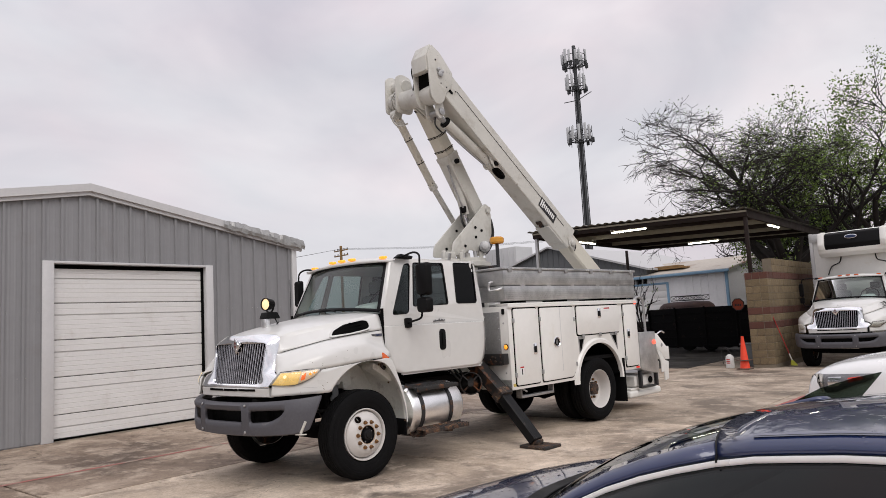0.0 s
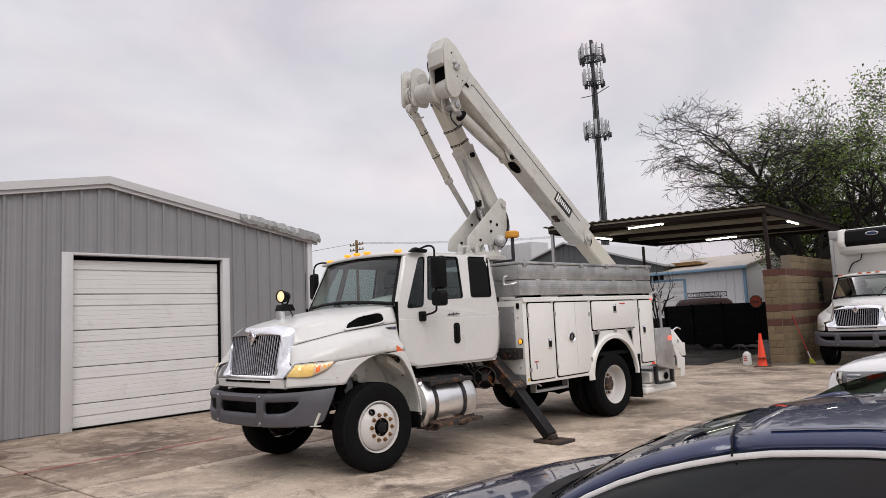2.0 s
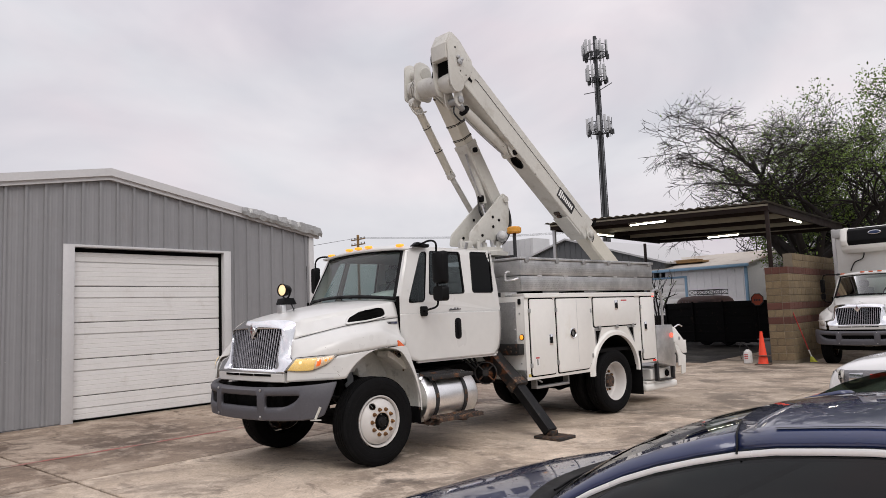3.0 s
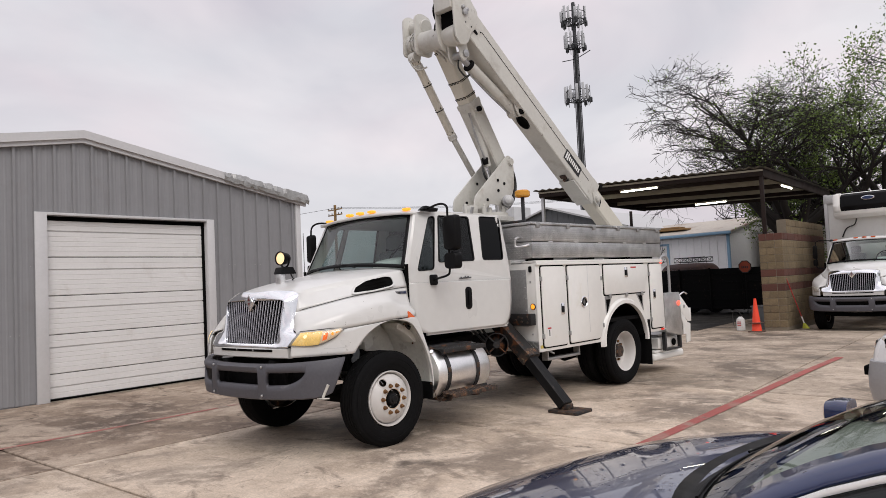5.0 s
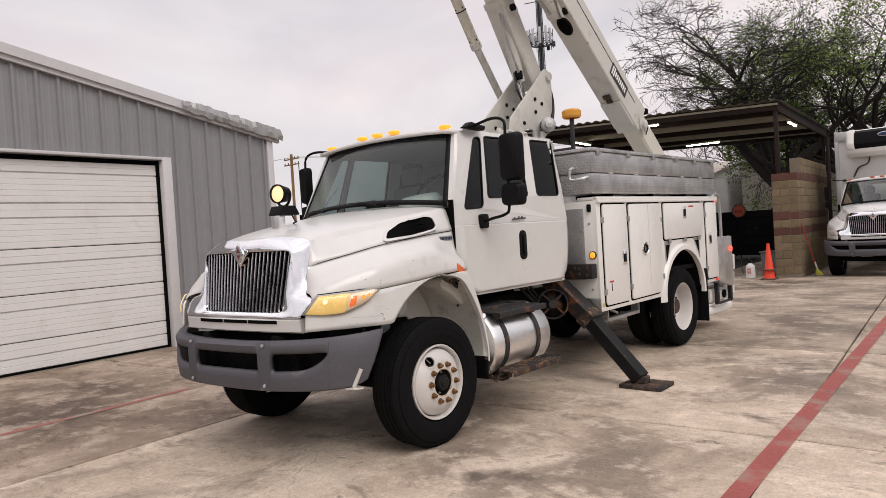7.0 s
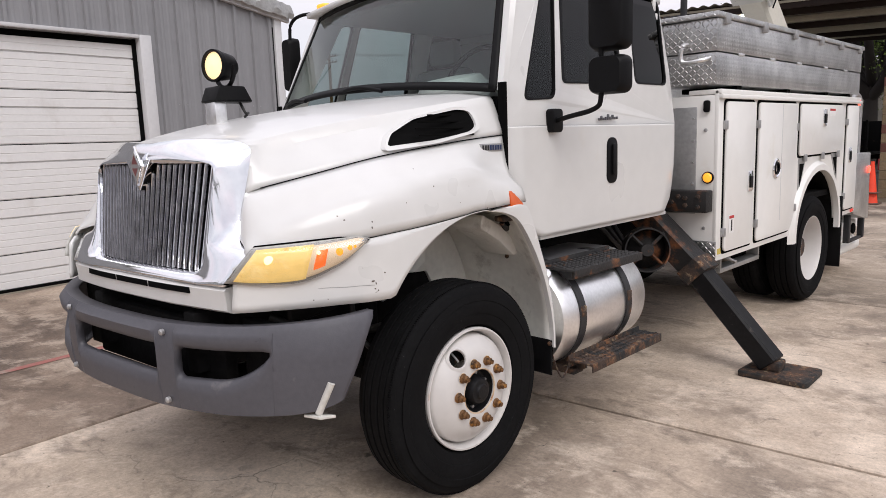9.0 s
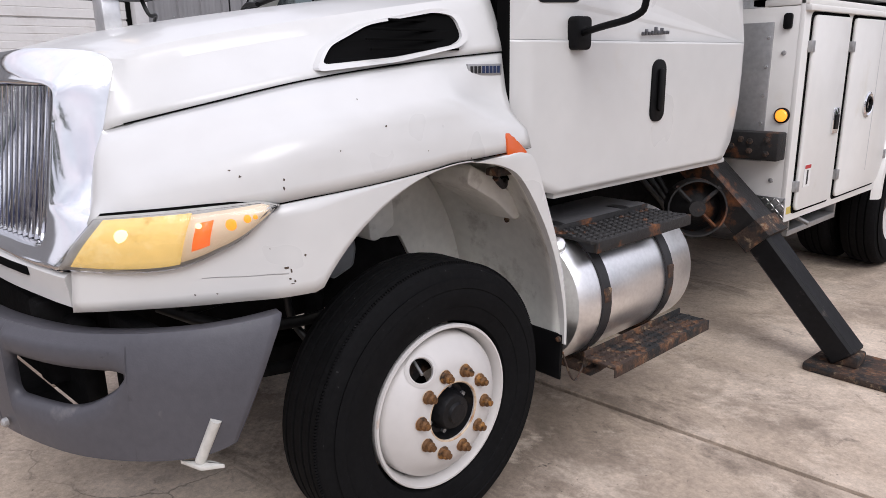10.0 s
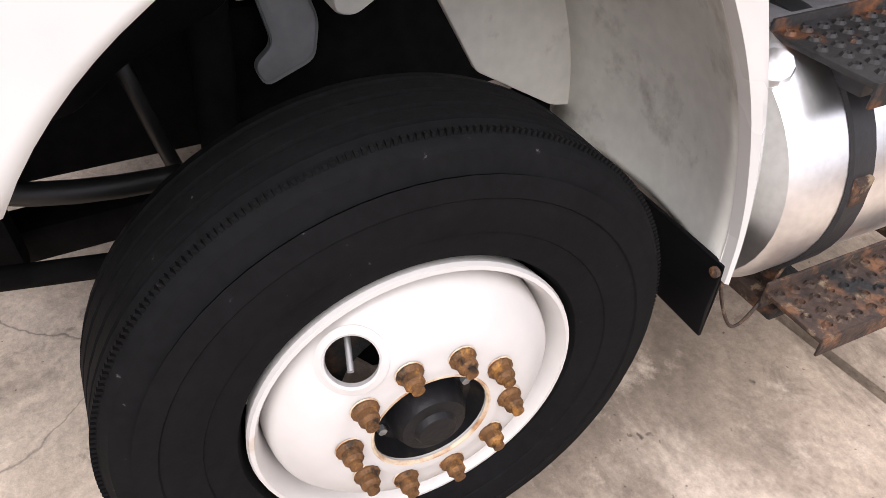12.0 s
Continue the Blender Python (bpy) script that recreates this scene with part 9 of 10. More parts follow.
        for z in (z1 + 0.03, z1 + 0.075):
            box("grille_bar", (-0.035, -0.54, z), (-0.018, 0.54, z + 0.025), chrome, root, "chrome grille bar", 0.005)
        for s in (1, -1):
            prism("fog_recess", smooth_poly([(s * 0.50, z0 + 0.20), (s * 0.80, z0 + 0.22), (s * 0.80, z0 + 0.30), (s * 0.50, z0 + 0.30)], 0.02), "x", -0.066, 0.10, gap_black, root, "dark fog lamp recess")
    XF[0] = Matrix.Identity(4)
    return root


navy = material("navy_car_paint", (0.012, 0.022, 0.080), 0.30, 0.15, var=0.06, scale=3, fine=20, coat=1.0, coat_rough=0.012, drops=0.5)
suv_white = material("white_car_paint", (0.78, 0.78, 0.78), 0.25, var=0.03, scale=2, fine=15, coat=0.8)
silver_paint = material("silver_plastic", (0.36, 0.36, 0.37), 0.4, 0.3, var=0.06)
cabin_beige = material("pale_cabin_trim", (0.42, 0.43, 0.39), 0.7, var=0.1, scale=6, fine=60)
lens_cover = glass("clear_lamp_cover", (0.9, 0.9, 0.9), 0.02, 1.22)
lamp_black = material("grey_lamp_bezel", (0.20, 0.20, 0.21), 0.3, var=0.1)
bright_trim = material("bright_trim", (0.88, 0.88, 0.89), 0.3, 0.2, var=0.03)
car_glass = glass("car_windscreen_glass", (0.62, 0.70, 0.66), 0.02, 1.55)
visor_glass = glass("tinted_pane_glass", (0.24, 0.28, 0.24), 0.02, 1.3)
pane_glass = glass("car_side_glass", (0.03, 0.034, 0.036), 0.02, 1.42)
sedan = dict(length=4.75,
             width=[(0, 0.60), (0.08, 0.70), (0.25, 0.80), (0.6, 0.87), (1.2, 0.90), (1.6, 0.91), (3.4, 0.91), (4.3, 0.86), (4.75, 0.72)],
             top=[(0, 0.42), (0.06, 0.51), (0.2, 0.60), (0.4, 0.69), (0.65, 0.775), (0.9, 0.847), (1.15, 0.902), (1.4, 0.943), (1.7, 0.968), (3.6, 0.99), (4.2, 1.0), (4.6, 0.96), (4.75, 0.82)],
             low=[(0, 0.24), (0.3, 0.20), (4.4, 0.22), (4.75, 0.36)], axles=(0.92, 3.75),
             cabin=dict(roof_half=0.585, roof_z=1.340, crown=0.020, roof_front=2.34, roof_rear=3.95, screen_base=1.55, base_half=0.735, belt=0.965, rear_base=4.45, rear_z=1.02, trim=True, mirror=1.56, mirror_dz=-0.085, mirror_out=0.33, bow=0.15, brow=0.13),
             lamp=dict(u0=0.10, u1=0.62, z0=0.46, z1=0.56, rise=0.05, **{"in": 0.72}))
sedan_root = car("sedan", (4.00, -2.15, -0.07), sedan, "dark blue wet sedan with bright trim and an open door", navy, lift=0.04)


def open_door(root):
    """The passenger's door stands open: a panel and a frameless tinted pane that tapers to its front."""
    o, d = Vector((5.75, -1.24, 0)), Vector((0.55, 0.52, 0))
    n = Vector((0.52, -0.55, 0)).normalized()

    def slab(name, poly, thick, mat, parent, label):
        k = len(poly)
        V = [o + d * a + Vector((0, 0, z)) + n * h for h in (-thick / 2, thick / 2) for a, z in poly]
        F = [tuple(range(k))[::-1], tuple(range(k, 2 * k))] + [(i, (i + 1) % k, k + (i + 1) % k, k + i) for i in range(k)]
        return mesh(name, V, F, mat, parent, label, True, None, 30)
    panel = slab("door", smooth_poly([(0.0, 0.26), (1.25, 0.26), (1.36, 0.60), (1.34, 0.90), (0.75, 0.93), (0.05, 0.90)], 0.05), 0.10, navy, root, "open blue passenger door")
    pane = slab("door_pane", smooth_poly([(0.04, 0.90), (0.25, 1.075), (0.40, 1.15), (0.60, 1.215), (0.80, 1.252), (1.01, 1.278), (0.86, 1.165), (0.72, 0.91)], 0.012), 0.006, visor_glass, panel, "tinted frameless pane")
    pane.visible_shadow = False


open_door(sedan_root)
suv = dict(length=4.9,
           width=[(0, 0.78), (0.06, 0.86), (0.25, 0.93), (0.7, 0.97), (1.3, 0.985), (4.3, 0.985), (4.75, 0.93), (4.9, 0.88)],
           top=[(0, 0.82), (0.04, 0.895), (0.12, 0.955), (0.25, 1.0), (0.5, 1.045), (1.1, 1.10), (1.4, 1.12), (4.5, 1.12), (4.9, 1.06)],
           low=[(0, 0.40), (0.3, 0.30), (4.5, 0.32), (4.9, 0.45)], axles=(0.98, 3.85), bezel=lamp_black,
           cabin=dict(roof_half=0.68, roof_z=1.78, roof_front=2.05, roof_rear=4.55, screen_base=1.28, base_half=0.86, belt=1.11, rear_base=4.85, rear_z=1.14, trim=False, mirror=1.75),
           lamp=dict(u0=0.02, u1=0.66, z0=0.745, z1=0.92, rise=0.035, sweep=0.13, nib=0.06, **{"in": 0.66}), bumper=(0.36, 0.72))
car("suv", (4.82, 3.40, -0.05), suv, "white SUV with silver bumper parked on the concrete", suv_white, lift=0.08)


# ---- small things by the wall ----
def gz(x, y):
    u, v = x * math.cos(LOT) + y * math.sin(LOT), -x * math.sin(LOT) + y * math.cos(LOT)
    return dip(u, v)


cone_orange = material("faded_orange_plastic", (0.80, 0.060, 0.022), 0.55, var=0.08, scale=5, fine=30)
cone_dark = material("grimy_cone_base", (0.10, 0.06, 0.045), 0.8, var=0.25, scale=8, fine=40)


def traffic_cone(x, y):
    z = gz(x, y)
    c = thing("traffic_cone", (x, y, z), "faded orange traffic cone with a grimy base", "cone")
    box("base", (x - 0.175, y - 0.175, z), (x + 0.175, y + 0.175, z + 0.035), cone_dark, c, "grimy rubber base", 0.012)
    lathe("cone_body", [(0.132, 0.035), (0.128, 0.05), (0.036, 0.88), (0.036, 0.91), (0.03, 0.91)], (x, y, z), (0, 0, 1), cone_orange, c, "orange plastic cone", 32)
    box("collar", (x - 0.165, y - 0.165, z + 0.24), (x + 0.165, y + 0.165, z + 0.262), cone_dark, c, "base of a cone stacked on top", 0.01)
    return c


jug_white = material("translucent_white_plastic", (0.62, 0.62, 0.60), 0.4, var=0.08, scale=10)
bin_grey = material("grey_bin_plastic", (0.10, 0.11, 0.115), 0.6, var=0.15, scale=5)


def sprayer(x, y):
    z = gz(x, y)
    s = thing("garden_sprayer", (x, y, z), "white plastic pump sprayer with black hose", "sprayer")
    lathe("tank", [(0.10, 0), (0.115, 0.02), (0.115, 0.28), (0.10, 0.34), (0.05, 0.38), (0.045, 0.40), (0, 0.40)], (x, y, z), (0, 0, 1), jug_white, s, "white tank", 24)
    cyl("pump", (x, y, z + 0.40), (x, y, z + 0.50), 0.03, black_plain, s, "black pump", 12)
    box("handle", (x - 0.08, y - 0.015, z + 0.50), (x + 0.08, y + 0.015, z + 0.53), black_plain, s, "black handle", 0.01)
    tube("hose", [(x + 0.05, y, z + 0.42), (x - 0.10, y - 0.05, z + 0.60), (x - 0.22, y, z + 0.42), (x - 0.17, y - 0.05, z + 0.12)], 0.01, hose_black, s, "black hose", 8)
    for k in range(3):
        box("label_bar", (x - 0.05, y - 0.118, z + 0.14 + 0.05 * k), (x + 0.05, y - 0.1145, z + 0.165 + 0.05 * k), ink_red, s, "red bar", 0)
    return s


def broom(x, y):
    z = gz(x, y)
    b = thing("broom", (x, y, z), "broom with red handle and yellow bristles leaning on the wall", "broom")
    top = Vector((-0.20, y - 0.42, 1.36))
    foot = Vector((x, y, z + 0.14))
    tube("handle", [foot, top], 0.014, broom_red, b, "red handle", 8, False)
    tube("lower_handle", [foot, foot.lerp(top, 0.16)], 0.018, ink_white, b, "white ferrule", 8, False)
    rows = []
    for t, w, d in ((0, 0.10, 0.045), (0.4, 0.075, 0.04), (1.0, 0.03, 0.03)):
        p = foot + (top - foot).normalized() * (-0.14 + 0.16 * t)
        rows.append([(p.x + w * math.cos(a), p.y + d * math.sin(a), max(p.z, z + 0.002)) for a in [2 * math.pi * i / 12 for i in range(12)]])
    loft("bristles", rows, broom_yellow, b, "yellow bristles", sharp=60)
    return b


broom_red = material("red_handle", (0.35, 0.03, 0.03), 0.4, var=0.1)
broom_yellow = material("yellow_bristles", (0.60, 0.62, 0.08), 0.8, var=0.2, scale=30, fine=200, bump=0.6, bump_scale=200)
traffic_cone(-0.76, 14.70)
sprayer(-1.32, 15.05)
broom(0.06, 15.95)


def bin_and_can():
    z = gz(-0.95, 15.9)
    b = thing("waste_bin", (-0.98, 15.95, z), "grey plastic bin behind the cone", "bin")
    prism("bin_body", [(-1.22, z), (-0.72, z), (-0.67, z + 0.62), (-1.27, z + 0.62)], "y", 15.75, 16.2, bin_grey, b, "grey bin body", 0.02)
    box("bin_rim", (-1.30, 15.72, z + 0.62), (-0.64, 16.23, z + 0.66), bin_grey, b, "grey bin rim", 0.012)
    c = thing("fuel_can", (-0.80, 15.90, z + 0.66), "red plastic fuel can on the bin", "can")
    box("can_body", (-0.92, 15.80, z + 0.66), (-0.68, 16.0, z + 0.92), fuel_red, c, "red can body", 0.03)
    tube("spout", [(-0.74, 15.9, z + 0.92), (-0.70, 15.9, z + 1.0)], 0.02, fuel_red, c, "red spout", 8, False)
    t = thing("white_tub", (-0.58, 15.86, z + 0.66), "small white plastic tub on the bin", "tub")
    lathe("tub_body", [(0.055, 0), (0.065, 0.16), (0.06, 0.16), (0.05, 0.02), (0, 0.02)], (-0.70 + 0.03, 15.78 - 0.02, z + 0.66), (0, 0, 1), ink_white, t, "white tub", 16)


fuel_red = material("red_can_plastic", (0.28, 0.02, 0.025), 0.45, var=0.1)
bin_and_can()


# ---- old pickup and trailer box under the canopy ----
def old_pickup():
    p = thing("flatbed_trailer", (-5.3, 22.6, 0), "long black steel trailer with slatted sides", "trailer")
    box("side_board", (-7.6, 21.95, 0.14), (-2.6, 22.0, 1.72), trailer_black, p, "black steel side", 0.01)
    for k in range(5):
        box("side_rib", (-7.6, 21.925, 0.20 + 0.32 * k), (-2.6, 21.95, 0.24 + 0.32 * k), trailer_black, p, "black rib", 0.006)
    for x in (-7.58, -6.4, -5.15, -3.9, -2.64):
        box("stake", (x - 0.03, 21.90, 0.12), (x + 0.03, 21.951, 1.76), trailer_black, p, "black stake", 0.006)
    box("bed", (-7.6, 22.2, 0.68), (-2.6, 24.0, 0.76), trailer_black, p, "black bed", 0.01)
    box("side_board", (-7.6, 24.0, 0.50), (-2.6, 24.05, 1.72), trailer_black, p, "black steel side", 0.01)
    for x in (-6.0, -5.1):
        for y in (22.16, 23.86):
            lathe("wheel", [(0.15, -0.09), (0.30, -0.10), (0.34, -0.05), (0.34, 0.05), (0.30, 0.10), (0.15, 0.09), (0, 0.08)], (x, y, 0.34), (0, 1, 0), rubber, p, "black tyre", 24)
    q = thing("old_pickup", (-7.65, 25.6, 0), "old pickup with a rusty brown rounded cab and roof rack", "truck")
    rows = []
    for z, kx, ky in ((0.5, 1.0, 1.0), (1.35, 1.0, 1.0), (1.5, 0.98, 0.98), (1.98, 0.80, 0.86), (2.12, 0.68, 0.75), (2.17, 0.4, 0.4)):
        rows.append([(-7.65 + a * 1.25 * kx, 25.6 + b * 0.9 * ky, z * 0.935) for a, b in rounded(-1, -1, 1, 1, 0.25)])
    cabm = loft("cab", rows, rust_brown, q, "rusty brown cab", sharp=50)
    for x0, x1 in ((-8.45, -7.78), (-7.60, -6.90)):
        prism("window_pane", smooth_poly([(x0, 1.50), (x1, 1.50), (x1 - 0.06, 1.80), (x0 + 0.1, 1.80)], 0.05), "y", 24.70, 24.84, clear_glass, q, "pale window")
    box("bed", (-10.2, 24.7, 0.44), (-8.95, 26.5, 1.19), trailer_black, q, "dark pickup bed", 0.04)
    for y in (24.8, 26.4):
        for x in (-9.6, -6.9):
            lathe("wheel", [(0.18, -0.09), (0.32, -0.10), (0.36, -0.05), (0.36, 0.05), (0.32, 0.10), (0.18, 0.09), (0, 0.08)], (x, y, 0.36), (0, 1, 0), rubber, q, "black tyre", 24)
    rack = thing("roof_rack", (-7.5, 25.6, 2.03), "black lattice roof rack on the pickup", "rack")
    for y in (25.2, 26.0):
        for z in (2.08, 2.28):
            tube("rack_rail", [(-8.2, y, z), (-6.75, y, z)], 0.018, black_metal, rack, "black rail", 6, False)
        for k in range(6):
            x = -8.2 + k * 0.29
            tube("rack_bar", [(x, y, 1.95 if k in (1, 4) else 2.08), (x, y, 2.28)], 0.012, black_metal, rack, "black upright", 6, False)
            if k < 5:
                tube("rack_bar", [(x, y, 2.08), (x + 0.29, y, 2.28)], 0.010, black_metal, rack, "black diagonal", 6, False)
                tube("rack_bar", [(x, y, 2.28), (x + 0.29, y, 2.08)], 0.010, black_metal, rack, "black diagonal", 6, False)


trailer_black = material("black_trailer_steel", (0.003, 0.003, 0.0035), 0.7, spec=0.1, var=0.3, scale=4, fine=30, spots=[((0.03, 0.02, 0.015), 4, 0.6, 0.75)])
rust_brown = material("rusty_brown_body", (0.05, 0.022, 0.018), 0.65, var=0.25, scale=4, fine=30, spots=[((0.10, 0.04, 0.02), 5, 0.55, 0.7)])
old_pickup()


def paddle_sign():
    s = thing("paddle_sign", (-3.72, 21.8, 0), "dirty orange octagonal road paddle on a pole", "sign")
    tube("pole", [(-3.72, 21.8, 0.0), (-3.72, 21.8, 1.61)], 0.018, trailer_black, s, "dark pole", 8, False)
    o = [(-3.72 + 0.25 * math.cos(radians(22.5 + 45 * i)), 1.74 + 0.25 * math.sin(radians(22.5 + 45 * i))) for i in range(8)]
    prism("border", o, "y", 21.775, 21.79, ink_black, s, "black border")
    prism("panel", [(-3.72 + (x + 3.72) * 0.86, 1.72 + (z - 1.72) * 0.86) for x, z in o], "y", 21.768, 21.7748, sign_orange, s, "orange panel")
    for k in range(4):
        box("lettering_bar", (-3.84 + 0.065 * k, 21.764, 1.68), (-3.80 + 0.065 * k, 21.7678, 1.76), ink_black, s, "black bar", 0)


sign_orange = material("dirty_orange_sign", (0.30, 0.045, 0.015), 0.6, var=0.15, scale=6)
paddle_sign()
tube_light(-2.99, 15.62, 4.35, "u")
tube_light(-5.9, 18.2, 4.42, "v")
tube_light(-3.1, 22.6, 4.36, "u")
tube_light(0.53, 19.0, 4.26, "v")


# ---- buildings beyond the yard ----
def metal_building(name, label, x0, x1, y0, y1, eave, ridge, wall_mat, roof_mat, ridge_axis, trim_mat=None, door=None):
    h = tagged(new(name), label, "building", kind="structure")
    wv = box("wall", (x0, y0, 0), (x1, y1, eave), wall_mat, h, bevel=0)
    n = int((x1 - x0) / 0.45)
    for i in range(n):
        x = x0 + (i + 0.5) * (x1 - x0) / n
        top = eave
        if ridge_axis == "y":
            m = (x0 + x1) / 2
            top = eave + (ridge - eave) * (1 - abs(x - m) / ((x1 - x0) / 2)) - 0.05
        if door and door[0] - 0.15 < x < door[1] + 0.15:
            box("rib", (x - 0.03, y0 - 0.025, door[2] + 0.1), (x + 0.03, y0 + 0.001, top), wall_mat, h, bevel=0)
            continue
        box("rib", (x - 0.03, y0 - 0.025, 0), (x + 0.03, y0 + 0.001, top), wall_mat, h, bevel=0)
    o = 0.25
    if ridge_axis == "y":
        m = (x0 + x1) / 2
        mesh("gable", [(x0, y0 + 0.003, eave), (x1, y0 + 0.003, eave), (m, y0 + 0.003, ridge)], [(0, 1, 2)], wall_mat, h)
        for a, b in ((x0 - o, m), (x1 + o, m)):
            za = eave - 0.1
            P = [(a, y0 - o, za), (b, y0 - o, ridge), (b, y1 + o, ridge), (a, y1 + o, za)]
            mesh("roof", P + [(x, y, z + 0.12) for x, y, z in P], [(0, 1, 2, 3), (4, 5, 6, 7), (0, 1, 5, 4), (1, 2, 6, 5), (2, 3, 7, 6), (3, 0, 4, 7)], roof_mat, h)
    else:
        m = (y0 + y1) / 2
        for a, b in ((y0 - o, m), (y1 + o, m)):
            za = eave - 0.05
            P = [(x0 - o, a, za), (x0 - o, b, ridge), (x1 + o, b, ridge), (x1 + o, a, za)]
            mesh("roof", P + [(x, y, z + 0.10) for x, y, z in P], [(0, 1, 2, 3), (4, 5, 6, 7), (0, 1, 5, 4), (1, 2, 6, 5), (2, 3, 7, 6), (3, 0, 4, 7)], roof_mat, h)
        for x, q in ((x0, -0.02), (x1, 0.02)):
            mesh("gable", [(x + q, y0, eave - 0.02), (x + q, y1, eave - 0.02), (x + q, m, ridge - 0.02), (x, y0, eave - 0.02), (x, y1, eave - 0.02), (x, m, ridge - 0.02)], [(0, 1, 2), (3, 4, 5), (0, 1, 4, 3), (1, 2, 5, 4), (2, 0, 3, 5)], wall_mat, h)
    if trim_mat:
        box("gutter", (x0 - o, y0 - o - 0.12, eave - 0.14), (x1 + o, y0 - o + 0.02, eave + 0.02), trim_mat, h, "blue gutter", 0.02)
        box("corner_trim", (x1 - 0.12, y0 - 0.04, 0), (x1 + 0.03, y0 + 0.10, eave), trim_mat, h, "blue corner trim", 0.01)
    if door:
        d0, d1, dz = door
        box("roller_door", (d0, y0 - 0.02, 0), (d1, y0 - 0.004, dz), door_white, h, "pale roller door", 0)
        for k in range(8):
            box("door_slat", (d0, y0 - 0.035, 0.05 + k * dz / 8), (d1, y0 - 0.02, dz / 8 * (k + 1) - 0.02), door_white, h, bevel=0.004)
        for a, b in ((d0 - 0.15, d0), (d1, d1 + 0.15)):
            box("door_trim", (a, y0 - 0.05, 0), (b, y0 - 0.002, dz + 0.12), trim_mat or gar_trim, h, "blue door trim", 0.01)
        box("door_trim", (d0, y0 - 0.05, dz), (d1, y0 - 0.002, dz + 0.12), trim_mat or gar_trim, h, "blue door trim", 0.01)
    return h


shed_white = material("white_ribbed_sheet", (0.80, 0.80, 0.81), 0.5, var=0.05, scale=1, fine=8)
trim_blue = material("pale_blue_trim", (0.20, 0.34, 0.48), 0.5, var=0.1)
shed_roof = material("weathered_sheet_roof", (0.42, 0.38, 0.33), 0.6, 0.1, var=0.15, scale=0.6, fine=6, spots=[((0.22, 0.12, 0.07), 0.8, 0.56, 0.72)])
grey_gable = material("dark_grey_sheet", (0.10, 0.105, 0.11), 0.55, var=0.08, scale=1, fine=8)
metal_building("building_white", "white ribbed metal shed with blue trim and a roller door", -17.5, -9.25, 34.0, 44.0, 3.80, 4.75, shed_white, shed_roof, "x", trim_blue, (-15.4, -12.95, 3.25))
metal_building("building_grey", "dark grey gabled metal building", -28.6, -14.2, 34.0, 48.0, 4.30, 6.40, grey_gable, gar_roof, "y")


beige_sheet = material("beige_sheet", (0.40, 0.37, 0.32), 0.6, var=0.06, scale=0.8, fine=6)
metal_building("building_beige", "plain beige metal building behind the block wall", -8.4, 3.5, 37.0, 46.0, 4.6, 5.2, beige_sheet, gar_roof, "x")


def air_duct():
    d = thing("roof_air_unit", (-26.8, 35.5, 4.6), "galvanised ribbed air unit on a roof", "air unit")
    box("unit_body", (-28.3, 35.0, 4.4), (-25.2, 37.0, 7.05), gar_roof, d, "galvanised body", 0.05)
    for k in range(6):
        box("unit_rib", (-28.2 + k * 0.55, 34.96, 5.0), (-28.1 + k * 0.55, 35.001, 7.0), gar_roof, d, "rib", 0.01)


air_duct()


def lumber():
    s = thing("lumber_stack", (-13.6, 35.2, 4.05), "stack of brown planks on the roof of the shed", "lumber")
    for k in range(5):
        box("plank", (-15.0, 35.0 + 0.16 * k, 4.20), (-12.2, 35.14 + 0.16 * k, 4.30), plank_brown, s, bevel=0.006)
        box("plank", (-14.8, 35.0 + 0.16 * k, 4.31), (-12.6, 35.14 + 0.16 * k, 4.41), plank_brown, s, bevel=0.006)


plank_brown = material("weathered_plank", (0.22, 0.13, 0.05), 0.8, var=0.25, scale=3, fine=30, rand=0.2)
lumber()


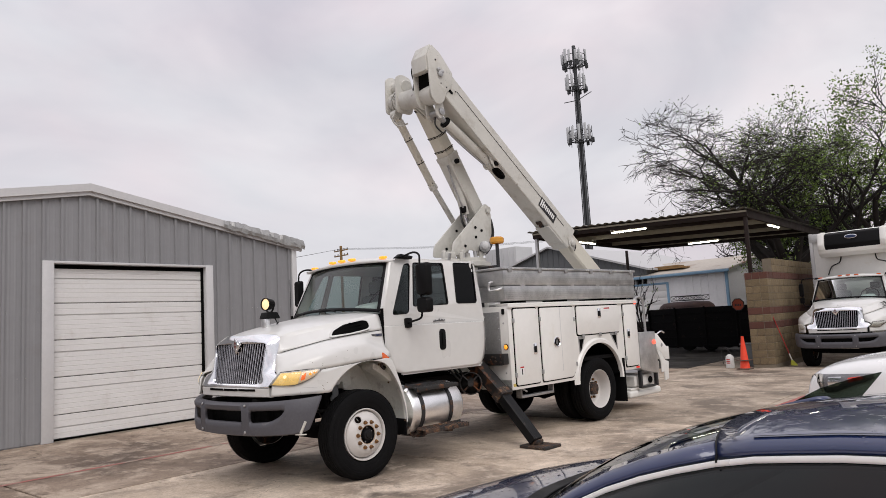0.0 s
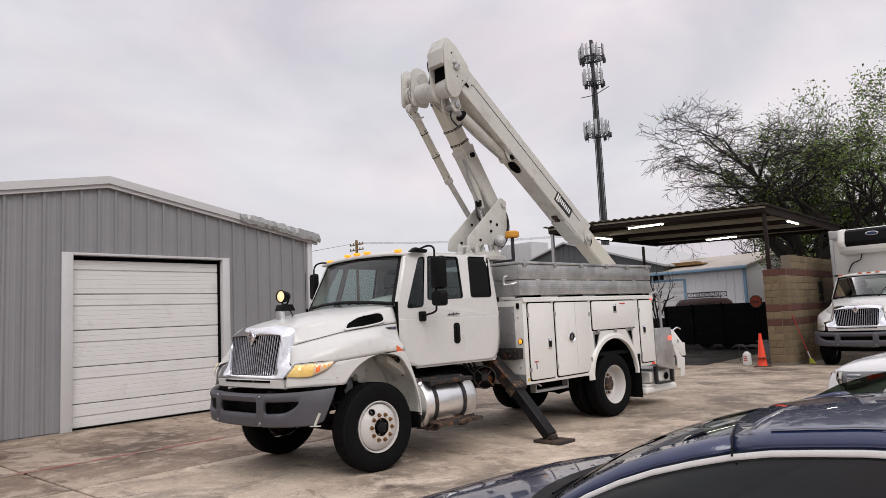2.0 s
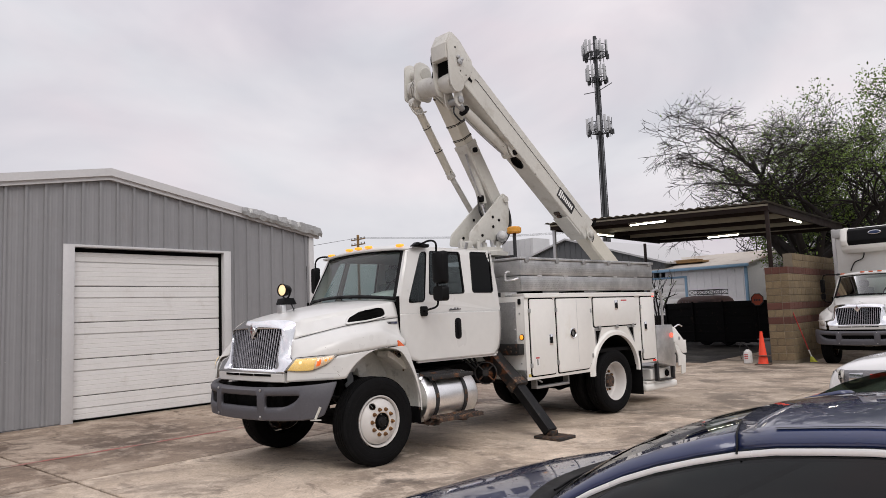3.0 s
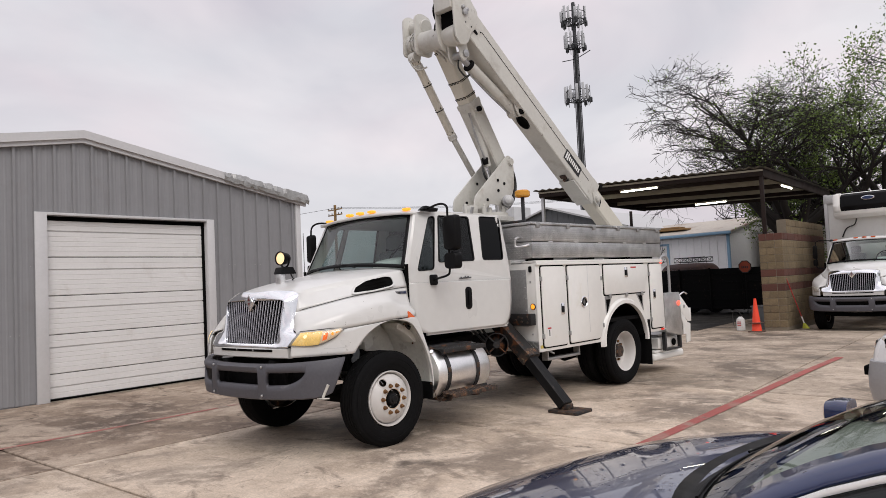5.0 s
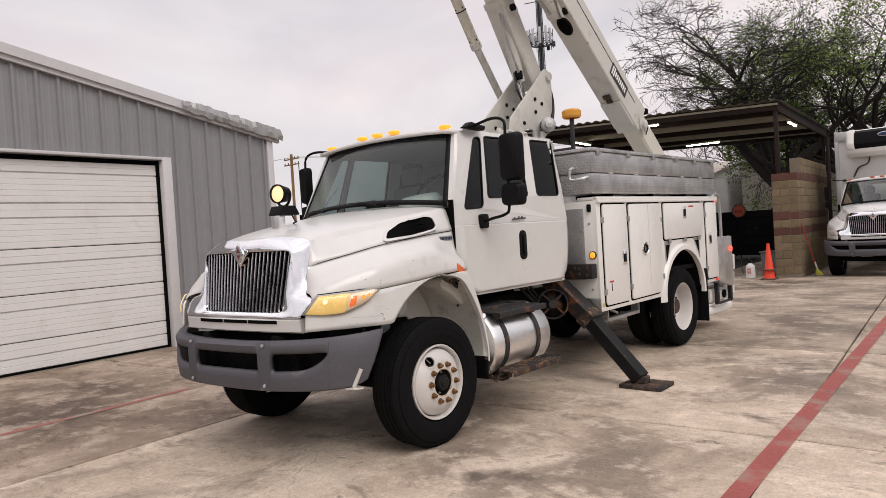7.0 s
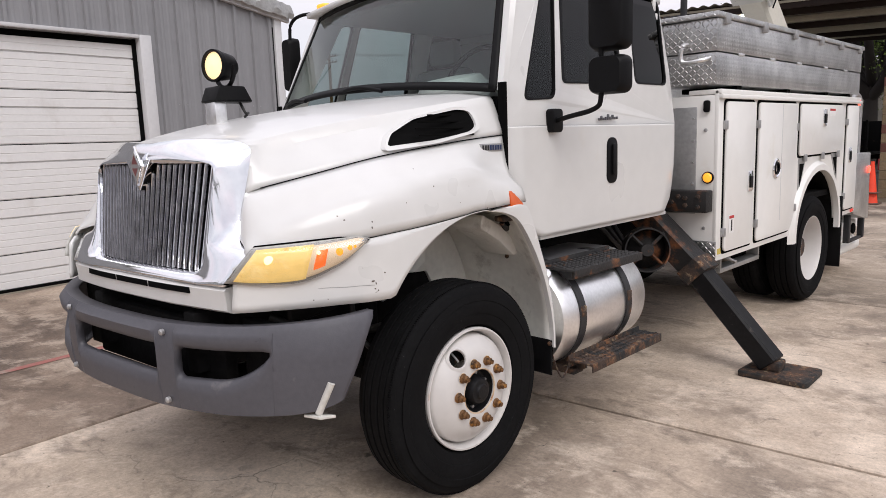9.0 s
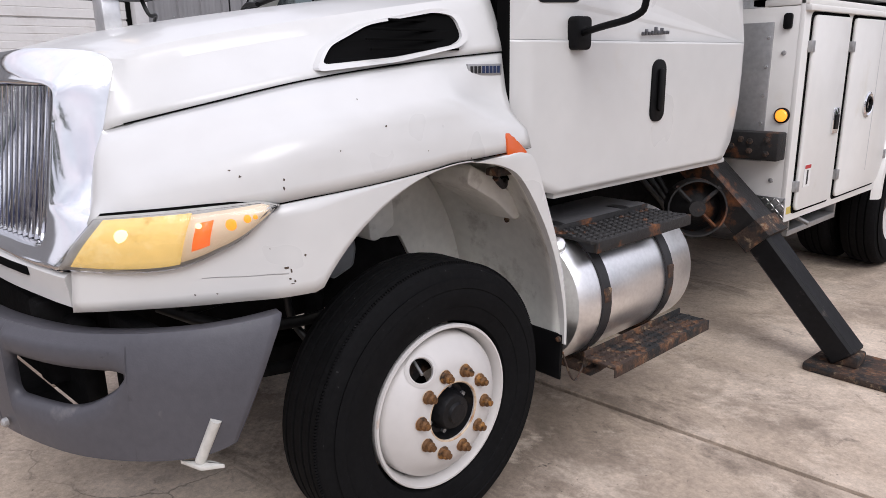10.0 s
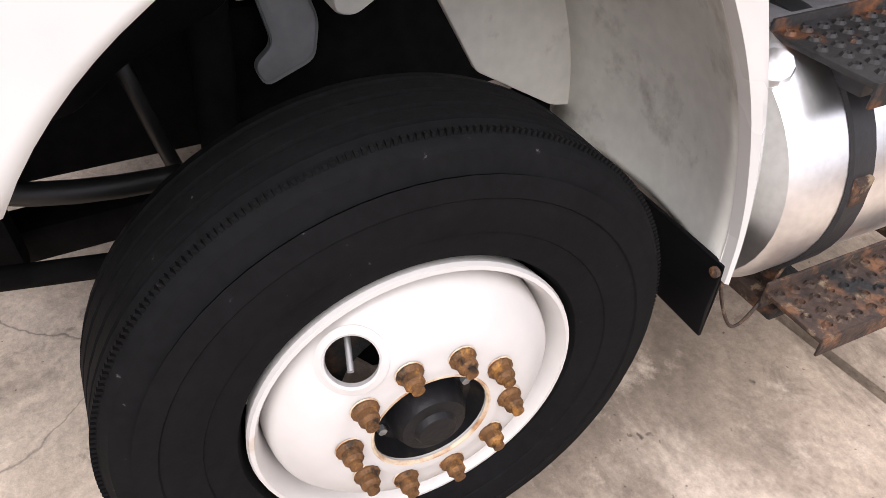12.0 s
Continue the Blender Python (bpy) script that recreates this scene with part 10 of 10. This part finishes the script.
def cell_tower():
    bx, by = -44.8, 74.5
    t = thing("cell_tower", (bx, by, 0), "dark grey cell tower mast with three rings of antennas", "tower")
    lathe("mast", [(0.50, 0), (0.34, 18), (0.29, 28), (0.24, 39.0)], (bx, by, 0), (0, 0, 1), tower_grey, t, "dark steel mast", 16)
    for k in range(6):
        a = k * 1.05
        tube("cable", [(bx + 0.62 * math.cos(a), by + 0.62 * math.sin(a), 0), (bx + 0.38 * math.cos(a), by + 0.38 * math.sin(a), 33)], 0.05, black_plain, t, "black feeder cable", 5, False)
    rnd = random.Random(6)
    for z, R, n, hgt in ((37.1, 1.6, 14, 2.5), (33.7, 1.25, 10, 2.3), (26.4, 1.6, 12, 2.4)):
        ring = tube("antenna_ring", [(bx + R * math.cos(2 * math.pi * i / 12), by + R * math.sin(2 * math.pi * i / 12), z - 0.8) for i in range(13)], 0.07, tower_grey, t, "steel antenna ring", 6, False)
        tube("antenna_ring", [(bx + R * math.cos(2 * math.pi * i / 12), by + R * math.sin(2 * math.pi * i / 12), z + 0.3) for i in range(13)], 0.05, tower_grey, ring, "steel antenna ring", 6, False)
        for i in range(n):
            a = 2 * math.pi * (i + rnd.uniform(-0.25, 0.25)) / n
            px, py = bx + R * math.cos(a), by + R * math.sin(a)
            tube("antenna_pole", [(px, py, z - 1.5), (px, py, z + 1.0)], 0.045, tower_grey, ring, "steel pole", 5, False)
            tube("strut", [(px, py, z - 0.8), (bx, by, z - 1.3)], 0.05, tower_grey, ring, "steel strut", 5, False)
            if rnd.random() < 0.75:
                hh = hgt * rnd.uniform(0.55, 1)
                box("antenna_panel", (px - 0.17, py - 0.24, z - hh / 2 + rnd.uniform(-0.2, 0.3)), (px + 0.17, py - 0.08, z + hh / 2), antenna_pale, ring, "pale antenna panel", 0.03)
            if rnd.random() < 0.6:
                box("radio_unit", (px - 0.2, py + 0.0, z - 1.3), (px + 0.2, py + 0.25, z - 0.6), tower_grey, ring, "dark radio unit", 0.03)
    tube("cross_arm", [(bx - 2.2, by, 31.4), (bx, by, 31.2), (bx + 2.3, by, 31.8)], 0.06, tower_grey, t, "steel cross arm", 5, False)


tower_grey = material("dark_galvanised_mast", (0.055, 0.058, 0.062), 0.6, 0.3, var=0.15, scale=1, fine=5)
antenna_pale = material("pale_antenna_plastic", (0.50, 0.51, 0.52), 0.5, var=0.1, scale=1)
cell_tower()


def utility_pole():
    px, py = -57.4, 42.7
    p = thing("utility_pole", (px, py, 0), "wooden utility pole with cross arms and wires", "pole")
    cyl("pole", (px, py, 0), (px, py, 11.2), 0.16, plank_brown, p, "wooden pole", 10)
    for z in (10.6, 10.0):
        box("cross_arm", (px - 1.3, py - 0.06, z), (px + 1.3, py + 0.06, z + 0.12), plank_brown, p, "wooden cross arm", 0.01)
        for k in range(5):
            cyl("insulator", (px - 1.2 + k * 0.6, py, z + 0.12), (px - 1.2 + k * 0.6, py, z + 0.30), 0.05, black_plain, p, "insulator", 8)
    for k in range(3):
        for e in (-1, 1):
            end = Vector((px - 0.6 + k * 0.6 + e * 46, py + e * 22, 10.5 + k * 0.1))
            st = Vector((px - 0.6 + k * 0.6, py, 10.85))
            pts = [st.lerp(end, i / 8) + Vector((0, 0, -1.2 * math.sin(math.pi * i / 8))) for i in range(9)]
            tube("wire", pts, 0.011, black_plain, p, "black wire", 4, False)


utility_pole()


# ---- trees ----
bark = material("grey_brown_bark", (0.020, 0.016, 0.014), 0.9, var=0.3, scale=5, fine=30, bump=0.8, bump_scale=25)
leaf_green = material("spring_leaf", (0.125, 0.195, 0.028), 0.6, var=0.3, scale=0.7, fine=4, island=0.45)
leaf_dark = material("dark_leaf", (0.040, 0.062, 0.022), 0.65, var=0.3, scale=0.7, fine=4, island=0.4)


def tree(x, y, height, spread, seed, leaf=1.0, leaf_mat=leaf_green, limbs=6, lean=(0, 0), label="", bare_side=None, levels=5, trunk_frac=0.22, base=0.0, leaf_size=0.032):
    rnd = random.Random(seed)
    t = thing("tree", (x, y, base), label, "tree")
    V, F = [], []
    LV, LF = [], []

    def add(pts, rs, n):
        v, f = tube_geo(pts, rs, n)
        b = len(V)
        V.extend(v)
        F.extend(tuple(i + b for i in q) for q in f)

    def leaves(p, count, size):
        for _ in range(count):
            c = p + Vector((rnd.gauss(0, 0.16), rnd.gauss(0, 0.16), rnd.gauss(0, 0.14)))
            a = Vector((rnd.uniform(-1, 1), rnd.uniform(-1, 1), rnd.uniform(-0.6, 0.6))).normalized()
            b = a.cross(Vector((rnd.uniform(-1, 1), rnd.uniform(-1, 1), rnd.uniform(-1, 1)))).normalized()
            s = size * rnd.uniform(0.6, 1.3)
            k = len(LV)
            LV.extend((c - a * s, c + b * s * 0.5, c + a * s, c - b * s * 0.5))
            LF.append((k, k + 1, k + 2, k + 3))

    def grow(p, d, length, r, lev):
        segs = 4 if lev < 3 else 3
        pts, rs = [p], [r]
        q = p.copy()
        dd = d.copy()
        for i in range(segs):
            dd = (dd + Vector((rnd.gauss(0, 0.16), rnd.gauss(0, 0.16), rnd.gauss(0.02, 0.12)))).normalized()
            q = q + dd * length / segs
            pts.append(q.copy())
            rs.append(r * (1 - 0.5 * (i + 1) / segs))
        add(pts, rs, 7 if lev < 2 else (5 if lev < 4 else 3))
        if lev >= levels:
            side = (q.x - x) / max(spread, 0.1)
            keep = leaf
            if bare_side is not None:
                keep = leaf * max(0.0, min(1.0, 0.55 + bare_side * side * 1.1))
            if rnd.random() < keep:
                leaves(q, rnd.randint(6, 14), leaf_size)
            return
        kids = (limbs if lev == 0 else rnd.choice((2, 3, 3)))
        for k in range(kids):
            f = rnd.uniform(0.45, 1.0) if lev else rnd.uniform(0.72, 1.0)
            i = min(int(f * segs), segs - 1)
            s = pts[i].lerp(pts[i + 1], f * segs - i)
            ang = rnd.uniform(0, 2 * math.pi) if lev else 2 * math.pi * k / kids + rnd.uniform(-0.3, 0.3)
            out = Vector((math.cos(ang), math.sin(ang), 0))
            wide = rnd.uniform(0.55, 1.05) if lev < 2 else rnd.uniform(0.5, 1.1)
            nd = (dd * (1.0 - 0.25 * (lev == 0)) + out * wide * (spread / (height * 0.5)) ** 0.5 + Vector((0, 0, 0.10 - 0.045 * lev))).normalized()
            grow(s, nd, length * (rnd.uniform(0.62, 0.82) if lev else rnd.uniform(0.95, 1.25)), max(r * rnd.uniform(0.45, 0.62), 0.0075), lev + 1)

    L0 = height * trunk_frac
    grow(Vector((x, y, base - 0.05)), Vector((lean[0], lean[1], 1)).normalized(), L0, height * 0.026, 0)
    # bring the grown crown to its true height and width
    P = np.array([tuple(v) for v in V])
    kz = height / (np.percentile(P[:, 2], 99.6) - base)
    kr = spread / np.percentile(np.hypot(P[:, 0] - x, P[:, 1] - y), 98)

    def fit(v):
        return Vector((x + (v[0] - x) * kr, y + (v[1] - y) * kr, base + (v[2] - base) * kz))
    V[:] = [fit(v) for v in V]
    LV[:] = [fit(v) for v in LV]
    mesh("trunk", V, F, bark, t, "grey-brown trunk and limbs", True, None, 70)
    if LV:
        me = bpy.data.meshes.new("crown")
        me.from_pydata([tuple(v) for v in LV], [], LF)
        me.materials.append(leaf_mat)
        c = put(new("crown", me), t, "sparse young leaves")
        c["kind"] = "stuff"
    return t


tree(-4.2, 28.5, 10.7, 8.4, 21, 0.32, leaf_green, 9, (-0.08, 0), "wide bare tree with sparse fresh green leaves", 1.0, 8)
tree(-0.3, 31.5, 11.2, 7.4, 5, 0.95, leaf_green, 7, (0, 0), "tree with fresh green leaves in its crown", None, 7, leaf_size=0.055)
tree(-11.5, 47.0, 10.5, 7.0, 9, 0.04, leaf_dark, 6, (0, 0), "bare tree behind the white shed", None, 6)
tree(5.5, 36.0, 13.0, 7.5, 14, 0.75, leaf_green, 7, (0, 0), "tree with fresh green leaves beyond the truck", None, 7, leaf_size=0.055)
tree(-6.1, 19.2, 3.3, 1.3, 33, 0.03, leaf_green, 5, (0, 0), "thin young bare tree beside the shed", None, 4)


def far_woods(seed, a0, a1, d0, d1, count, tall, label):
    """A belt of scrub and trees that closes the horizon, uneven in outline. Angles from +y towards -x, as seen from the yard."""
    rnd = random.Random(seed)
    V, F = [], []
    for k in range(count):
        a = radians(rnd.uniform(a0, a1))
        d = rnd.uniform(d0, d1)
        x, y = 7 - d * math.sin(a), -5 + d * math.cos(a)
        hmax = tall * (1 + 0.40 * math.sin(a * 9) + 0.29 * math.sin(a * 23 + 1) + 0.16 * math.sin(a * 51))
        if 26 < math.degrees(a) < 60:
            hmax *= 0.55
        z = hmax * math.sqrt(rnd.random())
        s = rnd.uniform(0.18, 0.42) * d0 / 56
        u = Vector((rnd.uniform(-1, 1), rnd.uniform(-1, 1), rnd.uniform(-1, 1))).normalized()
        w = u.cross(Vector((rnd.uniform(-1, 1), rnd.uniform(-1, 1), rnd.uniform(-1, 1)))).normalized()
        c = Vector((x, y, z))
        b = len(V)
        V.extend((c - u * s, c + w * s * 0.6, c + u * s, c - w * s * 0.6))
        F.append((b, b + 1, b + 2, b + 3))
    me = bpy.data.meshes.new("far_woods")
    me.from_pydata([tuple(v) for v in V], [], F)
    me.materials.append(leaf_dark)
    tagged(new("far_woods", me), label, "woods", kind="stuff")


far_woods(77, -28, 48, 56, 74, 26000, 5.5, "far belt of dull green scrub and trees")
# never in view: added behind the camera to darken low sky light and reflections
far_woods(78, 118, 338, 30, 38, 75000, 6.0, "unseen dark belt of trees added behind the camera")
reefer_truck()
